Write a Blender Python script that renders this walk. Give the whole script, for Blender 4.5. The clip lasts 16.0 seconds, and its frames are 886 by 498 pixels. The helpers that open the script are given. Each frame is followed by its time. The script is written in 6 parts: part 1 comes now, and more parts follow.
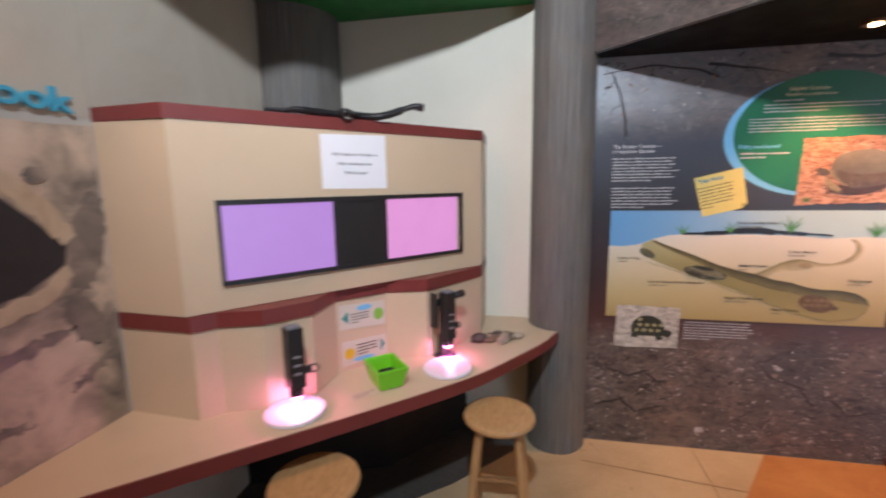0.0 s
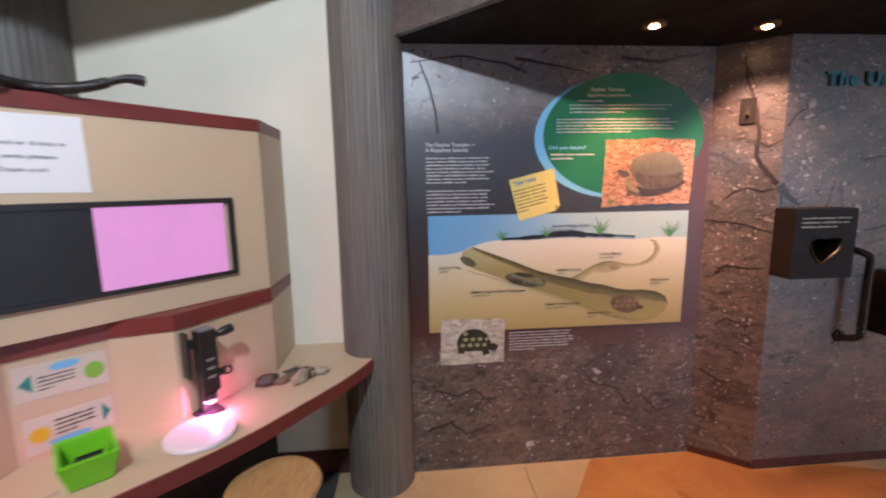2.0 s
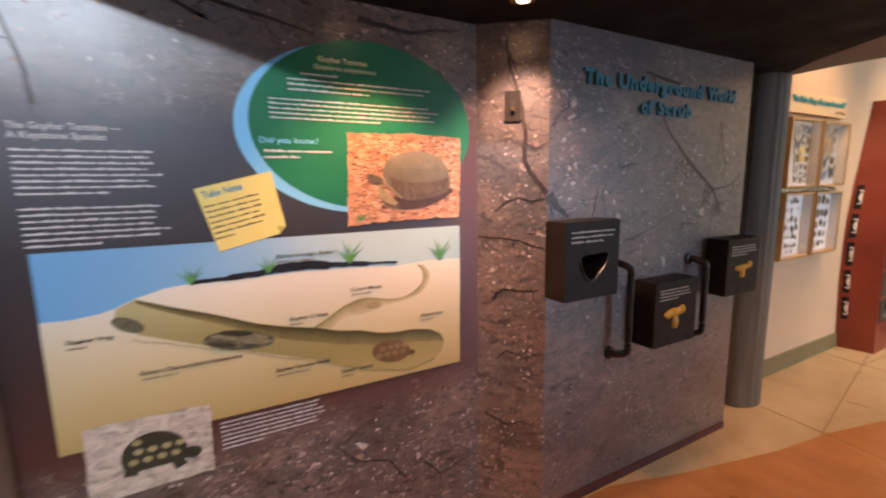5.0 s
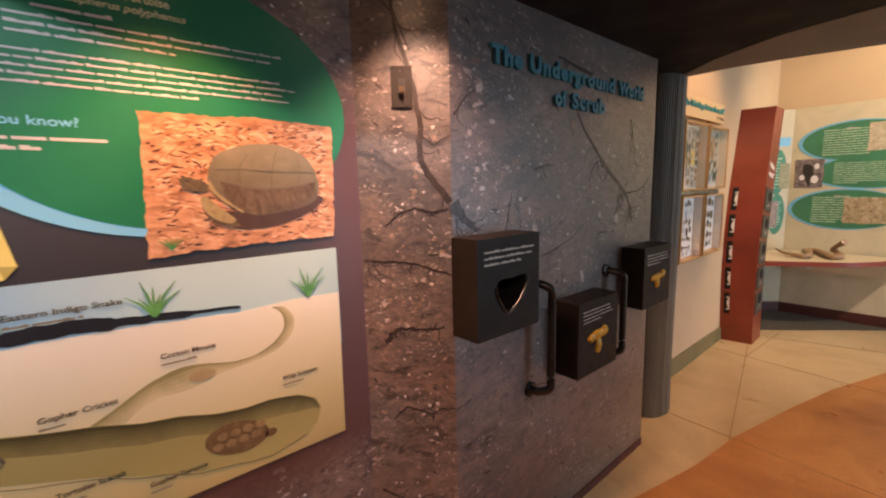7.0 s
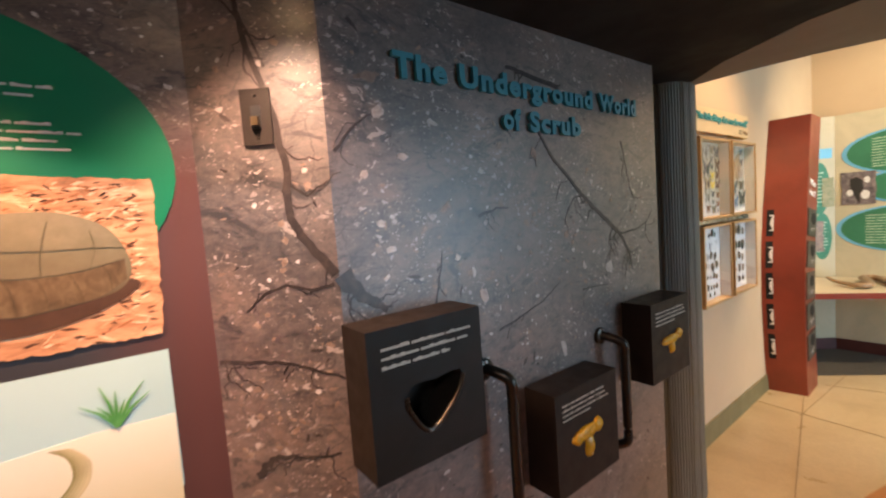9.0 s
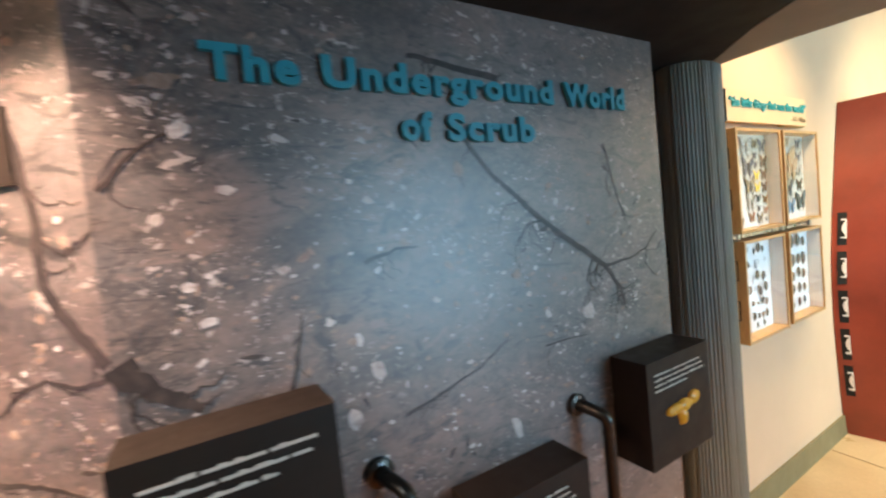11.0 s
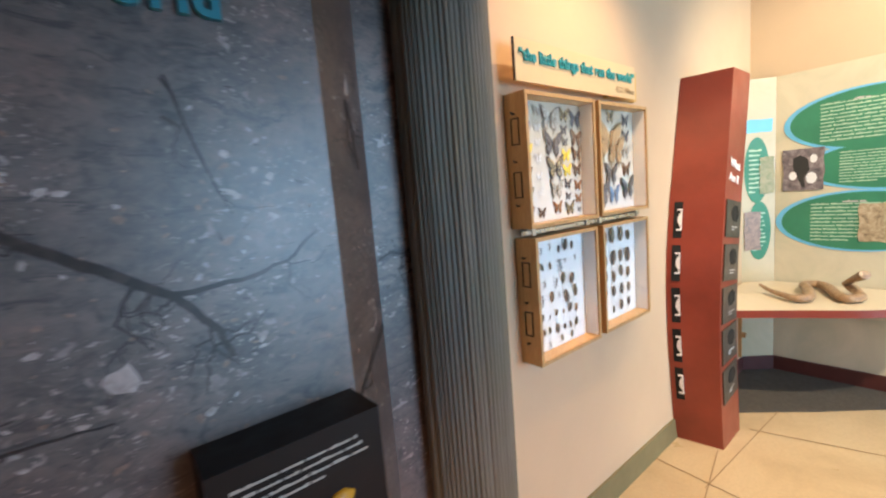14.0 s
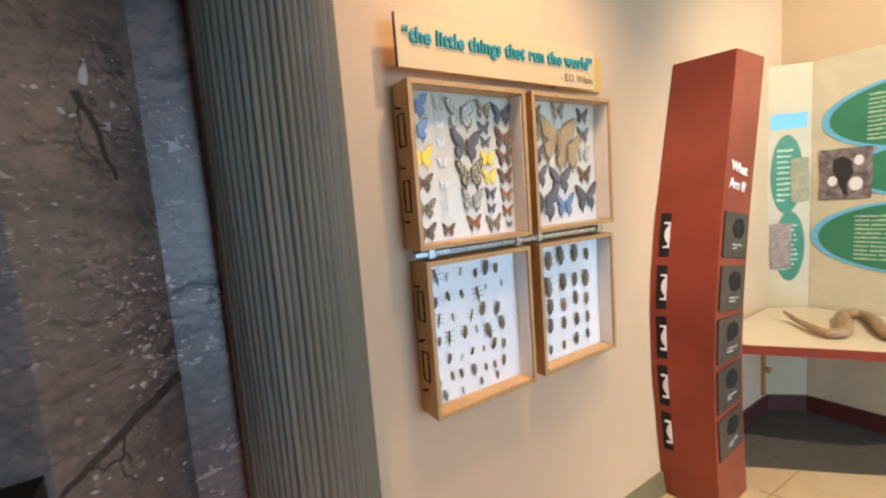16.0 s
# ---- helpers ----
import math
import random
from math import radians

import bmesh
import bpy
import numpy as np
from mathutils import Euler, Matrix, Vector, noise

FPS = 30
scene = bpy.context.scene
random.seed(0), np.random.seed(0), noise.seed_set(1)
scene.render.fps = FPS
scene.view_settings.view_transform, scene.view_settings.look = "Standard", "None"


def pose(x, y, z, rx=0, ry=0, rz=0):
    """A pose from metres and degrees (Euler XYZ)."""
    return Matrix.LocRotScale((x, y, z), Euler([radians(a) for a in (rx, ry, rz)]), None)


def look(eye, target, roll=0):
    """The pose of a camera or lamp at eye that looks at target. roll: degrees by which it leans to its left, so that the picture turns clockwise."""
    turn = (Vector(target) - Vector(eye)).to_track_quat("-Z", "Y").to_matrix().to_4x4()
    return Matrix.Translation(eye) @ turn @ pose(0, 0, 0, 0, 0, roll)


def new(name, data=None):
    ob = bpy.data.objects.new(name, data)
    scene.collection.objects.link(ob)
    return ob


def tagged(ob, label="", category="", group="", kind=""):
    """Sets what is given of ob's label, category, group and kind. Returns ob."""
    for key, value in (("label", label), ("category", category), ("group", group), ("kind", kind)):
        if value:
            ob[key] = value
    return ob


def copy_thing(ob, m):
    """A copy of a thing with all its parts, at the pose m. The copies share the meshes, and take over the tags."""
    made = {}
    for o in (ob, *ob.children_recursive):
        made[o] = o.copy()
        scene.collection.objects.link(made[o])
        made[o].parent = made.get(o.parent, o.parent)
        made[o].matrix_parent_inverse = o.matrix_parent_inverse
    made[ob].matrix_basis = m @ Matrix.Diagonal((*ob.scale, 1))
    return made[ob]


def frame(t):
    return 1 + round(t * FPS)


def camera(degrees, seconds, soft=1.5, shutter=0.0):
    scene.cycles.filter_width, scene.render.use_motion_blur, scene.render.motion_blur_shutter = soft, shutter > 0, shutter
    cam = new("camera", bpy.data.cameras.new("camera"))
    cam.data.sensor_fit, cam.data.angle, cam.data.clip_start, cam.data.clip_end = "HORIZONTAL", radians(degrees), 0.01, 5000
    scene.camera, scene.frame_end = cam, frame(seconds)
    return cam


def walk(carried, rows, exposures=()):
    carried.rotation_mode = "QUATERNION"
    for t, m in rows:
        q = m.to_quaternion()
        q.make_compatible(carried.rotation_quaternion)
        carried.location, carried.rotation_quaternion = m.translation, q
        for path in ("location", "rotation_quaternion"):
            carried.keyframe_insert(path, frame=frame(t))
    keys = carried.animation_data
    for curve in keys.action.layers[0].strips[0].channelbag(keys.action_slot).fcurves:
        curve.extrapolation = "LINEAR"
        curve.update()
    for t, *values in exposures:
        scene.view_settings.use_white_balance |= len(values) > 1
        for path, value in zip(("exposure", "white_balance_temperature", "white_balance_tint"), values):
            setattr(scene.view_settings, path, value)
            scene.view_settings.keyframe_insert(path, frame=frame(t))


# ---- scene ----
cam = camera(93.0, 16.0, 2.1, 0.8)
PATH = [
    (0, (0.143, 0.065, 1.434), (-0.242, 2.003, 1.126), -0.8),
    (0.5, (0.288, 0.148, 1.431), (0.048, 2.111, 1.137), -0.8),
    (1, (0.387, 0.218, 1.434), (0.267, 2.192, 1.135), -0.8),
    (1.5, (0.459, 0.321, 1.417), (0.482, 2.299, 1.125), -0.9),
    (2, (0.499, 0.436, 1.416), (0.653, 2.409, 1.123), -1.0),
    (2.5, (0.555, 0.551, 1.431), (0.841, 2.508, 1.135), -1.0),
    (3, (0.602, 0.637, 1.437), (1.011, 2.572, 1.142), -1.0),
    (3.5, (0.702, 0.723, 1.427), (1.24, 2.628, 1.138), -1.0),
    (4, (0.813, 0.805, 1.433), (1.476, 2.668, 1.135), -0.8),
    (4.5, (0.944, 0.881, 1.433), (1.737, 2.693, 1.138), -0.7),
    (4.7, (0.984, 0.909, 1.434), (1.826, 2.699, 1.139), -0.8),
    (6.8, (1.306, 1.299, 1.459), (2.584, 2.809, 1.166), -1.4),
    (7, (1.329, 1.294, 1.444), (2.614, 2.799, 1.157), -1.4),
    (7.5, (1.457, 1.337, 1.434), (2.744, 2.846, 1.179), -2.2),
    (8, (1.596, 1.358, 1.453), (2.87, 2.883, 1.222), -2.8),
    (8.5, (1.729, 1.384, 1.483), (2.976, 2.936, 1.286), -3.6),
    (8.7, (1.773, 1.394, 1.492), (3.005, 2.961, 1.322), -3.9),
    (10.8, (2.26, 1.481, 1.551), (3.269, 3.206, 1.46), -6.1),
    (11, (2.321, 1.47, 1.557), (3.326, 3.195, 1.447), -6.0),
    (11.5, (2.495, 1.427, 1.55), (3.503, 3.149, 1.41), -5.9),
    (12, (2.645, 1.402, 1.528), (3.704, 3.089, 1.349), -5.7),
    (12.5, (2.804, 1.405, 1.506), (3.924, 3.05, 1.302), -5.3),
    (13, (2.951, 1.436, 1.494), (4.132, 3.035, 1.274), -5.0),
    (13.5, (3.093, 1.456, 1.507), (4.313, 3.025, 1.284), -4.9),
    (14, (3.221, 1.474, 1.518), (4.469, 3.018, 1.274), -4.8),
    (14.5, (3.369, 1.449, 1.497), (4.594, 3.011, 1.255), -4.8),
    (15, (3.517, 1.42, 1.5), (4.717, 3.002, 1.263), -4.8),
    (15.5, (3.664, 1.39, 1.513), (4.809, 3.013, 1.278), -4.7),
    (16, (3.786, 1.395, 1.515), (4.862, 3.066, 1.292), -4.4),
]
EXPOSURES = [(0, -0.36, 6700, 22), (2.5, -0.36, 6700, 22), (4.5, -0.2, 6700, 22), (7, -0.44, 6950, 20), (8.5, -0.2, 6650, 12), (11, 0.68, 5700, -3), (12.5, 0.74, 5800, 1), (13.5, 0.5, 5700, 6), (16, 0.12, 5850, 9)]
walk(cam, [(t, look(eye, target, roll)) for t, eye, target, roll in PATH], EXPOSURES)


# ---- light ----
world = bpy.data.worlds.new("world")
scene.world = world
world.use_nodes = True
wn = world.node_tree.nodes
sky = wn.new("ShaderNodeTexSky")
sky.sky_type, sky.sun_disc, sky.sun_elevation, sky.sun_rotation = "NISHITA", False, radians(40), radians(150)
world.node_tree.links.new(sky.outputs[0], wn["Background"].inputs[0])
wn["Background"].inputs[1].default_value = 0.12


def lamp(name, kind, energy, colour, m, **settings):
    data = bpy.data.lights.new(name, kind)
    data.energy, data.color = energy, colour
    for key, value in settings.items():
        if key == "size":
            data.shape, data.size, data.size_y = "RECTANGLE", value[0], value[1]
        elif key == "radius":
            data.shadow_soft_size = value
        elif key == "cone":
            data.spot_size, data.spot_blend = radians(value[0]), value[1]
    ob = new(name, data)
    ob.matrix_basis = m
    return ob


WARM, COOL, CREAM = (1.0, 0.50, 0.21), (0.72, 0.89, 1.0), (1.0, 0.74, 0.46)
# daylight standing in the south window
lamp("window_light", "AREA", 136, (0.46, 0.74, 1.0), pose(5.6, -3.05, 1.48, 90, 0, 0), size=(2.56, 2.62))
# spot of the microscope corner
lamp("nook_lamp", "SPOT", 340, COOL, look((0.1, -0.2, 2.85), (-0.12, 2.3, 2.0)), radius=0.05, cone=(112, 0.95))
# unseen warm fill, added to brighten the mural and the counter's left end
lamp("nook_fill", "AREA", 30, (1.0, 0.63, 0.44), pose(-0.88, 0.0, 3.1), size=(0.6, 0.6))
# recessed warm downlights in the low dark ceiling
lamp("downlight_beam", "SPOT", 76, (1.0, 0.44, 0.16), look((1.5, 2.16, 2.02), (1.55, 2.28, 0)), radius=0.03, cone=(95, 0.7))
lamp("downlight_beam", "SPOT", 88, (1.0, 0.61, 0.42), look((1.975, 2.15, 2.02), (2.20, 2.30, 0.6)), radius=0.05, cone=(98, 0.9))
# third beam is unseen, added to brighten the floor towards the bright room
lamp("downlight_beam", "SPOT", 125, WARM, look((3.2, 0.9, 2.02), (4.3, 1.35, 0)), radius=0.03, cone=(85, 0.8))
# warm spots of the bright room
lamp("room_spot", "SPOT", 70, (1.0, 0.64, 0.32), look((4.75, 1.72, 2.85), (4.9, 2.48, 1.0)), radius=0.05, cone=(88, 0.8))
# unseen spot, added to brighten the tower, mural, end wall and floor
lamp("room_spot", "SPOT", 270, (1.0, 0.77, 0.50), look((5.6, 0.5, 2.85), (6.9, 1.5, 1.35)), radius=0.05, cone=(104, 0.6))
lamp("sign_spot", "SPOT", 24, (1.0, 0.45, 0.16), look((4.4, 2.02, 2.8), (4.65, 2.48, 1.7)), radius=0.03, cone=(90, 0.8))

# ---- materials ----
MATS = {}


class Graph:
    """Short names for the nodes of one material."""

    def __init__(self, name, rough=0.6, metal=0.0, spec=0.5):
        self.mat = bpy.data.materials.new(name)
        self.mat.use_nodes = True
        self.nodes, self.links = self.mat.node_tree.nodes, self.mat.node_tree.links
        self.bsdf = self.nodes["Principled BSDF"]
        self.bsdf.inputs["Roughness"].default_value = rough
        self.bsdf.inputs["Metallic"].default_value = metal
        self.bsdf.inputs["Specular IOR Level"].default_value = spec
        self.place = self.nodes.new("ShaderNodeTexCoord").outputs["Object"]

    def node(self, kind, **inputs):
        n = self.nodes.new(kind)
        for key, value in inputs.items():
            key = key.replace("_", " ")
            if isinstance(value, bpy.types.NodeSocket):
                self.links.new(value, n.inputs[key])
            else:
                n.inputs[key].default_value = value
        return n

    def scaled(self, sx, sy, sz, socket=None):
        return self.node("ShaderNodeMapping", Vector=socket or self.place, Scale=(sx, sy, sz)).outputs[0]

    def noise(self, scale, detail=4.0, rough=0.55, distort=0.0, at=None):
        return self.node("ShaderNodeTexNoise", Vector=at or self.place, Scale=scale, Detail=detail, Roughness=rough, Distortion=distort).outputs["Fac"]

    def voronoi(self, scale, feature="F1", out="Distance", at=None):
        n = self.node("ShaderNodeTexVoronoi", Vector=at or self.place, Scale=scale)
        n.feature = feature
        return n.outputs[out]

    def ramp(self, fac, *stops, hard=False):
        n = self.node("ShaderNodeValToRGB", Fac=fac)
        n.color_ramp.interpolation = "CONSTANT" if hard else "LINEAR"
        while len(n.color_ramp.elements) < len(stops):
            n.color_ramp.elements.new(0.5)
        for e, (at, c) in zip(n.color_ramp.elements, stops):
            e.position = at
            e.color = (c, c, c, 1) if isinstance(c, (int, float)) else (*c, 1)
        return n.outputs[0]

    def mix(self, fac, a, b, blend="MIX"):
        n = self.nodes.new("ShaderNodeMix")
        n.data_type, n.blend_type = "RGBA", blend
        for key, value in ((0, fac), (6, a), (7, b)):
            if isinstance(value, bpy.types.NodeSocket):
                self.links.new(value, n.inputs[key])
            else:
                n.inputs[key].default_value = value if key == 0 else (*value, 1)
        return n.outputs[2]

    def maths(self, op, a, b):
        n = self.nodes.new("ShaderNodeMath")
        n.operation = op
        for i, value in enumerate((a, b)):
            if isinstance(value, bpy.types.NodeSocket):
                self.links.new(value, n.inputs[i])
            else:
                n.inputs[i].default_value = value
        return n.outputs[0]

    def axis(self, which):
        return self.node("ShaderNodeSeparateXYZ", Vector=self.place).outputs[which]

    def done(self, colour, bump=None, strength=0.2, depth=0.004, rough=None):
        if isinstance(colour, bpy.types.NodeSocket):
            self.links.new(colour, self.bsdf.inputs["Base Color"])
        else:
            self.bsdf.inputs["Base Color"].default_value = (*colour, 1)
        if bump is not None:
            b = self.node("ShaderNodeBump", Height=bump, Strength=strength, Distance=depth)
            self.links.new(b.outputs[0], self.bsdf.inputs["Normal"])
        if rough is not None:
            self.links.new(rough, self.bsdf.inputs["Roughness"])
        return self.mat


def painted(name, colour, rough=0.55, wear=0.12, scale=6.0, bump=0.08, metal=0.0, spec=0.5):
    """Paint, laminate or metal with faint stains and grain."""
    if name not in MATS:
        g = Graph(name, rough, metal, spec)
        dark = tuple(c * (1 - wear) for c in colour)
        light = tuple(min(1, c * (1 + wear * 0.6)) for c in colour)
        base = g.ramp(g.noise(scale, 5, 0.6), (0.3, dark), (0.7, light))
        fine = g.noise(scale * 40, 3, 0.6)
        MATS[name] = g.done(g.mix(0.12, base, g.ramp(fine, (0.3, dark), (0.7, light))), fine, bump, 0.002,
                            g.ramp(g.noise(scale * 3, 4), (0.3, rough * 0.85), (0.7, min(1, rough * 1.15))))
    return MATS[name]


def wooden(name, dark, light, along=(1, 12, 12), rough=0.45):
    if name not in MATS:
        g = Graph(name, rough)
        grain = g.noise(9, 6, 0.6, 1.2, g.scaled(*along))
        MATS[name] = g.done(g.ramp(grain, (0.3, dark), (0.7, light)), grain, 0.15, 0.002)
    return MATS[name]


def soil_print(name="soil_print", panel_ink=False):
    """Satin laminate printed with a photograph of root-filled soil and pale stones."""
    g = Graph(name, 0.34, 0, 0.45)
    g.bsdf.inputs["Coat Weight"].default_value = 0.35 if panel_ink else 1.0
    g.bsdf.inputs["Coat Roughness"].default_value = 0.42
    g.bsdf.inputs["Coat IOR"].default_value = 1.65
    flat = g.scaled(1.0, 1.0, 1.8)
    base = g.ramp(g.noise(2.6, 9, 0.70, 0.7, flat), (0.34, (0.036, 0.027, 0.025)), (0.45, (0.085, 0.060, 0.052)), (0.55, (0.145, 0.098, 0.080)), (0.66, (0.235, 0.155, 0.122)))
    base = g.mix(g.ramp(g.noise(1.1, 4, 0.6, 0.6), (0.46, 0.0), (0.66, 0.6)), base, (0.098, 0.094, 0.100))
    base = g.mix(g.ramp(g.noise(1.6, 4, 0.6, 0.4), (0.54, 0.0), (0.70, 0.55)), base, (0.18, 0.090, 0.060))
    # clods and crumbs
    clod = g.noise(19, 9, 0.78, 0.5, flat)
    base = g.mix(g.ramp(clod, (0.38, 0.75), (0.50, 0.0)), base, (0.030, 0.023, 0.022))
    base = g.mix(g.ramp(clod, (0.52, 0.0), (0.66, 0.45)), base, (0.24, 0.17, 0.142))
    base = g.mix(g.ramp(g.noise(70, 6, 0.8), (0.42, 0.0), (0.72, 0.4)), base, (0.21, 0.155, 0.13))
    base = g.mix(g.ramp(g.noise(6.5, 7, 0.7, 1.2, flat), (0.36, 0.9), (0.44, 0.0)), base, (0.020, 0.016, 0.016))
    base = g.mix(g.ramp(g.noise(11.0, 6, 0.72, 1.4, g.scaled(0.6, 0.6, 2.6)), (0.35, 0.85), (0.41, 0.0)), base, (0.022, 0.018, 0.018))
    base = g.mix(g.ramp(g.noise(9.0, 5, 0.7, 0.8, flat), (0.60, 0.0), (0.70, 0.5)), base, (0.27, 0.18, 0.145))
    warp = g.node("ShaderNodeMix", Factor=0.12)
    warp.data_type, warp.blend_type = "RGBA", "ADD"
    g.links.new(g.place, warp.inputs[6])
    g.links.new(g.node("ShaderNodeTexNoise", Vector=g.place, Scale=9.0, Detail=5.0).outputs["Color"], warp.inputs[7])
    bent = warp.outputs[2]
    for scale, wide, mask, cover in ((6.5, 0.022, 7.5, 0.54), (13.0, 0.030, 4.2, 0.55)):
        fine = g.ramp(g.voronoi(scale, "DISTANCE_TO_EDGE", at=bent), (0.0, 0.9), (wide, 0.0))
        fine = g.maths("MULTIPLY", fine, g.ramp(g.noise(mask, 3, 0.6), (cover, 0.0), (cover + 0.08, 0.85)))
        base = g.mix(fine, base, (0.026, 0.020, 0.020))
    # broken pale chips in three sizes
    for scale, edge, cover, tone in ((24, 0.655, 0.52, (0.40, 0.33, 0.30)), (48, 0.65, 0.50, (0.42, 0.35, 0.32)), (90, 0.65, 0.48, (0.36, 0.29, 0.26))):
        chip = g.ramp(g.noise(scale, 2.5, 0.6, 0.5, g.scaled(1.0, 1.0, 1.6)), (edge - 0.008, 0.0), (edge + 0.012, 0.9))
        chip = g.maths("MULTIPLY", chip, g.ramp(g.noise(5.0, 3), (cover - 0.05, 0.0), (cover + 0.07, 1.0)))
        base = g.mix(chip, base, tone)
    if panel_ink:
        t = g.node("ShaderNodeMapRange", Value=g.axis(2), From_Min=0.5, From_Max=1.9).outputs[0]
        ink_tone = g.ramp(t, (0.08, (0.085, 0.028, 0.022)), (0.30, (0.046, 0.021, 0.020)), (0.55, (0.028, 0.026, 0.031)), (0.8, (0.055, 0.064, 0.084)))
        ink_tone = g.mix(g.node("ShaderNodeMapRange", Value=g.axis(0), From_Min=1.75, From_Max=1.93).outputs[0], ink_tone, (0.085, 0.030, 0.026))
        # pale blue upper-left patch: the lamp's wash put into the print's colour
        lit_corner = g.maths("MULTIPLY", g.node("ShaderNodeMapRange", Value=g.axis(0), From_Min=1.35, From_Max=0.6).outputs[0], g.node("ShaderNodeMapRange", Value=g.axis(2), From_Min=1.55, From_Max=1.85).outputs[0])
        base = g.mix(g.maths("MULTIPLY", lit_corner, g.ramp(g.noise(5.5, 6, 0.65), (0.3, 0.45), (0.7, 0.9))), base, (0.38, 0.44, 0.48))
        base = g.mix(g.ramp(t, (0.03, 0.0), (0.14, 1.0), (0.80, 1.0), (0.92, 0.0)), base, ink_tone)
    return g.done(base, g.noise(160, 3), 0.05, 0.001, g.ramp(g.noise(3, 4), (0.3, 0.34), (0.7, 0.48)))


def bark_paint(name, light=1.0, brown=0.6):
    """Grey painted plaster combed into vertical tree bark."""
    g = Graph(name, 0.6)
    streak = g.noise(10, 7, 0.65, 0.5, g.scaled(5, 5, 0.35))
    broad = g.noise(4.5, 6, 0.62, 0.4)
    tone = g.ramp(streak, (0.28, (0.080 * light, 0.074 * light, 0.068 * light)), (0.55, (0.145 * light, 0.137 * light, 0.126 * light)), (0.80, (0.23 * light, 0.215 * light, 0.195 * light)))
    tone = g.mix(g.ramp(broad, (0.38, brown - 0.6), (0.66, brown)), tone, (0.155 * light, 0.128 * light, 0.10 * light) if brown < 0.9 else (0.125 * light, 0.122 * light, 0.085 * light))
    return g.done(tone, streak, 0.55, 0.006)


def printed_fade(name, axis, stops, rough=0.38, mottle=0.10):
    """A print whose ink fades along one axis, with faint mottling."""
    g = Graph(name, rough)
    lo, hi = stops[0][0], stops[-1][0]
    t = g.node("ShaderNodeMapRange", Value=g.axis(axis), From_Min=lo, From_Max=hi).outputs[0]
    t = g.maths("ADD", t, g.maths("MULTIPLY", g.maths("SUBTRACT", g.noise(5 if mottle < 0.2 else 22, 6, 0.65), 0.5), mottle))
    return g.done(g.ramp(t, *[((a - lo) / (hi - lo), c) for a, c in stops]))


def photo_print(name, colours, scale=14.0, stretch=(1, 1, 1), rough=0.38, crisp=0.62, swirl=0.8):
    """A small printed photograph: mottled ground in a few tones."""
    if name not in MATS:
        g = Graph(name, rough)
        n = g.noise(scale, 6, crisp, swirl, g.scaled(*stretch))
        step = 0.5 / max(1, len(colours) - 1)
        MATS[name] = g.done(g.ramp(n, *[(0.26 + i * step, c) for i, c in enumerate(colours)]))
    return MATS[name]


SOIL = soil_print()
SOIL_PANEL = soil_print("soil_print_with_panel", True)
BARK, BARK_DARK = bark_paint("bark_paint", 1.05), bark_paint("bark_paint_dark", 1.08, 0.95)
BEIGE = painted("beige_laminate", (0.60, 0.46, 0.31), 0.42, 0.06, 3.0, 0.05)
MAROON = painted("maroon_laminate", (0.19, 0.035, 0.03), 0.40, 0.14, 5.0, 0.06)
MAROON_BASE = painted("maroon_rubber", (0.085, 0.022, 0.018), 0.5, 0.2, 5.0, 0.06)
WHITE_WALL = painted("ivory_paint", (0.74, 0.70, 0.58), 0.7, 0.06, 2.0, 0.10)
CREAM_WALL = painted("cream_paint", (0.61, 0.47, 0.31), 0.7, 0.06, 1.6, 0.10)
PLAIN_WALL = painted("plain_paint", (0.50, 0.46, 0.40), 0.8, 0.08, 1.6, 0.10)
GREEN = painted("green_paint", (0.012, 0.20, 0.045), 0.6, 0.15, 3.0, 0.08)
BLACK_CEILING = painted("black_ceiling_paint", (0.009, 0.008, 0.007), 0.75, 0.3, 2.0, 0.15, 0.0, 0.25)
OLIVE = painted("taupe_beam_paint", (0.22, 0.19, 0.15), 0.7, 0.12, 2.0, 0.10)
OLIVE_BASE = painted("olive_rubber", (0.20, 0.18, 0.09), 0.5, 0.15, 4.0, 0.06)
BLACK_PLASTIC = painted("black_plastic", (0.014, 0.014, 0.015), 0.42, 0.2, 8.0, 0.06)
BOX_PAINT = painted("dark_bronze_metal", (0.015, 0.010, 0.007), 0.50, 0.3, 7.0, 0.06, 0.0, 0.22)
PIPE = painted("dark_bronze_pipe", (0.055, 0.048, 0.042), 0.30, 0.2, 9.0, 0.04, 0.85)
CHROME = painted("brushed_steel", (0.66, 0.66, 0.66), 0.28, 0.1, 9.0, 0.04, 1.0)
CARD_PAPER = painted("cream_card", (0.62, 0.56, 0.47), 0.6, 0.05)
PAPER = painted("white_paper", (0.80, 0.80, 0.82), 0.8, 0.03, 4.0, 0.03)
TEAL = painted("teal_letter_paint", (0.035, 0.22, 0.29), 0.45, 0.08, 6.0, 0.03)
WHITE_INK = painted("white_ink", (0.50, 0.50, 0.50), 0.5, 0.05, 6.0, 0.0)
DARK_INK = painted("dark_ink", (0.03, 0.03, 0.03), 0.5, 0.1, 6.0, 0.0)
BLUE_INK = painted("light_blue_ink", (0.18, 0.52, 0.80), 0.4, 0.08, 5.0, 0.0)
GREEN_INK = painted("green_ink", (0.008, 0.165, 0.078), 0.38, 0.12, 4.0, 0.0)
PINE = wooden("pine", (0.42, 0.22, 0.085), (0.62, 0.37, 0.16), (10, 10, 1))
PINE_SEAT = wooden("pine_seat", (0.44, 0.23, 0.09), (0.64, 0.38, 0.17), (14, 2, 2), 0.35)
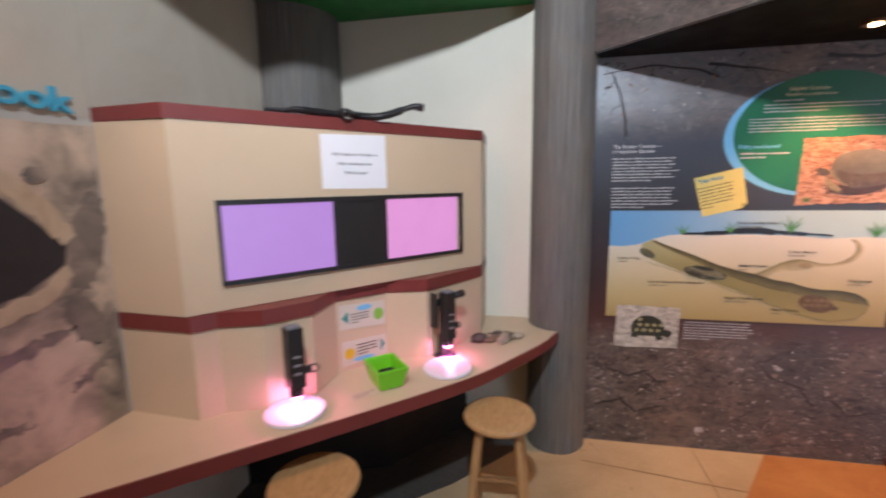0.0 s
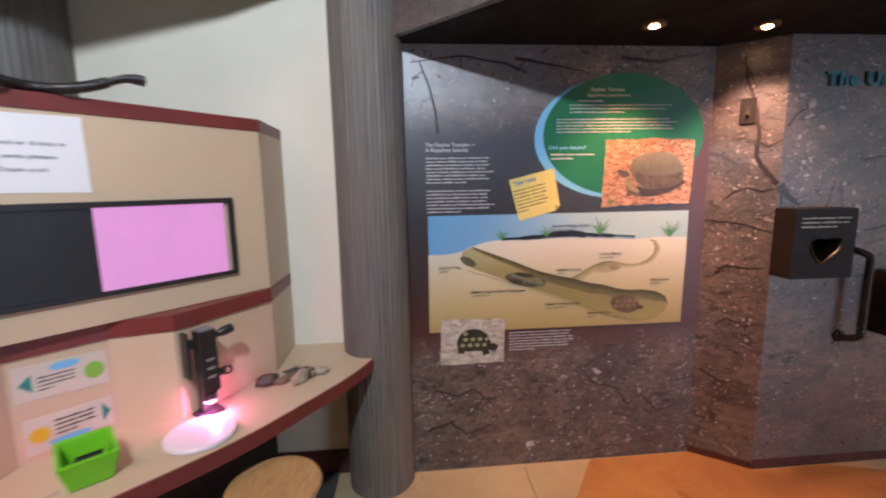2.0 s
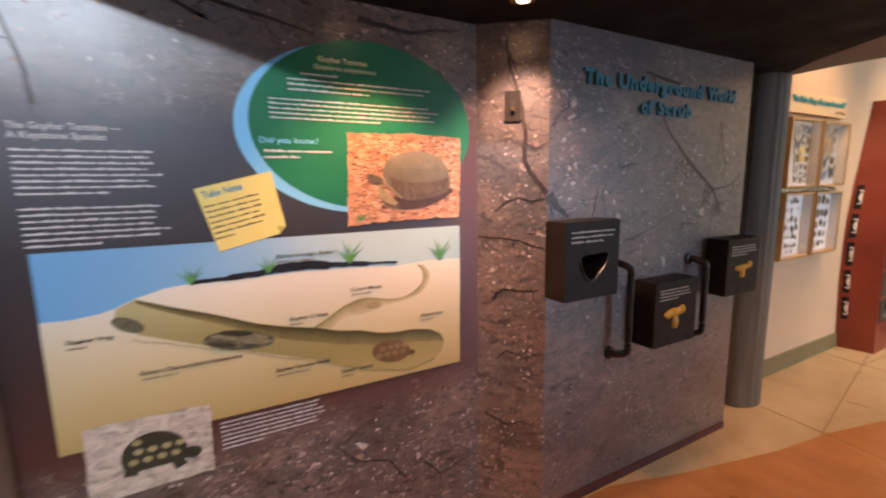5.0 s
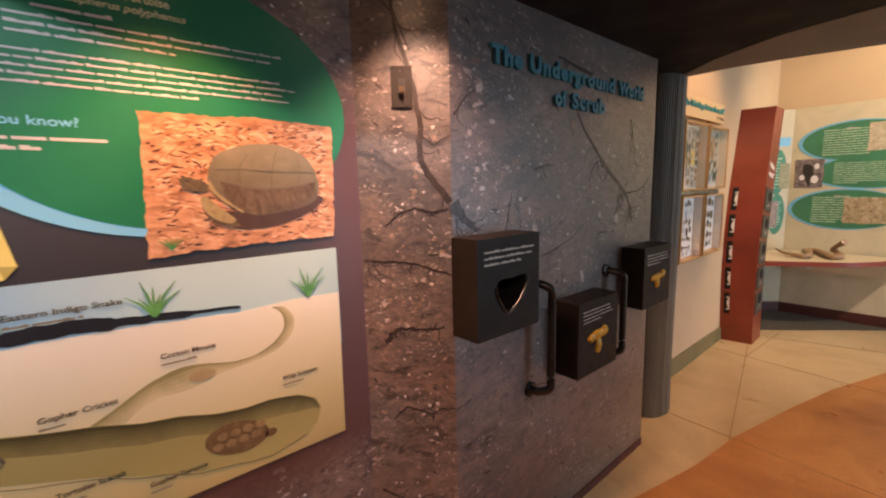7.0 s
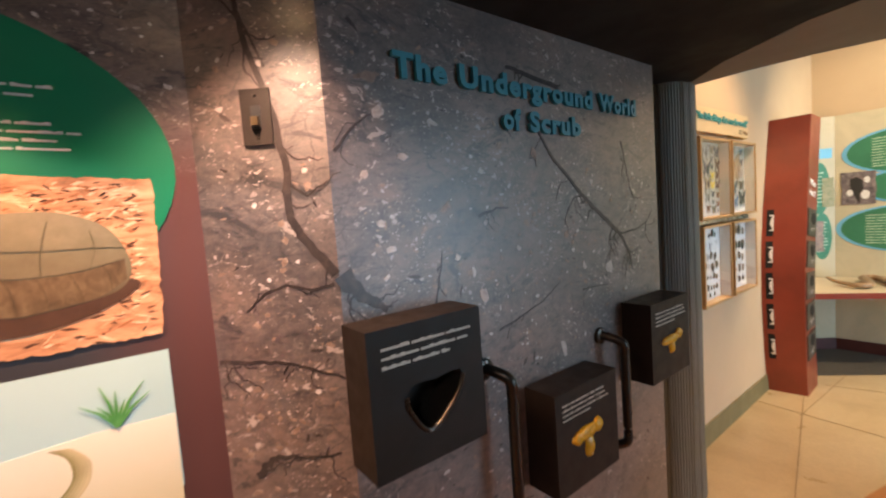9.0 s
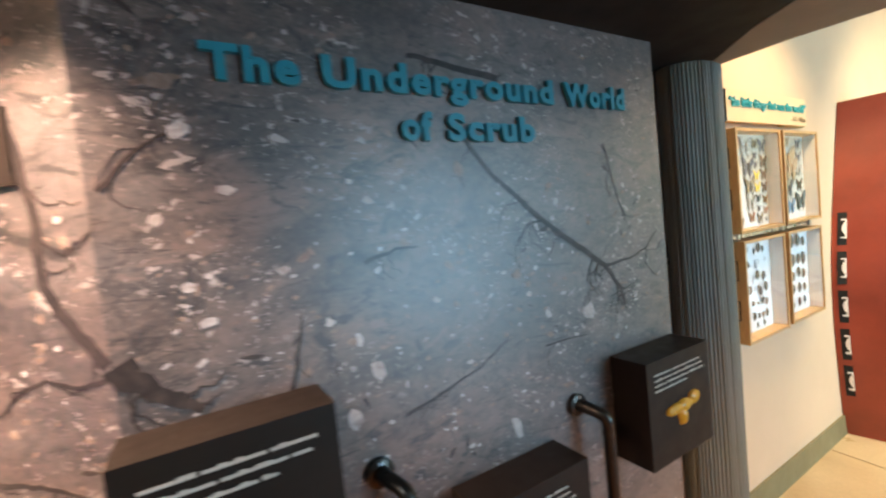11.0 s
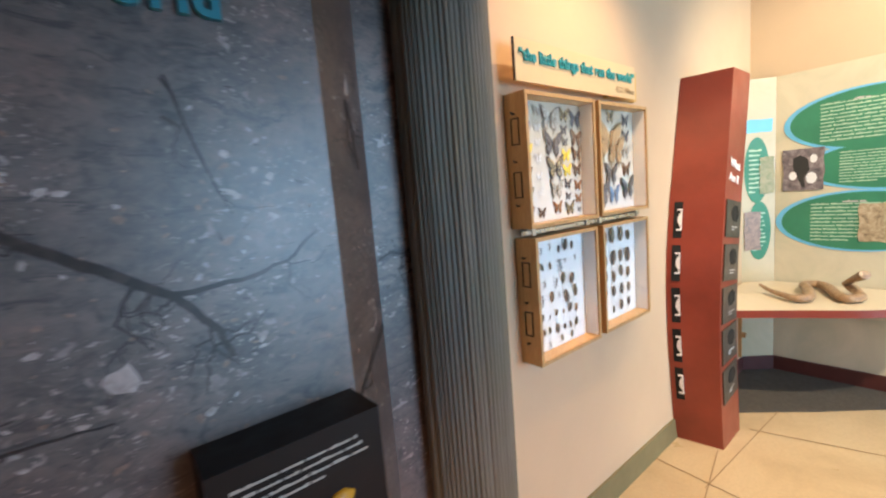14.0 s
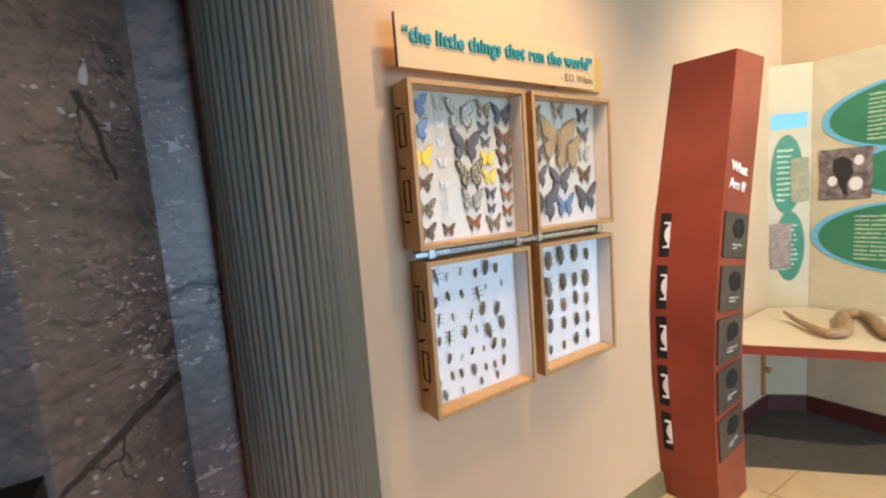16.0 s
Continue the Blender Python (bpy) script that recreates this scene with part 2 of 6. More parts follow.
CASE_WOOD = wooden("case_wood", (0.42, 0.25, 0.095), (0.58, 0.38, 0.17), (8, 8, 1.2))
RED_LAMINATE = painted("brick_red_laminate", (0.245, 0.046, 0.026), 0.34, 0.26, 3.0, 0.06)


def floor_material():
    """Polished concrete, stained cream with a broad orange sweep, and a grey rug tone under the counters."""
    g = Graph("stained_concrete", 0.34)
    base = g.ramp(g.noise(1.7, 7, 0.6, 0.5), (0.3, (0.42, 0.31, 0.175)), (0.5, (0.55, 0.425, 0.25)), (0.72, (0.63, 0.505, 0.31)))
    fine = g.noise(60, 5, 0.7)
    base = g.mix(g.ramp(fine, (0.4, 0.0), (0.8, 0.3)), base, (0.33, 0.25, 0.16))
    return g.done(base, fine, 0.05, 0.002, g.ramp(g.noise(4, 5), (0.3, 0.26), (0.7, 0.42)))


def orange_floor():
    g = Graph("orange_stained_concrete", 0.34)
    base = g.ramp(g.noise(2.1, 7, 0.62, 0.7), (0.28, (0.26, 0.10, 0.03)), (0.5, (0.42, 0.18, 0.055)), (0.72, (0.55, 0.27, 0.09)))
    fine = g.noise(60, 5, 0.7)
    base = g.mix(g.ramp(fine, (0.4, 0.0), (0.8, 0.3)), base, (0.20, 0.08, 0.03))
    return g.done(base, fine, 0.05, 0.002, g.ramp(g.noise(4, 5), (0.3, 0.26), (0.7, 0.42)))


FLOOR, ORANGE_FLOOR = floor_material(), orange_floor()
CARPET = painted("grey_brown_carpet", (0.075, 0.068, 0.058), 0.95, 0.25, 40.0, 0.5)
DARK_WOOD = painted("dark_brown_panel", (0.02, 0.012, 0.009), 0.5, 0.2, 5.0, 0.06)


def glowing(name, colour, strength, mottle=0.0):
    g = Graph(name, 0.3)
    g.bsdf.inputs["Base Color"].default_value = (0.05, 0.05, 0.05, 1)
    g.bsdf.inputs["Emission Strength"].default_value = strength
    g.links.new(g.ramp(g.noise(9, 3), (0.3, tuple(c * (1 - mottle) for c in colour)), (0.7, colour)), g.bsdf.inputs["Emission Color"])
    return g.mat


SCREEN_A, SCREEN_B = glowing("lit_screen_lilac", (0.56, 0.30, 0.86), 1.0, 0.05), glowing("lit_screen_pink", (0.86, 0.36, 0.80), 1.05, 0.05)
PINK_GLOW = glowing("pink_ring_light", (1.0, 0.30, 0.70), 16.0)
BULB = glowing("halogen_bulb", (1.0, 0.62, 0.32), 40.0)


def glass_material():
    g = Graph("clear_glass", 0.02)
    g.bsdf.inputs["Transmission Weight"].default_value = 1.0
    g.bsdf.inputs["IOR"].default_value = 1.12
    return g.done((1, 1, 1))


GLASS = glass_material()

# ---- building blocks ----


def where(ob):
    """The world pose of a thing (its own) or of a part (none)."""
    return ob.matrix_basis if ob.parent is None else Matrix.Identity(4)


def part(name, bm, material, parent=None, label=""):
    """Links a bmesh as one mesh object, under a thing or part where one is given."""
    me = bpy.data.meshes.new(name)
    bmesh.ops.recalc_face_normals(bm, faces=bm.faces)
    bm.to_mesh(me)
    bm.free()
    me.materials.append(material)
    ob = new(name, me)
    if parent is not None:
        ob.parent = parent
        ob.matrix_parent_inverse = where(parent).inverted()
    if label:
        ob["label"] = label
    return ob


def thing(name, at, label, category, group=""):
    ob = new(name)
    ob.matrix_basis = Matrix.Translation(at)
    ob.empty_display_size = 0.1
    return tagged(ob, label, category, group)


def structure(ob, label, category="structure"):
    return tagged(ob, label, category, kind="structure")


def smooth(ob, angle=40):
    me = ob.data
    for p in me.polygons:
        p.use_smooth = True
    me.set_sharp_from_angle(angle=radians(angle))
    return ob


def soften(bm, width, segments=2):
    if width > 0:
        bmesh.ops.bevel(bm, geom=[e for e in bm.edges if len(e.link_faces) == 2 and e.calc_face_angle(0) > 0.5], offset=width, segments=segments, affect="EDGES", clamp_overlap=True)
    return bm


def slab(pts, depth, m=Matrix.Identity(4), bevel=0.0):
    """A flat outline in the plane of m, given thickness along its third axis."""
    bm = bmesh.new()
    a = [bm.verts.new(m @ Vector((x, y, 0))) for x, y in pts]
    b = [bm.verts.new(m @ Vector((x, y, depth))) for x, y in pts]
    bm.faces.new(a[::-1]), bm.faces.new(b)
    for i in range(len(pts)):
        j = (i + 1) % len(pts)
        bm.faces.new((a[i], a[j], b[j], b[i]))
    return soften(bm, bevel)


def upright(pts, z0, z1, bevel=0.0):
    return slab(pts, z1 - z0, Matrix.Translation((0, 0, z0)), bevel)


def block(x0, x1, y0, y1, z0, z1, bevel=0.0, m=Matrix.Identity(4)):
    return soften(slab(((x0, y0), (x1, y0), (x1, y1), (x0, y1)), z1 - z0, m @ Matrix.Translation((0, 0, z0))), bevel)


def joined(*parts_):
    """Several closed shapes of one piece."""
    bm = bmesh.new()
    for other in parts_:
        me = bpy.data.meshes.new("piece")
        other.to_mesh(me)
        other.free()
        bm.from_mesh(me)
        bpy.data.meshes.remove(me)
    return bm


def wall_frame(p, q, lift=0.0):
    """The plane of an upright wall from p to q as it is seen: x along it, y up, z out of it."""
    u = Vector((q[0] - p[0], q[1] - p[1], 0)).normalized()
    n = u.cross(Vector((0, 0, 1)))
    m = Matrix.Identity(4)
    m.col[0][:3], m.col[1][:3], m.col[2][:3] = u, (0, 0, 1), n
    m.translation = Vector((p[0], p[1], 0)) + n * lift
    return m


def oval(cx, cy, rx, ry, n=48, lean=0.0):
    c, s = math.cos(lean), math.sin(lean)
    return [(cx + rx * math.cos(a) * c - ry * math.sin(a) * s, cy + rx * math.cos(a) * s + ry * math.sin(a) * c) for a in (2 * math.pi * i / n for i in range(n))]


def rect(x0, y0, x1, y1):
    return [(x0, y0), (x1, y0), (x1, y1), (x0, y1)]


def ragged(pts, amount, step, seed):
    """An outline whose straight sides are torn."""
    r, out = random.Random(seed), []
    for (x0, y0), (x1, y1) in zip(pts, pts[1:] + pts[:1]):
        k = max(2, int(math.hypot(x1 - x0, y1 - y0) / step))
        out += [(x0 + (x1 - x0) * i / k + r.uniform(-amount, amount), y0 + (y1 - y0) * i / k + r.uniform(-amount, amount)) for i in range(k)]
    return out


def ribbon(pts, widths):
    """The outline of a tapering stroke along pts."""
    left, right = [], []
    for i, (x, y) in enumerate(pts):
        x0, y0 = pts[max(0, i - 1)]
        x1, y1 = pts[min(len(pts) - 1, i + 1)]
        d = math.hypot(x1 - x0, y1 - y0) or 1
        nx, ny, w = -(y1 - y0) / d, (x1 - x0) / d, widths[min(len(widths) - 1, i * len(widths) // len(pts))] / 2
        left.append((x + nx * w, y + ny * w)), right.append((x - nx * w, y - ny * w))
    return left + right[::-1]


def wander(pts, amount, seed, steps=6):
    """A hand-drawn line through pts."""
    r, out = random.Random(seed), []
    for (x0, y0), (x1, y1) in zip(pts, pts[1:]):
        out += [(x0 + (x1 - x0) * i / steps + r.uniform(-amount, amount) * (i > 0), y0 + (y1 - y0) * i / steps + r.uniform(-amount, amount) * (i > 0)) for i in range(steps)]
    return out + [pts[-1]]


def tube(points, radii, sides=12, flat=1.0):
    """A closed round body along points, with a radius at each."""
    bm, rings = bmesh.new(), []
    pts = [Vector(p) for p in points]
    for i, p in enumerate(pts):
        d = (pts[min(i + 1, len(pts) - 1)] - pts[max(i - 1, 0)]).normalized()
        side = d.cross(Vector((0, 0, 1)))
        side = side.normalized() if side.length > 0.05 else Vector((1, 0, 0))
        up = side.cross(d).normalized()
        rings.append([bm.verts.new(p + (side * math.cos(a) + up * math.sin(a) * flat) * radii[i]) for a in (2 * math.pi * k / sides for k in range(sides))])
    for a, b in zip(rings, rings[1:]):
        for k in range(sides):
            bm.faces.new((a[k], a[(k + 1) % sides], b[(k + 1) % sides], b[k]))
    bm.faces.new(rings[0][::-1]), bm.faces.new(rings[-1])
    return bm


def curve_points(ctrl, n=8):
    """A smooth line through control points."""
    pts, out = [Vector(p) for p in ctrl], []
    for i in range(len(pts) - 1):
        p0, p1, p2, p3 = pts[max(i - 1, 0)], pts[i], pts[i + 1], pts[min(i + 2, len(pts) - 1)]
        for k in range(n):
            t = k / n
            out.append(0.5 * ((2 * p1) + (p2 - p0) * t + (2 * p0 - 5 * p1 + 4 * p2 - p3) * t * t + (3 * p1 - p0 - 3 * p2 + p3) * t ** 3))
    return out + [pts[-1]]


def lathe(profile, at, sides=32):
    """A turned shape: (radius, height) pairs about an upright axis."""
    bm, rings = bmesh.new(), []
    for r, z in profile:
        rings.append([bm.verts.new((at[0] + r * math.cos(a), at[1] + r * math.sin(a), at[2] + z)) for a in (2 * math.pi * k / sides for k in range(sides))])
    for a, b in zip(rings, rings[1:]):
        for k in range(sides):
            bm.faces.new((a[k], a[(k + 1) % sides], b[(k + 1) % sides], b[k]))
    bm.faces.new(rings[0][::-1]), bm.faces.new(rings[-1])
    return bm


def lettering(name, body, m, width, height, material, parent, depth=0.0012, bold=0.0, label="", slant=0.0, single=False, spread=1.0):
    """Words in the built-in font, fitted to a width and a cap height, in the plane of m with their lower left corner at its origin."""
    cu = bpy.data.curves.new(name, "FONT")
    cu.body, cu.size, cu.offset, cu.extrude, cu.shear, cu.resolution_u, cu.space_character = body, 1.0, bold, 0.5, slant, 3, spread
    tmp = new("lettering", cu)
    me = bpy.data.meshes.new_from_object(tmp.evaluated_get(bpy.context.evaluated_depsgraph_get()))
    bpy.data.objects.remove(tmp)
    bpy.data.curves.remove(cu)
    xs = [v.co.x for v in me.vertices]
    x0, x1 = min(xs), max(xs)
    top = 0.72 + bold
    for v in me.vertices:
        v.co = m @ Vector(((v.co.x - x0) / (x1 - x0) * width, v.co.y / top * height, (v.co.z + 0.5) * depth))
    me.name = name
    me.materials.clear()
    me.materials.append(material)
    if single:
        return split_letters(me, m, material, parent)
    ob = new(name, me)
    ob.parent = parent
    ob.matrix_parent_inverse = where(parent).inverted()
    if label:
        ob["label"] = label
    return ob


def split_letters(me, m, material, parent):
    """One part for each letter: shells that share the same stretch of the line belong together."""
    bm, back, groups, seen = bmesh.new(), m.inverted(), [], set()
    bm.from_mesh(me)
    bmesh.ops.remove_doubles(bm, verts=bm.verts, dist=1e-6)
    for v in bm.verts:
        if v in seen:
            continue
        shell, todo = [], [v]
        seen.add(v)
        while todo:
            a = todo.pop()
            shell.append(a)
            for e in a.link_edges:
                b = e.other_vert(a)
                if b not in seen:
                    seen.add(b)
                    todo.append(b)
        xs = [(back @ a.co).x for a in shell]
        groups.append([min(xs), max(xs), shell])
    groups.sort(key=lambda g: g[0])
    merged = []
    for lo, hi, shell in groups:
        if merged and min(hi, merged[-1][1]) - max(lo, merged[-1][0]) > 0.5 * min(hi - lo, merged[-1][1] - merged[-1][0]):
            merged[-1][1] = max(hi, merged[-1][1])
            merged[-1][2] += shell
        else:
            merged.append([lo, hi, list(shell)])
    for lo, hi, shell in merged:
        one, at = bmesh.new(), {}
        for v in shell:
            at[v] = one.verts.new(v.co)
        for f in {f for v in shell for f in v.link_faces}:
            one.faces.new([at[v] for v in f.verts])
        part("letter", one, material, parent)
    bm.free()
    bpy.data.meshes.remove(me)


def text_lines(m, x0, x1, top, bottom, count, material, parent, seed, thick=0.45, ragged_end=0.15, lift=0.002):
    """Lines of writing too small to read, as bars with gaps between words."""
    r, pitch = random.Random(seed), (top - bottom) / count
    for i in range(count):
        y = top - pitch * (i + 0.75)
        end = x1 - (x1 - x0) * r.uniform(0, ragged_end) if i < count - 1 else x0 + (x1 - x0) * r.uniform(0.3, 0.7)
        pieces, x, h = [], x0, pitch * thick * 0.78
        while x < end - 0.004:
            w = min(end - x, r.uniform(1.6, 5.5) * pitch)
            steps = max(2, int(w / (pitch * 0.55)))
            top_edge = []
            for k in range(steps):
                rise = h * r.choice((1.0, 1.0, 1.0, 1.45))
                top_edge += [(x + w * k / steps, y + rise), (x + w * (k + 0.92) / steps, y + rise)]
            pieces.append(slab([(x, y), (x + w, y)] + top_edge[::-1], 0.0006, m @ Matrix.Translation((0, 0, lift))))
            x += w + pitch * 0.26
        if pieces:
            part("text_line", joined(*pieces), material, parent)

# ---- the setting ----
WALL_A, WALL_B, WALL_C, WEST, NORTH, EAST, SOUTH = 2.43, 2.258, 2.478, -1.21, 2.48, 7.06, -3.1
LOW, HIGH, CANOPY = 2.05, 3.2, 2.352

def ground(x):
    """The floor's height: it rises very slightly to the bright room."""
    return 0.00877 * x - 0.05


SLOPE = Matrix(((1, 0, 0, 0), (0, 1, 0, 0), (0.00877, 0, 1, -0.05), (0, 0, 0, 1)))
structure(part("floor", block(-3.4, 7.3, -3.3, 2.9, -0.12, 0.0, 0.0, SLOPE), FLOOR), "polished cream concrete floor with scored joints", "floor")
sweep = [(1.42, 2.42), (1.16, 2.04), (0.75, 1.35), (0.2, 0.5), (-0.4, -0.6), (-0.6, -1.5), (2.5, -1.5), (5.2, -1.2), (6.6, 0.3), (6.1, 1.1), (5.75, 1.41), (5.12, 1.64), (4.65, 1.77), (4.03, 1.92), (3.6, 1.98), (3.0, 2.12), (2.6, 2.24), (2.2, 2.24), (1.98, 2.42)]
structure(part("floor_stain", slab(sweep, 0.003, SLOPE @ Matrix.Translation((0, 0, 0.001))), ORANGE_FLOOR), "orange stained sweep in the concrete floor", "floor")
for (x0, y0), (x1, y1) in (((1.06, 2.40), (1.0, -1.0)), ((0.45, 2.22), (1.2, 2.1)), ((4.03, 2.28), (3.9, 0.2)), ((3.97, 1.93), (5.69, 2.26)), ((5.40, 2.47), (5.2, 0.4)), ((5.33, 2.2), (6.9, 2.1)), ((6.02, 2.2), (6.5, 0.5))):
    m = wall_frame((x0, y0), (x1, y1))
    d = math.hypot(x1 - x0, y1 - y0)
    flat_m = SLOPE @ Matrix.Translation((x0, y0, 0.0042)) @ Matrix.Rotation(math.atan2(y1 - y0, x1 - x0), 4, "Z")
    structure(part("floor_joint", slab(rect(0, -0.002, d, 0.002), 0.0012, flat_m), painted("joint_dark", (0.30, 0.20, 0.11), 0.8)), "dark scored joint in the concrete floor", "floor")

structure(part("wall_west", block(WEST - 0.15, WEST, -3.1, 2.6, -0.09, HIGH), PLAIN_WALL), "painted side wall beside the microscope counter", "wall")
structure(part("wall_nook", block(WEST, 0.36, NORTH, NORTH + 0.15, -0.09, HIGH), WHITE_WALL), "ivory painted wall behind the microscope counter", "wall")
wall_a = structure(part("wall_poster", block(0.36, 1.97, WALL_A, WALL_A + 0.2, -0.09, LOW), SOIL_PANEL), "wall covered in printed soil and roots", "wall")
wall_b = structure(part("wall_underground", upright([(1.97, WALL_A), (2.192, WALL_B), (3.587, WALL_B), (3.768, WALL_A), (3.768, WALL_A + 0.2), (1.97, WALL_A + 0.2)], -0.09, LOW), SOIL), "projecting wall covered in printed soil and roots", "wall")
structure(part("wall_strip", block(3.768, 4.02, WALL_A, WALL_A + 0.2, -0.09, LOW), SOIL), "narrow printed soil wall beside the fluted column", "wall")
wall_c = structure(part("wall_insects", block(4.0, EAST + 0.15, WALL_C, WALL_C + 0.15, -0.09, HIGH - 0.3), CREAM_WALL), "cream painted wall with the insect cases", "wall")
wall_d = structure(part("wall_east", block(EAST, EAST + 0.15, -0.2, WALL_C, 0, HIGH - 0.3), CREAM_WALL), "cream painted end wall behind the snake counter", "wall")
# unseen stretch of end wall, made dark so the soil wall reflects less
structure(part("wall_east_south", block(EAST, EAST + 0.15, -3.1, -0.2, 0, HIGH - 0.3), painted("dim_reflection_brown", (0.10, 0.075, 0.055), 0.7, 0.1, 2.0)), "unseen dark brown wall that dims reflections in the soil wall", "wall")
structure(part("wall_south", joined(block(-3.4, 4.3, SOUTH - 0.15, SOUTH, 0, HIGH), block(6.9, EAST + 0.24, SOUTH - 0.15, SOUTH, 0, HIGH), block(4.3, 6.9, SOUTH - 0.15, SOUTH, 0, 0.12), block(4.3, 6.9, SOUTH - 0.15, SOUTH, 2.84, HIGH)), PLAIN_WALL), "plain painted wall with a wide window", "wall")
win = structure(part("window_1", joined(block(4.3, 6.9, SOUTH - 0.1, SOUTH - 0.04, 0.12, 0.17), block(4.3, 6.9, SOUTH - 0.1, SOUTH - 0.04, 2.79, 2.84), block(4.3, 4.35, SOUTH - 0.1, SOUTH - 0.04, 0.17, 2.79), block(6.85, 6.9, SOUTH - 0.1, SOUTH - 0.04, 0.17, 2.79), block(5.57, 5.63, SOUTH - 0.1, SOUTH - 0.04, 0.17, 2.79)), BLACK_PLASTIC), "wide daylight window in a dark frame", "window")
for x0, x1 in ((4.35, 5.57), (5.63, 6.85)):
    pane = part("pane", block(x0, x1, SOUTH - 0.075, SOUTH - 0.069, 0.17, 2.79), GLASS, win)
    pane.visible_shadow = False
structure(part("wall_far_west", block(-3.4, WEST - 0.15, -3.1, -2.95, 0, HIGH), PLAIN_WALL), "plain painted wall", "wall")

# low black ceiling with its slanting left edge and curved right edge, and the beam towards the bright room
soffit = [(0.36, WALL_A + 0.2), (0.40, 2.43), (2.85, -0.05), (2.85, -3.1), (3.35, -3.1), (3.5, 0.6), (3.58, 1.47), (3.65, 1.79), (3.83, 2.09), (4.04, 2.32), (4.04, WALL_A + 0.2)]
structure(part("ceiling", upright(soffit, LOW, LOW + 0.12), BLACK_CEILING), "low black painted ceiling", "ceiling")
beam = [(3.35, -3.1), (4.5, -3.1), (4.32, 0.6), (4.22, 1.5), (4.11, 1.87), (4.08, 2.08), (4.08, 2.478), (4.04, 2.478), (4.04, 2.32), (3.83, 2.09), (3.65, 1.79), (3.58, 1.47), (3.5, 0.6)]
structure(part("ceiling_beam", upright(beam, LOW - 0.002, LOW + 0.85), OLIVE), "taupe painted beam edge beside the bright room", "ceiling")
fascia_m = wall_frame((0.38, 2.45), (2.85, -0.05))
structure(part("fascia", slab(rect(0, LOW + 0.002, 3.51, HIGH), 0.03, fascia_m), SOIL), "slanting fascia printed with soil above the low ceiling", "wall")
structure(part("fascia_return", block(2.83, 2.87, -3.1, -0.05, LOW, HIGH), SOIL), "printed soil fascia above the low ceiling", "wall")
structure(part("ceiling_high", block(-3.4, 3.0, -3.1, 2.9, HIGH, HIGH + 0.1), painted("grey_ceiling", (0.30, 0.28, 0.26), 0.9)), "plain high ceiling", "ceiling")
structure(part("ceiling_bright", block(3.3, EAST + 0.2, -3.1, 2.7, HIGH - 0.3, HIGH - 0.2), painted("white_ceiling", (0.75, 0.74, 0.70), 0.9)), "white high ceiling of the bright room", "ceiling")
canopy = [(WEST, 0.35), (-0.5, 1.42), (-0.17, 1.756), (0.134, 2.257), (0.2, NORTH), (WEST, NORTH)]
structure(part("ceiling_canopy", upright(canopy, CANOPY, CANOPY + 0.14, 0.004), GREEN), "green painted canopy above the microscope counter", "ceiling")

# base trims
structure(part("baseboard_underground", joined(slab(rect(0, -0.05, 0.281, 0.006), 0.006, wall_frame((1.97, WALL_A), (2.192, WALL_B))), slab(rect(0.004, -0.05, 1.395, 0.02), 0.006, wall_frame((2.192, WALL_B), (3.587, WALL_B)))), MAROON_BASE), "dark maroon base trim under the soil wall", "baseboard")
structure(part("baseboard_insects", block(4.1, 5.69, WALL_C - 0.012, WALL_C, -0.02, 0.125, 0.003), OLIVE_BASE), "olive rubber baseboard", "baseboard")
structure(part("baseboard_nook", block(-0.9, 0.19, NORTH - 0.012, NORTH, -0.055, 0.08, 0.003), MAROON_BASE), "maroon baseboard", "baseboard")
structure(part("baseboard_east", joined(block(7.026, 7.042, -3.0, 2.318, 0, 0.12), block(6.2, 6.88, WALL_C - 0.012, WALL_C, 0, 0.12), slab(rect(0, 0, 0.226, 0.12), 0.014, wall_frame((6.88, WALL_C), (7.04, 2.318)))), MAROON_BASE), "maroon baseboard under the snake counter", "baseboard")
structure(part("rug", slab([(6.0, 2.47), (6.2, 2.29), (6.5, 1.96), (6.70, 1.76), (6.96, 1.48), (7.04, 1.2), (7.05, 2.33), (6.88, 2.47)], 0.006, SLOPE @ Matrix.Translation((0, 0, 0.001))), CARPET), "grey brown carpet inlay under the snake counter", "carpet")
structure(part("rug_nook", slab([(WEST, 0.2), (-0.75, 0.85), (-0.3, 1.35), (-0.43, 1.74), (-0.197, 1.93), (0.1, 2.25), (0.1, 2.47), (WEST, 2.47)], 0.006, SLOPE @ Matrix.Translation((0, 0, 0.001))), CARPET), "dark carpet inlay under the microscope counter", "carpet")


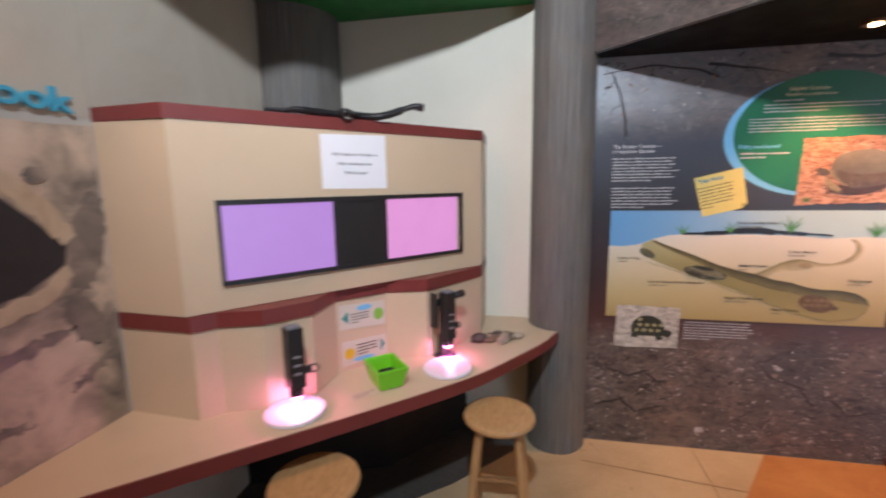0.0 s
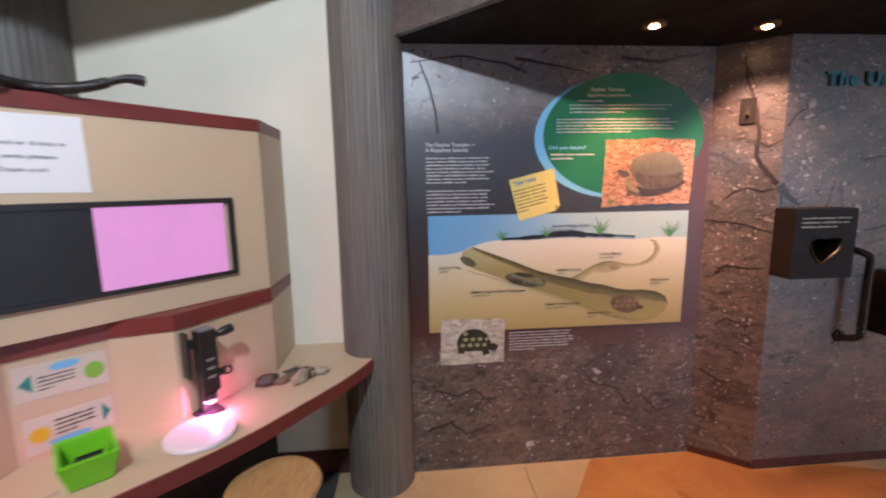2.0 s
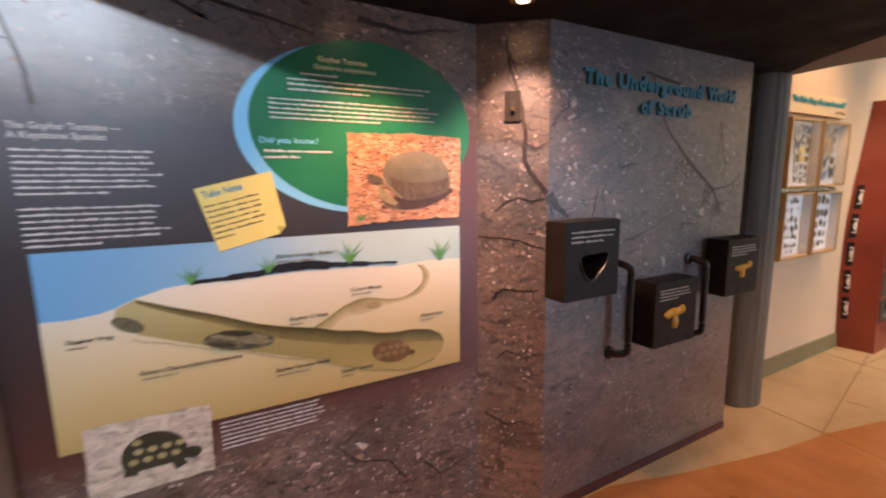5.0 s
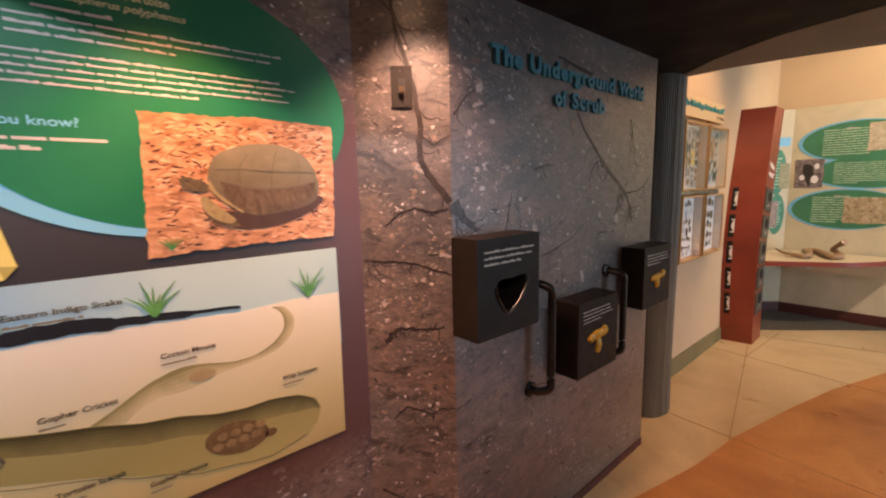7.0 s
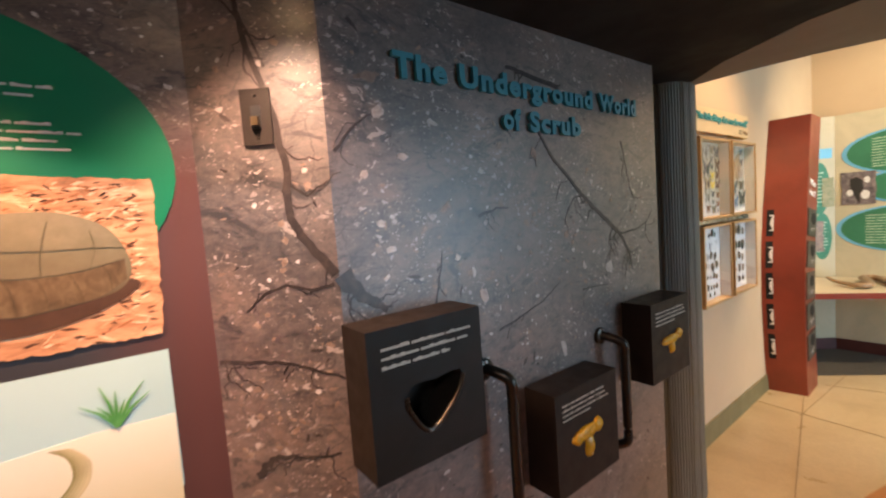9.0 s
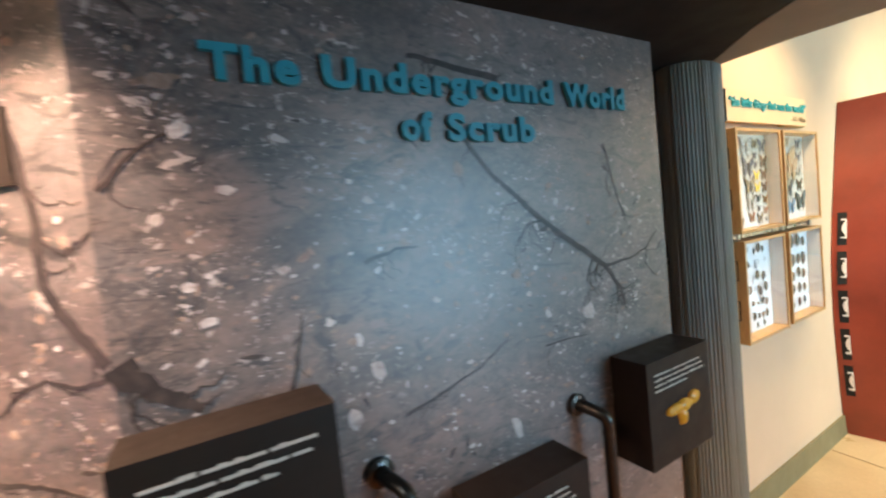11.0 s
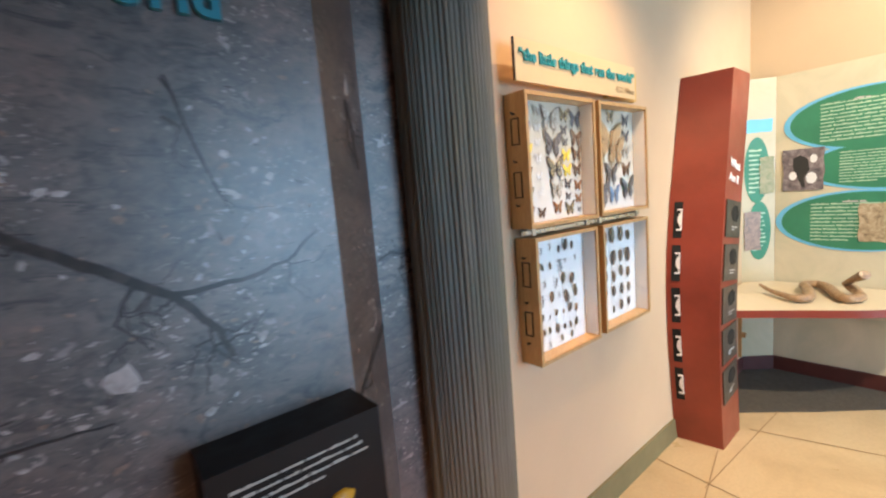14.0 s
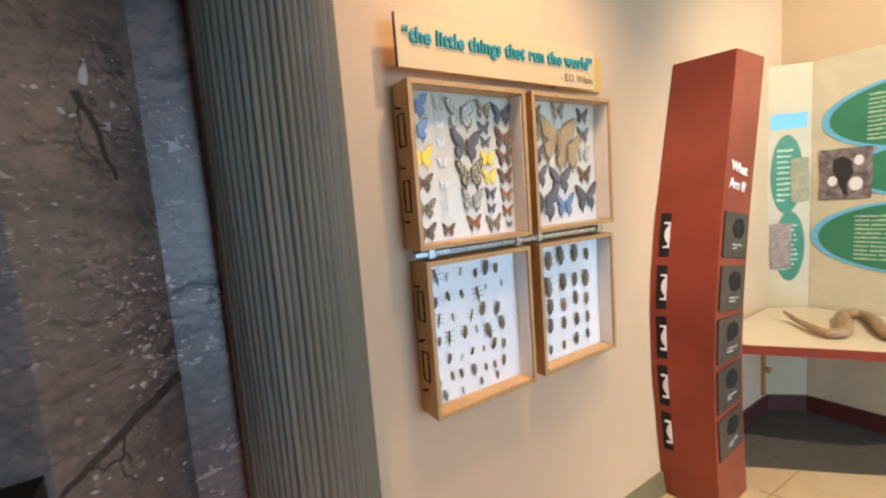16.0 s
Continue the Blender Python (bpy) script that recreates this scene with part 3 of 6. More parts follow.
def ridged_column(name, cx, cy, r, ridges, depth, z1, material, label, seed, smooth_side=None, flat=1.0):
    """A plaster tree trunk: irregular upright ridges round a shaft that is a little wider at its foot."""
    rnd, bm, rings = random.Random(seed), bmesh.new(), []
    n = ridges * 6
    phase = [rnd.uniform(-0.25, 0.25) for _ in range(ridges)]
    high = [rnd.uniform(0.5, 1.0) for _ in range(ridges)]
    levels = 30
    for k in range(levels + 1):
        z = -0.08 + (z1 + 0.08) * k / levels
        ring = []
        for i in range(n):
            a = 2 * math.pi * i / n
            j = int(i / 6)
            wave = abs(math.sin(math.pi * (i / 6 - j))) * high[j]
            if smooth_side and smooth_side[0] < math.degrees(a) % 360 < smooth_side[1]:
                wave *= 0.12
            wob = noise.noise((math.cos(a) * 1.6, math.sin(a) * 1.6, z * 1.2 + seed)) * 0.012
            rr = r - depth + depth * wave + wob * depth / 0.006 * 0.4 + 0.004 * math.exp(-max(z, 0) * 6)
            sway = phase[j] * 0.012 + 0.016 * noise.noise((j * 0.35, z * 3.4, seed + 9.0))
            ring.append(bm.verts.new((cx + rr * math.cos(a + sway), cy + rr * flat * math.sin(a + sway), z)))
        rings.append(ring)
    for a, b in zip(rings, rings[1:]):
        for i in range(n):
            bm.faces.new((a[i], a[(i + 1) % n], b[(i + 1) % n], b[i]))
    bm.faces.new(rings[0][::-1]), bm.faces.new(rings[-1])
    return structure(smooth(part(name, bm, material), 50), label, "column")


ridged_column("column_1", 0.326, 2.415, 0.160, 46, 0.004, HIGH, BARK, "grey column plastered like tree bark beside the counter", 3)
ridged_column("column_2", 4.02, 2.394, 0.155, 58, 0.009, LOW, BARK_DARK, "dark grey column with fine upright flutes", 5, (322, 356), 0.70)
ridged_column("column_3", -1.2, 2.4, 0.285, 60, 0.004, CANOPY, BARK, "thick grey column plastered like tree bark in the corner", 8)

# ---- the microscope corner ----
FRONT = ((-0.925, 1.182), (-0.078, 2.168))
unit = thing("display_unit", (-0.6, 1.9, 0.65), "beige laminate display unit with maroon trim and two lit screens", "display unit")
upper_plan = [(WEST + 0.002, 1.20), FRONT[0], FRONT[1], (-0.082, NORTH - 0.002), (-0.92, NORTH - 0.002), (WEST + 0.002, 2.1)]
part("upper_body", upright(upper_plan, 1.02, 1.64, 0.002), BEIGE, unit)


def band_plan(plan, out):
    """The visible front of a plan pushed out a little for a trim band."""
    c = Vector((-0.75, 2.1))
    return [tuple(Vector(p) + (Vector(p) - c).normalized() * out) if i in (1, 2) else p for i, p in enumerate(plan)]


part("top_band", upright(band_plan(upper_plan, 0.006), 1.64, 1.685, 0.002), MAROON, unit, "maroon laminate top band")
LOWER = [(WEST + 0.002, 1.205), (-0.92, 1.19), (-0.87, 1.25), (-0.735, 1.30), (-0.622, 1.43), (-0.615, 1.61), (-0.455, 1.78), (-0.285, 1.83), (-0.165, 2.02), (-0.078, 2.168)]
part("lower_body", upright(LOWER + [(-0.082, NORTH - 0.002), (-0.92, NORTH - 0.002), (WEST + 0.002, 2.1)], 0.656, 0.965, 0.002), BEIGE, unit, "beige laminate base folded into two prows")
part("lower_band", upright([(x + 0.005, y - 0.005) for x, y in LOWER[1:]] + [(-0.082, NORTH - 0.003), (-0.92, NORTH - 0.003), (WEST + 0.003, 2.1), (WEST + 0.003, 1.198)], 0.965, 1.018, 0.002), MAROON, unit, "maroon laminate ledge band")
um = wall_frame(*FRONT)


def along(x, y):
    """Distance along the unit's front."""
    return (Vector((x, y)) - Vector(FRONT[0])).dot((Vector(FRONT[1]) - Vector(FRONT[0])).normalized())


u0, u1 = along(-0.851, 1.27), along(-0.164, 2.07)
bezel = part("screen_bezel", joined(slab(rect(u0, 1.105, u1, 1.12), 0.012, um), slab(rect(u0, 1.372, u1, 1.39), 0.012, um), slab(rect(u0, 1.12, u0 + 0.012, 1.372), 0.012, um), slab(rect(u1 - 0.016, 1.12, u1, 1.372), 0.012, um)), BLACK_PLASTIC, unit, "black plastic screen surround")
ua, ub, uc, ud = along(-0.844, 1.278), along(-0.588, 1.575), along(-0.434, 1.755), along(-0.184, 2.045)
part("centre_panel", slab(rect(ub, 1.12, uc, 1.372), 0.006, um), BLACK_PLASTIC, unit, "black blank panel between the screens")
part("screen", slab(rect(ua, 1.12, ub, 1.372), 0.005, um), SCREEN_A, unit, "lit screen showing plain lilac")
part("screen", slab(rect(uc, 1.12, ud, 1.372), 0.005, um), SCREEN_B, unit, "lit screen showing plain pink")

paper = thing("paper_notice", (-0.52, 1.66, 1.42), "white paper notice taped to the display unit", "notice")
up0, up1 = along(-0.612, 1.549), along(-0.429, 1.76)
part("sheet", slab([(up0, 1.42), (up1, 1.417), (up1 - 0.002, 1.63), (up0 - 0.001, 1.622)], 0.001, um @ Matrix.Translation((0, 0, 0.0005))), PAPER, paper)
for k, (words, w) in enumerate((("NO food or drinks in", 0.19), ("this area please.", 0.15), ("Thank you!", 0.10))):
    lettering("caption", words, um @ Matrix.Translation(((up0 + up1) / 2 - w / 2, 1.545 - k * 0.035, 0.0018)), w, 0.012, DARK_INK, paper, 0.0006)

counter_front = curve_points([(-1.20, 0.615, 0), (-0.963, 0.828, 0), (-0.718, 1.05, 0), (-0.5, 1.245, 0), (-0.29, 1.44, 0), (-0.05, 1.68, 0), (0.11, 1.90, 0), (0.24, 2.10, 0), (0.318, 2.27, 0)], 5)
counter_plan = [(p.x, p.y) for p in counter_front] + [(0.30, 2.30), (0.18, 2.36), (0.16, NORTH - 0.001), (WEST + 0.001, NORTH - 0.001)]
counter = thing("counter", (-0.5, 1.6, 0.6), "beige laminate counter with a curved maroon edge", "counter")
part("counter_top", upright([(WEST + 0.001, 0.61)] + counter_plan[1:], 0.606, 0.656, 0.002), BEIGE, counter)
edge_pts = [(p.x, p.y) for p in counter_front] + [(0.30, 2.30)]
out_pts = []
for i, (x, y) in enumerate(edge_pts):
    a, b = Vector(edge_pts[max(0, i - 1)]), Vector(edge_pts[min(len(edge_pts) - 1, i + 1)])
    t = (b - a).normalized()
    out_pts.append((x + t.y * 0.006, y - t.x * 0.006))
part("counter_edge", upright(edge_pts + out_pts[::-1], 0.603, 0.654), MAROON, counter, "maroon edging strip")
part("back_panel", upright([(-1.2, 1.75), (-0.55, 2.0), (-0.2, 2.46), (-1.2, 2.46)], -0.055, 0.606), DARK_WOOD, counter, "dark brown kick panel")

for cx, cy, mx, my in ((-0.628, 1.288, -0.615, 1.29), (-0.172, 1.713, -0.183, 1.825)):
    n = Vector((0.78, -0.62, 0))
    mic = thing("microscope", (cx, cy, 0.656), "black digital microscope over a pink lit round stage", "microscope", "microscopes on the counter")
    part("stage", lathe([(0.098, 0.0), (0.103, 0.004), (0.103, 0.012), (0.099, 0.016), (0.02, 0.0165)], (cx, cy, 0.656), 40), painted("white_acrylic", (0.80, 0.74, 0.78), 0.35, 0.03), mic, "white round acrylic stage")
    u = Vector((0.62, 0.78, 0))
    bx = Matrix.Identity(4)
    bx.col[0][:3], bx.col[1][:3], bx.col[2][:3] = u, -n, (0, 0, 1)
    bx.translation = Vector((mx, my, 0)) - n * 0.01
    housing = part("housing", block(-0.027, 0.027, -0.024, 0.026, 0.752, 0.962, 0.006, bx), BLACK_PLASTIC, mic, "black plastic microscope housing")
    part("cap", block(-0.022, 0.022, -0.020, 0.022, 0.962, 0.968, 0.002, bx), painted("grey_plastic", (0.20, 0.20, 0.21), 0.5), housing, "grey cap")
    for zz in (0.80, 0.83, 0.86):
        part("label_strip", block(-0.012, 0.014, -0.0255, -0.024, zz, zz + 0.008, 0.0, bx), painted("pale_grey_ink", (0.25, 0.25, 0.26), 0.5), housing)
    part("nose", lathe([(0.018, 0.0), (0.024, 0.008), (0.024, 0.03)], (bx.translation.x, bx.translation.y, 0.716), 20), BLACK_PLASTIC, mic)
    part("ring_light", lathe([(0.017, 0.0), (0.017, 0.004)], (bx.translation.x, bx.translation.y, 0.710), 20), PINK_GLOW, mic, "pink ring lamp")
    if cx > -0.4:
        part("bracket", joined(block(-0.050, -0.040, 0.02, 0.06, 0.80, 0.955, 0.002, bx), block(-0.042, -0.026, 0.022, 0.04, 0.90, 0.93, 0.002, bx)), BLACK_PLASTIC, mic, "black mounting bracket")
        smooth(part("focus_tube", tube([bx @ Vector(p) for p in ((0.024, 0.005, 0.930), (0.055, 0.003, 0.936), (0.060, 0.002, 0.937), (0.094, 0.0, 0.943), (0.098, 0.0, 0.944))], [0.010, 0.012, 0.016, 0.016, 0.011], 16), BLACK_PLASTIC, mic, "black ribbed side tube"))
        part("foot", block(-0.035, 0.045, 0.0, 0.06, 0.657, 0.668, 0.003, bx), painted("purple_black_plastic", (0.03, 0.018, 0.035), 0.4), mic, "dark foot plate")
        part("post", block(-0.016, 0.016, 0.02, 0.05, 0.664, 0.76, 0.003, bx), BLACK_PLASTIC, mic)
    part("knob", tube([bx @ Vector((0.034, 0.0, 0.80)), bx @ Vector((0.055, 0.0, 0.80)), bx @ Vector((0.058, 0.0, 0.80))], [0.012, 0.012, 0.008], 14), BLACK_PLASTIC, mic)
    part("cable", tube(curve_points([bx @ Vector((0.034, 0.01, 0.79)), bx @ Vector((0.075, 0.0, 0.785)), bx @ Vector((0.085, 0.02, 0.80)), bx @ Vector((0.06, 0.05, 0.79))], 6), [0.003] * 19, 8), BLACK_PLASTIC, mic)
    lamp("ring_light_beam", "POINT", 2.4, (1.0, 0.25, 0.60), pose(bx.translation.x + 0.012, bx.translation.y - 0.01, 0.704), radius=0.012)

sm = wall_frame((-0.615, 1.61), (-0.455, 1.78))
card = thing("instruction_card", (-0.53, 1.70, 0.68), "white printed card with arrows below the screens", "card", "instruction cards")
part("sheet", slab([(0.012, 0.838), (0.222, 0.824), (0.222, 0.932), (0.012, 0.942)], 0.002, sm), CARD_PAPER, card)
part("arrow", slab([(0.022, 0.885), (0.05, 0.912), (0.05, 0.858)], 0.001, sm @ Matrix.Translation((0, 0, 0.0022))), painted("teal_ink", (0.02, 0.25, 0.22), 0.5), card)
part("heading_bar", slab(oval(0.125, 0.918, 0.035, 0.012), 0.001, sm @ Matrix.Translation((0, 0, 0.0022))), BLUE_INK, card)
part("green_dot", slab(oval(0.19, 0.878, 0.024, 0.026), 0.001, sm @ Matrix.Translation((0, 0, 0.0022))), painted("lime_ink", (0.22, 0.48, 0.06), 0.5), card)
text_lines(sm, 0.062, 0.155, 0.903, 0.855, 4, DARK_INK, card, 5, 0.35)
card = thing("instruction_card", (-0.53, 1.70, 0.66), "white printed card with a yellow sun and arrow", "card", "instruction cards")
part("sheet", slab([(0.018, 0.674), (0.222, 0.69), (0.222, 0.778), (0.018, 0.782)], 0.002, sm), CARD_PAPER, card)
part("sun", slab([p for k in range(12) for p in (oval(0.05, 0.728, 0.03, 0.03, 24)[2 * k], oval(0.05, 0.728, 0.018, 0.018, 24)[2 * k + 1])], 0.001, sm @ Matrix.Translation((0, 0, 0.0022))), painted("sun_ink", (0.75, 0.48, 0.03), 0.5), card)
part("arrow", slab([(0.215, 0.735), (0.195, 0.765), (0.195, 0.705)], 0.001, sm @ Matrix.Translation((0, 0, 0.0022))), painted("teal_ink", (0.02, 0.25, 0.22), 0.5), card)
part("heading_bar", slab(oval(0.115, 0.695, 0.05, 0.010), 0.001, sm @ Matrix.Translation((0, 0, 0.0022))), BLUE_INK, card)
text_lines(sm, 0.085, 0.19, 0.765, 0.71, 4, DARK_INK, card, 6, 0.4)
card = thing("counter_label", (-0.4, 1.38, 0.656), "faded printed label on the counter top", "label")
lm = Matrix.Translation((-0.46, 1.40, 0.6565)) @ Matrix.Rotation(radians(45), 4, "Z")
part("sheet", slab(rect(0, 0, 0.11, 0.05), 0.0008, lm), painted("clear_label", (0.60, 0.47, 0.36), 0.4), card)
text_lines(lm, 0.008, 0.10, 0.045, 0.008, 3, painted("faded_ink", (0.36, 0.25, 0.2), 0.5), card, 8, 0.35, lift=0.001)

LIME = painted("lime_plastic", (0.17, 0.62, 0.02), 0.35, 0.08)
basket = thing("plastic_basket", (-0.39, 1.555, 0.656), "bright lime green plastic basket", "basket")
bk = Matrix.Translation((-0.39, 1.555, 0.657)) @ Matrix.Rotation(radians(40), 4, "Z")


def tray(wx, wy, top_x, top_y, h, wall):
    """An open flared tub."""
    bm = bmesh.new()
    loops = []
    for hx, hy, z in ((wx, wy, 0), (top_x, top_y, h), (top_x + 0.006, top_y + 0.006, h), (top_x + 0.006, top_y + 0.006, h - 0.006), (top_x - wall, top_y - wall, h - 0.001), (wx - wall, wy - wall, wall)):
        loops.append([bm.verts.new((sx * hx, sy * hy, z)) for sx, sy in ((-1, -1), (1, -1), (1, 1), (-1, 1))])
    loops = [loops[0], loops[3], loops[2], loops[4], loops[5]]
    for a, b in zip(loops, loops[1:]):
        for i in range(4):
            bm.faces.new((a[i], a[(i + 1) % 4], b[(i + 1) % 4], b[i]))
    bm.faces.new(loops[0][::-1]), bm.faces.new(loops[-1])
    bmesh.ops.delete(bm, geom=[v for v in bm.verts if not v.link_faces], context="VERTS")
    return soften(bm, 0.003)


tub = tray(0.045, 0.06, 0.058, 0.076, 0.085, 0.004)
tub.transform(bk)
part("tub", tub, LIME, basket)
for k in range(5):
    part("slot", block(-0.03 + k * 0.014, -0.024 + k * 0.014, -0.0705, -0.0695, 0.035, 0.06, 0, bk @ Matrix.Rotation(radians(-10), 4, "X") @ Matrix.Translation((0, 0.006, -0.003))), painted("lime_shadow", (0.05, 0.25, 0.01), 0.5), basket)
part("handful_of_cards", joined(block(-0.03, 0.03, -0.02, -0.016, 0.01, 0.06, 0, bk), block(-0.025, 0.035, 0.01, 0.013, 0.01, 0.055, 0, bk)), DARK_INK, basket, "dark cards inside")

rock = thing("shell_pile", (0.02, 2.08, 0.656), "brown and white broken shells and bones on the counter", "shells")
rr = random.Random(4)
for k in range(36):
    reach, side = max(-1.6, min(1.6, rr.gauss(0, 0.9))) * 0.058, rr.gauss(0, 0.018)
    px, py = 0.015 + 0.74 * reach - 0.67 * side, 2.085 + 0.67 * reach + 0.74 * side
    bm = bmesh.new()
    bmesh.ops.create_icosphere(bm, subdivisions=2, radius=1)
    s = rr.uniform(0.013, 0.027) * (1.3 if k % 6 == 1 else 1)
    for v in bm.verts:
        v.co *= 1 + 0.35 * noise.noise(v.co * 1.7 + Vector((k * 3.1, 0, 0)))
        v.co = Vector((v.co.x * s * 1.5, v.co.y * s * 0.8, v.co.z * s * 0.75))
    bm.transform(Matrix.Translation((px, py, 0.656 + s * 0.62)) @ Matrix.Rotation(0.74 + rr.gauss(0, 0.5), 4, "Z"))
    tone = ((0.10, 0.06, 0.035), (0.40, 0.32, 0.24), (0.20, 0.13, 0.08), (0.06, 0.04, 0.03))[k % 4]
    part("shell", bm, painted("shell_%d" % (k % 4), tone, 0.5, 0.4, 30.0, 0.3), rock)


def snake_model(at, ctrl, thick, material, label):
    """A plain resin snake lying along its control points."""
    pts = curve_points(ctrl, 8)
    n = len(pts)
    radii = [thick * (0.35 + 0.65 * min(1, i / (n * 0.25))) * (1 if i < n * 0.82 else 0.72 + 0.35 * math.exp(-((i - n * 0.96) / (n * 0.05)) ** 2)) for i in range(n)]
    radii[-1] *= 0.45
    ob = smooth(part("snake_model", tube(pts, radii, 12, 0.85), material), 60)
    return tagged(ob, label, "model")


snake_model((0, 0, 0), [(-0.76, 1.44, 1.700), (-0.71, 1.49, 1.701), (-0.66, 1.49, 1.701), (-0.62, 1.56, 1.700), (-0.57, 1.64, 1.701), (-0.53, 1.60, 1.702), (-0.52, 1.68, 1.702), (-0.48, 1.72, 1.701), (-0.44, 1.73, 1.702), (-0.40, 1.76, 1.715), (-0.36, 1.79, 1.734), (-0.32, 1.81, 1.748), (-0.28, 1.83, 1.744)], 0.018, painted("black_scales", (0.016, 0.016, 0.018), 0.28, 0.3, 60.0, 0.3), "glossy black resin snake model on top of the display unit")


def stool_at(x, y):
    s = thing("stool", (x, y, ground(x)), "round pine stool with turned legs and rungs", "stool", "stools at the counter")
    part("seat", lathe([(0.128, 0.468), (0.142, 0.474), (0.147, 0.486), (0.143, 0.497), (0.130, 0.500), (0.01, 0.4985)], (x, y, 0), 40), PINE_SEAT, s, "round pine seat")
    feet = [(math.cos(a), math.sin(a)) for a in (radians(45 + 90 * k) for k in range(4))]
    for c, d in feet:
        leg = [(x + c * r, y + d * r, z) for r, z in ((0.170, ground(x) + 0.002), (0.155, 0.10), (0.130, 0.30), (0.105, 0.47))]
        smooth(part("leg", tube(leg, [0.014, 0.017, 0.017, 0.014], 10), PINE, s))
    for k, z in enumerate((0.13, 0.16, 0.26, 0.29, 0.13, 0.16, 0.26, 0.29)):
        a, b = feet[k % 4], feet[(k + 1) % 4]
        r = 0.168 - 0.135 * z
        smooth(part("rung", tube([(x + a[0] * r, y + a[1] * r, z), (x + b[0] * r, y + b[1] * r, z)], [0.010, 0.010], 8), PINE, s))
    return s


first = stool_at(0.048, 1.68)
copy_thing(first, pose(-0.515, 1.19, ground(-0.515), 0, 0, 20))

lettersign = thing("wall_letters", (WEST, 1.0, 1.65), "turquoise raised letters on the painted wall", "sign")
wm = wall_frame((WEST, 0), (WEST, 1))
lettering("word", "Look", wm @ Matrix.Translation((0.88, 1.658, 0.006)), 0.262, 0.07, painted("turquoise_letter", (0.05, 0.36, 0.52), 0.45), lettersign, 0.012, 0.02, single=True)
mural = thing("wall_mural", (WEST, 0.9, 0.66), "brown printed close-up photograph on the wall", "mural")
part("sheet", slab(ragged([(0.1, 0.658), (1.195, 0.658), (1.195, 1.625), (0.1, 1.60)], 0.002, 0.05, 3), 0.002, wm), photo_print("brown_closeup", [(0.085, 0.075, 0.065), (0.30, 0.235, 0.185), (0.58, 0.44, 0.33), (0.68, 0.54, 0.41)], 5.5, (1, 1, 1), 0.5, 0.60, 0.35), mural)
part("dark_patch", slab([(0.35, 1.45), (0.7, 1.46), (0.93, 1.41), (1.07, 1.27), (1.06, 1.21), (0.95, 1.15), (0.70, 1.10), (0.35, 1.12)], 0.001, wm @ Matrix.Translation((0, 0, 0.0025))), painted("mural_black", (0.022, 0.02, 0.022), 0.6, 0.3), mural, "dark printed shape")
MURAL_DARK = photo_print("mural_dark_print", [(0.10, 0.085, 0.075), (0.22, 0.175, 0.145), (0.36, 0.28, 0.22)], 9.0)
for k, (u, z, a, c, tilt) in enumerate(((1.135, 1.27, 0.055, 0.16, -0.25), (1.10, 1.02, 0.050, 0.10, 0.5), (0.93, 0.99, 0.13, 0.022, 0.2), (1.10, 0.86, 0.085, 0.018, 0.5), (0.80, 0.80, 0.12, 0.016, -0.2))):
    part("dark_cloud", slab(ragged(oval(u, z, a, c, 22, tilt), 0.010, 0.025, 40 + k), 0.0006, wm @ Matrix.Translation((0, 0, 0.0021 + k * 0.00005))), MURAL_DARK, mural, "soft dark printed patch")
part("dark_patch", slab(ragged(oval(1.015, 1.475, 0.030, 0.026, 16), 0.006, 0.015, 48), 0.0006, wm @ Matrix.Translation((0, 0, 0.0052))), MURAL_DARK, mural, "dark printed spot")
part("pale_rim", slab(ribbon(wander([(0.5, 1.06), (0.88, 1.10), (1.0, 1.13), (1.07, 1.19)], 0.006, 3), [0.05] * 16 + [0.04] * 3), 0.001, wm @ Matrix.Translation((0, 0, 0.004))), photo_print("pale_rim_print", [(0.4, 0.29, 0.19), (0.62, 0.48, 0.34)], 12.0), mural, "pale printed rim")
part("pale_rim", slab(ribbon(wander([(0.6, 1.52), (0.93, 1.46), (1.03, 1.36), (1.08, 1.28)], 0.008, 4), [0.06] * 16 + [0.05] * 3), 0.001, wm @ Matrix.Translation((0, 0, 0.004))), MATS["pale_rim_print"], mural, "pale printed rim")
part("painted_panel", slab([(0.1, 1.627), (1.197, 1.652), (1.197, 2.3), (1.197, 2.34), (0.1, 2.34)], 0.002, wm), photo_print("wall_wash", [(0.42, 0.35, 0.27), (0.50, 0.44, 0.35), (0.57, 0.48, 0.39)], 2.0), mural, "faded grey and pink printed sky")
part("painted_panel", slab([(1.199, 1.69), (2.2, 1.69), (2.2, 2.34), (1.199, 2.34)], 0.002, wm), MATS["wall_wash"], mural, "faded grey printed sky")

# ---- the printed soil walls ----
am = wall_frame((0, WALL_A), (1, WALL_A))
bm_ = wall_frame((0, WALL_B), (1, WALL_B))
cham = wall_frame((1.97, WALL_A), (2.192, WALL_B))
ROOT_INK = photo_print("root_print", [(0.020, 0.016, 0.016), (0.042, 0.032, 0.030), (0.085, 0.062, 0.052)], 30.0, (1, 1, 1), 0.34)
STONE_INK = photo_print("stone_print", [(0.28, 0.22, 0.20), (0.48, 0.42, 0.40), (0.64, 0.60, 0.58)], 38.0, (1, 1, 1), 0.34)
TAN_INK = photo_print("tan_stone_print", [(0.15, 0.10, 0.08), (0.27, 0.19, 0.15), (0.38, 0.29, 0.23)], 38.0, (1, 1, 1), 0.34)
root_n = 0


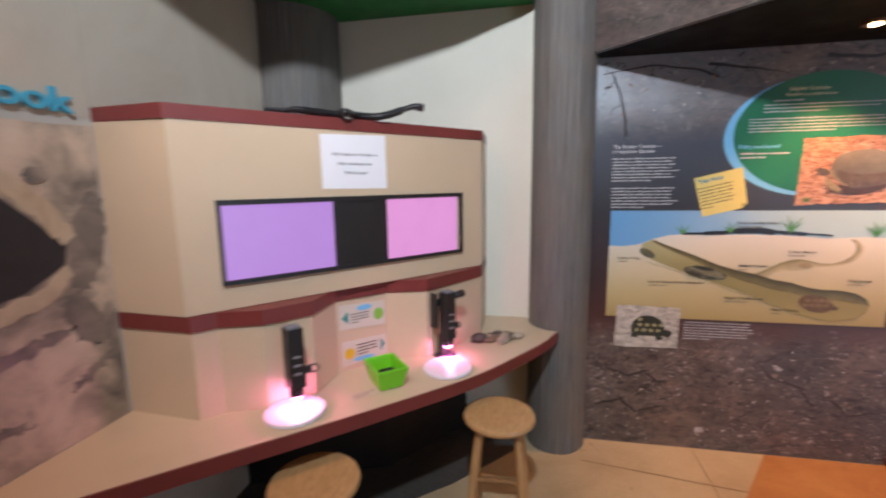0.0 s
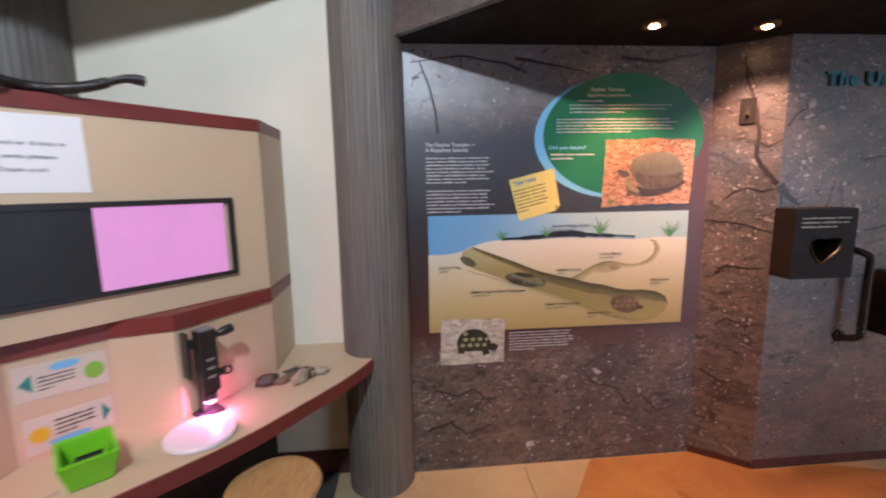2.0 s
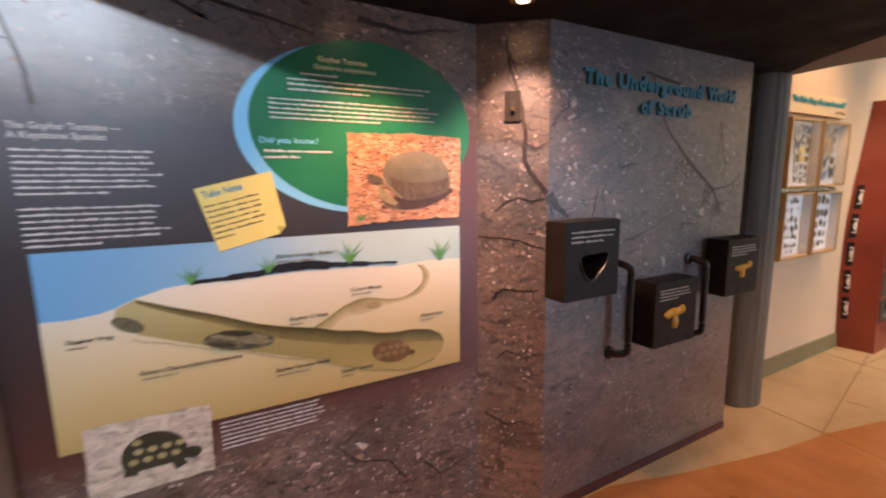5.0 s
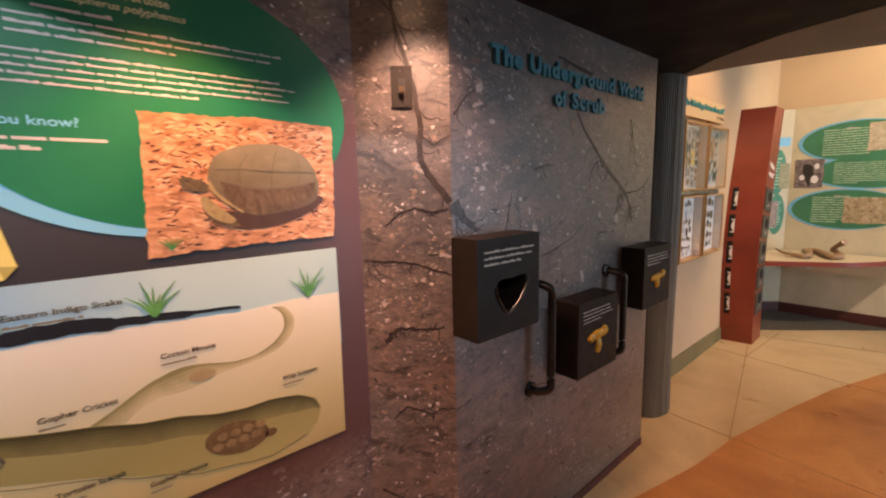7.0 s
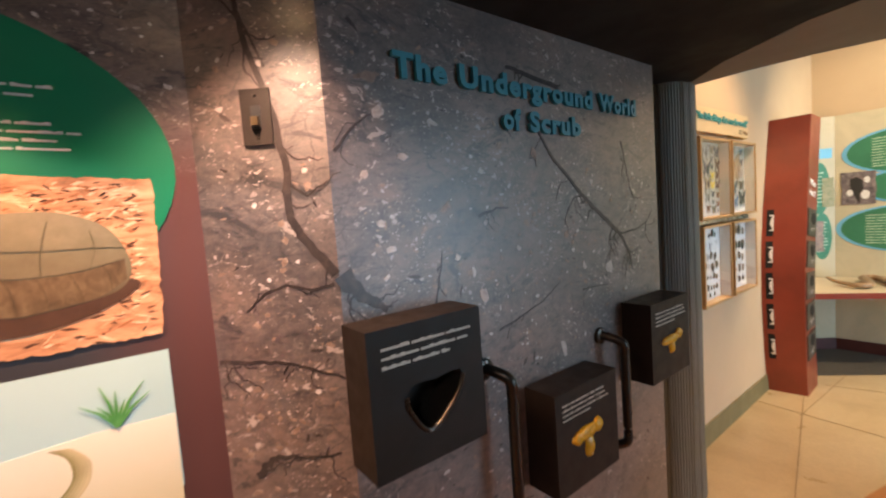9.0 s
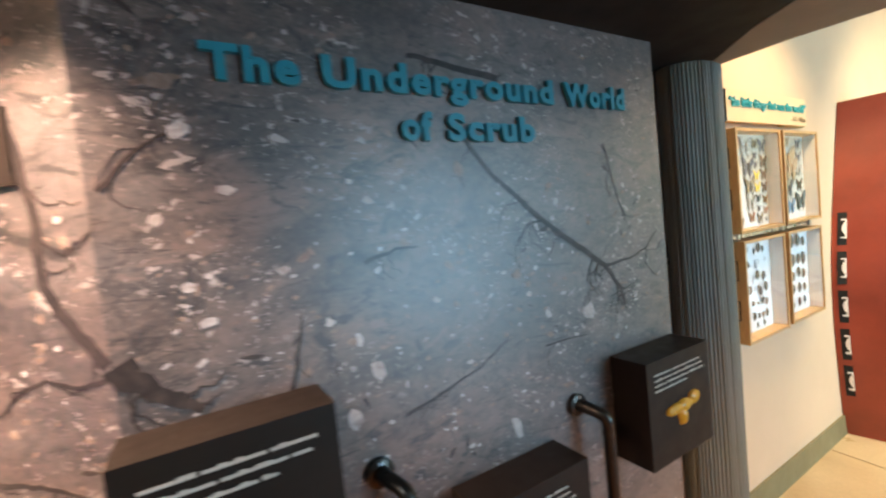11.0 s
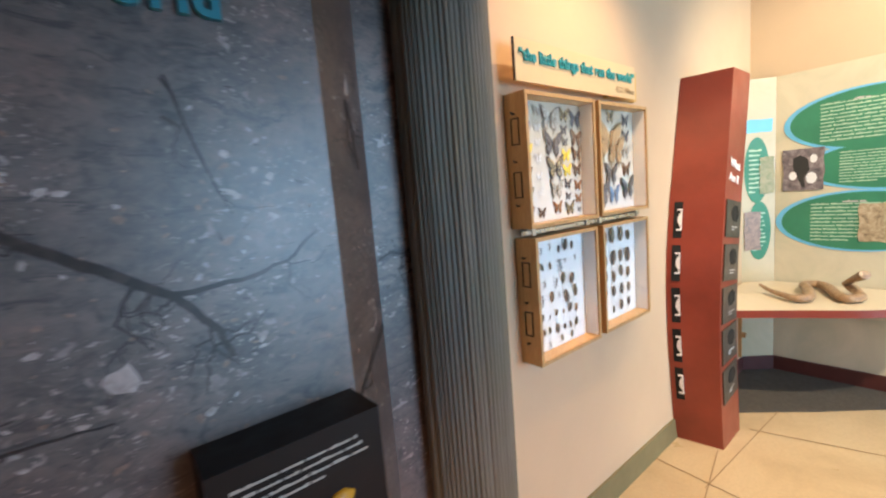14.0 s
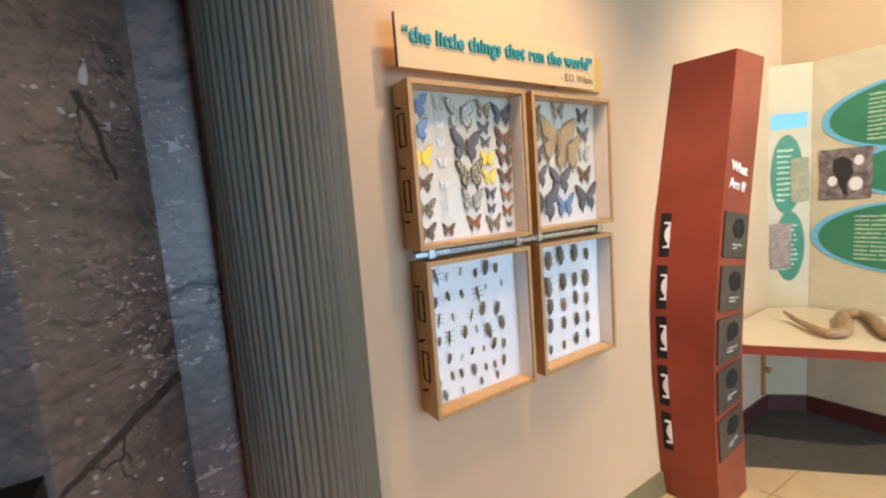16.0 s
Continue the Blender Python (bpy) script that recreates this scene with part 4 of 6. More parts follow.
def root(m, parent, pts, w0, w1, twigs=0, seed=0):
    """A printed root: a wandering stroke with fine side roots."""
    global root_n
    root_n += 1
    step = 0.00006
    base = 0.0005 + (root_n % 4) * 0.0001
    line = wander(pts, w0 * 0.3, seed, 4)
    n = len(line)
    pieces = [slab(ribbon(line, [w0 + (w1 - w0) * i / (n - 1) for i in range(n)]), 0.0006, m @ Matrix.Translation((0, 0, base)))]
    r = random.Random(seed + 7)
    for k in range(twigs):
        x, y = line[r.randrange(1, n - 1)]
        a, d = r.uniform(-2.9, 0.2), r.uniform(0.03, 0.11)
        twig = wander([(x, y), (x + d * 0.5 * math.cos(a), y + d * 0.5 * math.sin(a)), (x + d * math.cos(a + 0.4), y + d * math.sin(a + 0.4))], 0.006, seed + k, 4)
        pieces.append(slab(ribbon(twig, [min(w0, w1) * 0.4 * (1 - 0.8 * i / len(twig)) + 0.001 for i in range(len(twig))]), 0.0006, m @ Matrix.Translation((0, 0, base - (k + 1) * step))))
    return part("printed_root", joined(*pieces), ROOT_INK, parent)


def stone(m, parent, x, y, rx, ry, seed, material=None):
    r = random.Random(seed)
    n = r.choice((7, 9, 11))
    pts = [(x + (px - x) * r.uniform(0.5, 1.2), y + (py - y) * r.uniform(0.5, 1.2)) for px, py in oval(x, y, rx, ry, n, r.uniform(-0.7, 0.7))]
    return part("printed_stone", slab(pts, 0.0007, m @ Matrix.Translation((0, 0, 0.0004))), material or STONE_INK, parent)


root(bm_, wall_b, [(2.86, 1.75), (2.932, 1.662), (3.078, 1.544), (3.20, 1.46)], 0.008, 0.017, 5, 3)
root(bm_, wall_b, [(3.19, 1.467), (3.297, 1.399), (3.345, 1.34), (3.37, 1.275)], 0.017, 0.010, 8, 303)
root(bm_, wall_b, [(3.08, 1.545), (3.03, 1.54), (2.99, 1.50)], 0.006, 0.003, 4, 304)
root(bm_, wall_b, [(3.25, 1.43), (3.22, 1.37), (3.26, 1.32)], 0.006, 0.003, 6, 305)
root(bm_, wall_b, [(3.30, 1.40), (3.40, 1.405), (3.481, 1.425), (3.545, 1.475)], 0.010, 0.004, 2, 4)
root(bm_, wall_b, [(2.74, 1.915), (2.81, 1.909), (2.976, 1.887)], 0.010, 0.016, 3, 5)
root(bm_, wall_b, [(2.200, 1.40), (2.24, 1.343), (2.30, 1.30)], 0.045, 0.012, 6, 6)
root(bm_, wall_b, [(2.653, 1.176), (2.75, 1.20), (2.846, 1.226), (2.93, 1.27)], 0.006, 0.003, 3, 8)
root(bm_, wall_b, [(2.60, 1.50), (2.669, 1.521), (2.72, 1.52)], 0.009, 0.004, 2, 9)
root(bm_, wall_b, [(2.42, 1.24), (2.45, 1.33), (2.47, 1.42)], 0.006, 0.003, 2, 10)
root(bm_, wall_b, [(3.05, 1.228), (3.12, 1.229), (3.2, 1.225)], 0.006, 0.003, 1, 11)
root(bm_, wall_b, [(2.205, 1.66), (2.26, 1.72), (2.30, 1.745)], 0.008, 0.003, 2, 12)
root(bm_, wall_b, [(3.33, 1.74), (3.37, 1.60), (3.40, 1.52)], 0.005, 0.003, 2, 13)
root(bm_, wall_b, [(2.55, 0.62), (2.63, 0.66), (2.75, 0.64)], 0.010, 0.004, 3, 14)
for k, (x, z, rx, rz) in enumerate(((2.371, 1.655, 0.018, 0.012), (2.304, 1.5, 0.014, 0.011), (2.325, 1.44, 0.017, 0.011), (2.62, 1.622, 0.012, 0.010), (2.315, 1.752, 0.022, 0.014), (2.466, 1.741, 0.018, 0.008), (2.272, 1.612, 0.012, 0.012), (2.448, 1.508, 0.013, 0.008), (2.604, 1.285, 0.022, 0.026), (3.218, 1.285, 0.028, 0.026), (2.935, 1.056, 0.016, 0.030), (3.069, 1.307, 0.010, 0.014), (2.893, 1.481, 0.009, 0.007), (2.571, 1.355, 0.008, 0.022), (2.547, 1.205, 0.018, 0.026), (3.423, 1.297, 0.008, 0.011), (3.40, 1.62, 0.007, 0.009), (3.47, 1.58, 0.008, 0.008), (2.52, 1.40, 0.012, 0.009), (2.75, 1.40, 0.010, 0.008))):
    stone(bm_, wall_b, x, z, rx, rz, 100 + k)
for k, (x, z, rx, rz) in enumerate(((2.696, 1.692, 0.012, 0.012), (2.839, 1.678, 0.015, 0.020), (2.301, 1.83, 0.035, 0.014), (2.689, 1.53, 0.010, 0.012), (2.79, 1.47, 0.022, 0.010), (2.98, 1.42, 0.018, 0.012), (2.85, 0.85, 0.03, 0.02), (2.4, 0.7, 0.03, 0.02))):
    stone(bm_, wall_b, x, z, rx, rz, 140 + k, TAN_INK)
for k in range(210):
    r = random.Random(700 + k)
    x, z = r.uniform(2.22, 3.58), r.choice((r.uniform(0.1, 1.98), r.gauss(1.35, 0.22)))
    if 0.05 < z < 1.98 and not (1.72 < z < 1.91):
        stone(bm_, wall_b, x, z, r.uniform(0.0025, 0.0085), r.uniform(0.002, 0.005), 900 + k, STONE_INK if k % 3 == 0 else TAN_INK)
for pts, w0, w1, tw, sd in (([(0.115, 1.99), (0.125, 1.917), (0.165, 1.772), (0.19, 1.65), (0.19, 1.526), (0.235, 1.45), (0.275, 1.40)], 0.010, 0.022, 7, 21), ([(0.09, 1.98), (0.13, 1.93), (0.165, 1.84)], 0.004, 0.006, 1, 22), ([(0.075, 1.332), (0.12, 1.37), (0.168, 1.385), (0.22, 1.37), (0.27, 1.38)], 0.005, 0.008, 3, 23), ([(0.005, 1.226), (0.07, 1.22), (0.126, 1.219), (0.2, 1.20), (0.275, 1.172)], 0.010, 0.006, 7, 24), ([(0.06, 0.965), (0.09, 0.99), (0.11, 1.007), (0.16, 1.0), (0.25, 1.006)], 0.018, 0.005, 5, 25), ([(0.08, 0.70), (0.12, 0.74), (0.2, 0.71), (0.24, 0.73)], 0.006, 0.004, 5, 26), ([(0.19, 1.60), (0.23, 1.57), (0.275, 1.60)], 0.006, 0.003, 3, 27), ([(0.03, 0.45), (0.12, 0.40), (0.2, 0.42)], 0.01, 0.004, 4, 28)):
    root(cham, wall_b, pts, w0, w1, tw, sd)
for k in range(34):
    r = random.Random(300 + k)
    stone(cham, wall_b, r.uniform(0.02, 0.26), r.uniform(0.2, 1.9), r.uniform(0.004, 0.011), r.uniform(0.004, 0.009), 200 + k, STONE_INK if k % 2 else TAN_INK)
for pts, w0, w1, tw, sd in (([(0.56, 1.98), (0.60, 1.88), (0.63, 1.76), (0.64, 1.66)], 0.008, 0.012, 3, 31), ([(0.52, 1.97), (0.75, 2.0), (0.95, 1.97), (1.05, 1.93)], 0.006, 0.012, 4, 32), ([(0.60, 0.40), (0.72, 0.36), (0.80, 0.40), (0.90, 0.30)], 0.012, 0.006, 6, 33), ([(0.56, 0.18), (0.68, 0.22), (0.76, 0.15), (0.9, 0.2)], 0.018, 0.006, 7, 34), ([(1.35, 0.48), (1.42, 0.40), (1.55, 0.36), (1.62, 0.26)], 0.006, 0.010, 4, 35), ([(1.7, 0.3), (1.78, 0.22), (1.9, 0.25)], 0.012, 0.005, 5, 36), ([(1.0, 1.99), (1.2, 1.96), (1.35, 1.93)], 0.015, 0.006, 5, 37), ([(1.5, 2.0), (1.7, 1.98), (1.9, 2.02)], 0.02, 0.006, 5, 38)):
    root(am, wall_a, pts, w0, w1, tw, sd)
for k in range(110):
    r = random.Random(500 + k)
    z = r.uniform(0.0, 0.56) if k < 80 else r.uniform(1.76, 2.0)
    stone(am, wall_a, r.uniform(0.55, 1.95), z, r.uniform(0.003, 0.010) * (2 if k % 9 == 0 else 1), r.uniform(0.003, 0.007) * (2 if k % 9 == 0 else 1), 520 + k, STONE_INK if k % 3 else TAN_INK)
stone(am, wall_a, 1.44, 0.46, 0.035, 0.012, 560), stone(am, wall_a, 1.10, 0.07, 0.03, 0.022, 561)


def flecks(m, parent, x0, x1, spans, count, seed, material, low, high, stretch=1.0):
    """The finest printed crumbs of one wall, in drifts."""
    bm, r, made = bmesh.new(), random.Random(seed), 0
    while made < count:
        x, z, size = r.uniform(x0, x1), r.uniform(*r.choice(spans)), low + (high - low) * r.random() ** 2.2
        if noise.noise((x * 4.5, z * 5.5, seed)) + r.uniform(-0.35, 0.35) < 0:
            continue
        made += 1
        n, lean_, lift = r.choice((5, 6, 7)), r.gauss(0, 0.6), 0.00025 + 0.0000012 * made
        rim = [(px, pz) for px, pz in oval(0, 0, size * stretch, size * r.uniform(0.35, 0.8), n, lean_)]
        rim = [(x + px * r.uniform(0.5, 1.25), z + pz * r.uniform(0.5, 1.25)) for px, pz in rim]
        top = [bm.verts.new(m @ Vector((min(max(px, x0 - 0.01), x1 + 0.01), pz, lift + 0.0004))) for px, pz in rim]
        foot = [bm.verts.new(m @ Vector((min(max(px, x0 - 0.01), x1 + 0.01), pz, 0.0))) for px, pz in rim]
        bm.faces.new(top)
        for k in range(n):
            bm.faces.new((foot[k], foot[(k + 1) % n], top[(k + 1) % n], top[k]))
    return tagged(part("printed_crumbs", bm, material, parent), kind="stuff")


CLOD_INK = photo_print("clod_print", [(0.040, 0.032, 0.030), (0.085, 0.066, 0.058)], 40.0, (1, 1, 1), 0.4)
flecks(bm_, wall_b, 2.215, 3.565, ((0.05, 1.99), (0.9, 1.6)), 280, 71, STONE_INK, 0.002, 0.011)
flecks(bm_, wall_b, 2.215, 3.565, ((0.05, 1.99), (0.9, 1.6)), 330, 72, TAN_INK, 0.002, 0.013)
flecks(bm_, wall_b, 2.23, 3.55, ((0.05, 1.99),), 150, 73, CLOD_INK, 0.002, 0.010, 2.0)
flecks(cham, wall_b, 0.02, 0.26, ((0.05, 1.98),), 70, 74, STONE_INK, 0.002, 0.008)
flecks(cham, wall_b, 0.02, 0.26, ((0.05, 1.98),), 150, 75, TAN_INK, 0.002, 0.013)
flecks(cham, wall_b, 0.025, 0.255, ((0.05, 1.98),), 70, 76, CLOD_INK, 0.002, 0.008, 2.2)
flecks(am, wall_a, 0.52, 1.95, ((0.0, 0.52), (1.80, 2.03)), 120, 77, STONE_INK, 0.0015, 0.009)
flecks(am, wall_a, 0.52, 1.95, ((0.0, 0.56), (1.86, 2.03)), 150, 78, TAN_INK, 0.002, 0.012)
flecks(am, wall_a, 0.52, 1.94, ((0.0, 0.56), (1.90, 2.03)), 110, 79, CLOD_INK, 0.002, 0.011, 2.2)
# the narrow walls past the corner
ret = wall_frame((3.587, WALL_B), (3.768, WALL_A))
root(ret, wall_b, [(0.004, 1.095), (0.05, 1.117), (0.10, 1.136), (0.18, 1.168), (0.25, 1.194)], 0.010, 0.022, 3, 41)
root(ret, wall_b, [(0.03, 0.62), (0.10, 0.68), (0.17, 0.70)], 0.012, 0.005, 3, 43)
root(ret, wall_b, [(0.13, 1.75), (0.16, 1.68), (0.18, 1.60)], 0.016, 0.006, 3, 42)
stone(ret, wall_b, 0.15, 1.78, 0.012, 0.022, 571), stone(ret, wall_b, 0.18, 1.70, 0.006, 0.012, 572), stone(ret, wall_b, 0.05, 1.2, 0.01, 0.008, 573, TAN_INK), stone(ret, wall_b, 0.09, 0.95, 0.012, 0.008, 574)
flecks(ret, wall_b, 0.015, 0.235, ((0.1, 1.95),), 110, 81, STONE_INK, 0.002, 0.008)
flecks(ret, wall_b, 0.015, 0.235, ((0.1, 1.95),), 90, 82, TAN_INK, 0.002, 0.009)
flecks(am, wall_a, 3.775, 3.90, ((0.1, 1.95),), 60, 83, STONE_INK, 0.0015, 0.005)
root(am, wall_a, [(3.775, 1.37), (3.81, 1.385), (3.85, 1.375), (3.89, 1.39)], 0.008, 0.004, 9, 44)
flecks(am, wall_a, 3.775, 3.89, ((1.28, 1.42),), 26, 84, CLOD_INK, 0.003, 0.011, 1.4)

# ---- the tortoise panel ----
panel = thing("exhibit_panel", (1.2, WALL_A, 0.53), "printed wall panel on tortoise burrows with photographs and text", "exhibit panel")


def curve2(pts):
    """A smooth flat line through points."""
    return [(p.x, p.y) for p in curve_points([(x, y, 0) for x, y in pts], 5)]


def sheet(name, pts, material, lift, label="", thick=0.0008, m=am, parent=None):
    return part(name, slab(pts, thick, m @ Matrix.Translation((0, 0, lift))), material, panel if parent is None else parent, label)


SKY_INK = printed_fade("sky_ink", 0, [(0.58, (0.13, 0.36, 0.62)), (1.1, (0.24, 0.44, 0.62)), (1.45, (0.44, 0.60, 0.62)), (1.9, (0.36, 0.52, 0.54))])
SAND_INK = printed_fade("sand_ink", 2, [(0.70, (0.42, 0.31, 0.12)), (0.85, (0.52, 0.42, 0.21)), (1.0, (0.62, 0.54, 0.36)), (1.16, (0.72, 0.68, 0.58))])
TUNNEL_INK = printed_fade("tunnel_ink", 2, [(0.70, (0.38, 0.30, 0.11)), (0.85, (0.29, 0.235, 0.085)), (1.0, (0.31, 0.265, 0.11)), (1.10, (0.42, 0.38, 0.19))])
sheet("sky", rect(0.585, 0.99, 1.884, 1.279), SKY_INK, 0.0015, "printed pale blue sky")
land = [(0.581, 0.703), (1.878, 0.705), (1.883, 1.145)] + [(x, z) for x, z in ((1.75, 1.15), (1.6, 1.142), (1.42, 1.155), (1.25, 1.16), (1.05, 1.155), (0.95, 1.158), (0.872, 1.150), (0.80, 1.13), (0.75, 1.108), (0.715, 1.098), (0.65, 1.09), (0.584, 1.092))]
sheet("sand", land, SAND_INK, 0.0025, "printed pale sand")
tunnel_top = [(0.75, 1.105), (0.80, 1.128), (0.88, 1.095), (1.0, 1.05), (1.12, 1.0), (1.22, 0.972), (1.30, 0.955), (1.38, 0.93), (1.454, 0.918), (1.53, 0.895), (1.60, 0.885), (1.662, 0.885), (1.74, 0.872), (1.79, 0.845), (1.805, 0.81), (1.79, 0.768), (1.74, 0.738), (1.654, 0.724), (1.57, 0.735), (1.488, 0.758), (1.40, 0.79), (1.283, 0.843), (1.15, 0.89), (1.0, 0.942), (0.90, 0.98), (0.80, 1.02), (0.74, 1.06)]
sheet("tunnel", tunnel_top, TUNNEL_INK, 0.0035, "printed olive burrow")
roof = curve2([(0.80, 1.126), (0.88, 1.094), (1.0, 1.049), (1.12, 0.999), (1.22, 0.971), (1.30, 0.954), (1.38, 0.929), (1.454, 0.917), (1.53, 0.894), (1.60, 0.884), (1.662, 0.884), (1.735, 0.871), (1.782, 0.845), (1.799, 0.815)])
for k in range(9):
    deep = (k + 0.5) / 9
    tone = [a + (b - a) * deep ** 0.8 for a, b in zip((0.036, 0.031, 0.012), (0.28, 0.23, 0.088))]
    reach = [(0.2 + 0.8 * min(1, i / (len(roof) * 0.35))) * min(1, 0.15 + (len(roof) - 1 - i) / 12) * 0.0085 for i in range(len(roof))]
    sheet("roof_shade", [(x, z - k * d) for (x, z), d in zip(roof, reach)] + [(x, z - (k + 1) * d - 0.0006) for (x, z), d in zip(roof, reach)][::-1], painted("roof_shade_%d" % k, tone, 0.38, 0.25, 18.0), 0.0040 - k * 0.00002, thick=0.0004)
upper = curve2([(1.291, 0.957), (1.338, 0.981), (1.389, 1.011), (1.422, 1.025), (1.463, 1.036), (1.505, 1.034), (1.549, 1.024), (1.589, 1.017), (1.640, 1.021), (1.687, 1.043), (1.715, 1.076), (1.712, 1.116), (1.687, 1.140)])
lower = curve2([(1.344, 0.935), (1.384, 0.966), (1.424, 0.978), (1.457, 0.976), (1.500, 0.981), (1.547, 0.995), (1.587, 1.000), (1.647, 1.006), (1.704, 1.026), (1.737, 1.058), (1.745, 1.094), (1.735, 1.118), (1.718, 1.136)])
for k in range(5):
    a, b = k / 5, (k + 1) / 5
    tone = [p + (q - p) * (k / 4) ** 0.7 for p, q in zip((0.25, 0.21, 0.085), (0.52, 0.43, 0.25))]
    sheet("side_tunnel" if k == 2 else "side_shade", [(p[0] + (q[0] - p[0]) * a, p[1] + (q[1] - p[1]) * a) for p, q in zip(upper, lower)] + [(p[0] + (q[0] - p[0]) * b, p[1] + (q[1] - p[1]) * b) for p, q in zip(upper, lower)][::-1], painted("side_shade_%d" % k, tone, 0.38, 0.2, 18.0), 0.0030 + k * 0.00002, "printed small side burrow" if k == 2 else "", 0.0004)
sheet("tunnel_floor", ribbon(wander([(0.78, 1.01), (1.0, 0.935), (1.283, 0.838), (1.488, 0.752), (1.654, 0.72), (1.76, 0.742)], 0.003, 2), [0.002] * 26), photo_print("olive_dark", [(0.12, 0.085, 0.035), (0.24, 0.17, 0.08)], 20.0), 0.0043)
sheet("snake_shape", ribbon(wander([(0.94, 1.158), (1.05, 1.163), (1.14, 1.168), (1.22, 1.178), (1.29, 1.18), (1.36, 1.172), (1.46, 1.166), (1.61, 1.156)], 0.002, 5), [0.012] * 5 + [0.020] * 8 + [0.030] * 12 + [0.018] * 6 + [0.008] * 5), painted("snake_ink", (0.014, 0.016, 0.022), 0.35), 0.0045, "printed dark snake shape")
for px, pz, rx, rz, tone, lab in ((0.775, 1.055, 0.042, 0.020, "grey_creature", "printed small grey shape"), (1.06, 0.955, 0.105, 0.032, "coil", "printed coiled dark shape"), (1.575, 0.812, 0.078, 0.044, "shell_dome", "printed domed shell"), (1.51, 1.005, 0.030, 0.014, "mouse_shape", "printed small tan shape")):
    ink = photo_print(tone + "_ink", {"grey_creature": [(0.05, 0.05, 0.03), (0.18, 0.17, 0.10)], "coil": [(0.03, 0.028, 0.02), (0.10, 0.09, 0.055), (0.26, 0.23, 0.14)], "shell_dome": [(0.09, 0.05, 0.02), (0.20, 0.115, 0.05)], "mouse_shape": [(0.30, 0.22, 0.10), (0.42, 0.30, 0.16)]}[tone], 60.0)
    sheet("creature_shape", [p for p in oval(px, pz, rx, rz, 24, -0.18 if tone == "coil" else -0.22 if tone == "shell_dome" else (-0.5 if tone == "grey_creature" else 0.0))], ink, 0.0045, lab)
    if tone == "coil":
        for k, (dx, dz, a, c) in enumerate(((0.0, 0.012, 0.085, 0.012), (-0.01, 0.026, 0.05, 0.010), (0.05, -0.012, 0.05, 0.009), (-0.05, -0.006, 0.04, 0.008))):
            sheet("coil_band", oval(px + dx, pz + dz, a, c, 18, -0.18), photo_print("coil_band_%d" % (k % 2), [(0.02, 0.018, 0.012), (0.07, 0.06, 0.035)] if k % 2 else [(0.10, 0.09, 0.05), (0.30, 0.27, 0.16)], 70.0), 0.0055 + k * 0.0009)
    if tone == "shell_dome":
        for k in range(8):
            sheet("scute", oval(px - 0.048 + (k % 4) * 0.031 + (0.012 if k > 3 else 0), pz - 0.008 + (k // 4) * 0.024, 0.0135, 0.0105, 7), photo_print("scute_ink", [(0.16, 0.09, 0.04), (0.30, 0.19, 0.09)], 60.0), 0.0056)
sheet("head_shape", oval(1.658, 0.792, 0.016, 0.012, 12), MATS["shell_dome_ink"], 0.0045)
for gx, gz in ((0.94, 1.155), (1.16, 1.165), (1.43, 1.17), (1.79, 1.15)):
    big = 1.0 if gx > 1.2 else 0.7
    for k in range(7):
        a = radians(50 + k * 13)
        d = (0.07 + 0.02 * math.sin(k * 2.1)) * big
        sheet("grass_blade", ribbon([(gx, gz), (gx + d * 0.55 * math.cos(a), gz + d * 0.6 * math.sin(a)), (gx + d * math.cos(a) * 1.2, gz + d * math.sin(a))], [0.006 * big, 0.005 * big, 0.0008]), photo_print("grass_ink", [(0.05, 0.20, 0.05), (0.12, 0.34, 0.10)], 20.0), 0.0048 + k * 0.0001)


# green oval with its blue rim
sheet("blue_oval", oval(1.50, 1.632, 0.405, 0.283, 64), BLUE_INK, 0.0015, "light blue printed rim")
sheet("green_oval", oval(1.535, 1.645, 0.398, 0.283, 64), GREEN_INK, 0.0025, "dark green printed oval")
photo = ragged(ragged([(1.433, 1.304), (1.587, 1.313), (1.880, 1.315), (1.892, 1.621), (1.743, 1.630), (1.445, 1.623)], 0.003, 0.030, 4), 0.0022, 0.008, 9)
sheet("tortoise_photo", photo, photo_print("leaf_litter", [(0.12, 0.055, 0.03), (0.40, 0.19, 0.10), (0.58, 0.31, 0.18), (0.68, 0.45, 0.31)], 16.0, (1, 1, 2.6)), 0.0035, "printed photograph of orange leaf litter")
lr = random.Random(61)
for tone, dark, count, most in (("litter_dark", (0.085, 0.035, 0.018), 300, 0.030), ("litter_rust", (0.32, 0.12, 0.05), 220, 0.034), ("litter_pale", (0.72, 0.47, 0.32), 260, 0.036)):
    pieces = bmesh.new()
    for k in range(count):
        px, pz, a, d = lr.uniform(1.450, 1.86), 1.318 + 0.298 * lr.random() ** 0.8, lr.gauss(0, 0.35), lr.uniform(0.006, most)
        if px + d > 1.878:
            continue
        thick, lift = lr.uniform(0.0012, 0.0035), 0.0044 + k * 0.000002
        rim = [(px, pz), (px + d * 0.3 * math.cos(a), pz + d * 0.3 * math.sin(a) - thick), (px + d * math.cos(a), pz + d * math.sin(a)), (px + d * 0.5 * math.cos(a), pz + d * 0.5 * math.sin(a) + thick)]
        pieces.faces.new([pieces.verts.new(am @ Vector((u, v, lift))) for u, v in rim])
    tagged(part("leaf_litter", pieces, painted(tone, dark, 0.4, 0.25, 30.0), panel, "printed leaf slivers"), kind="stuff")
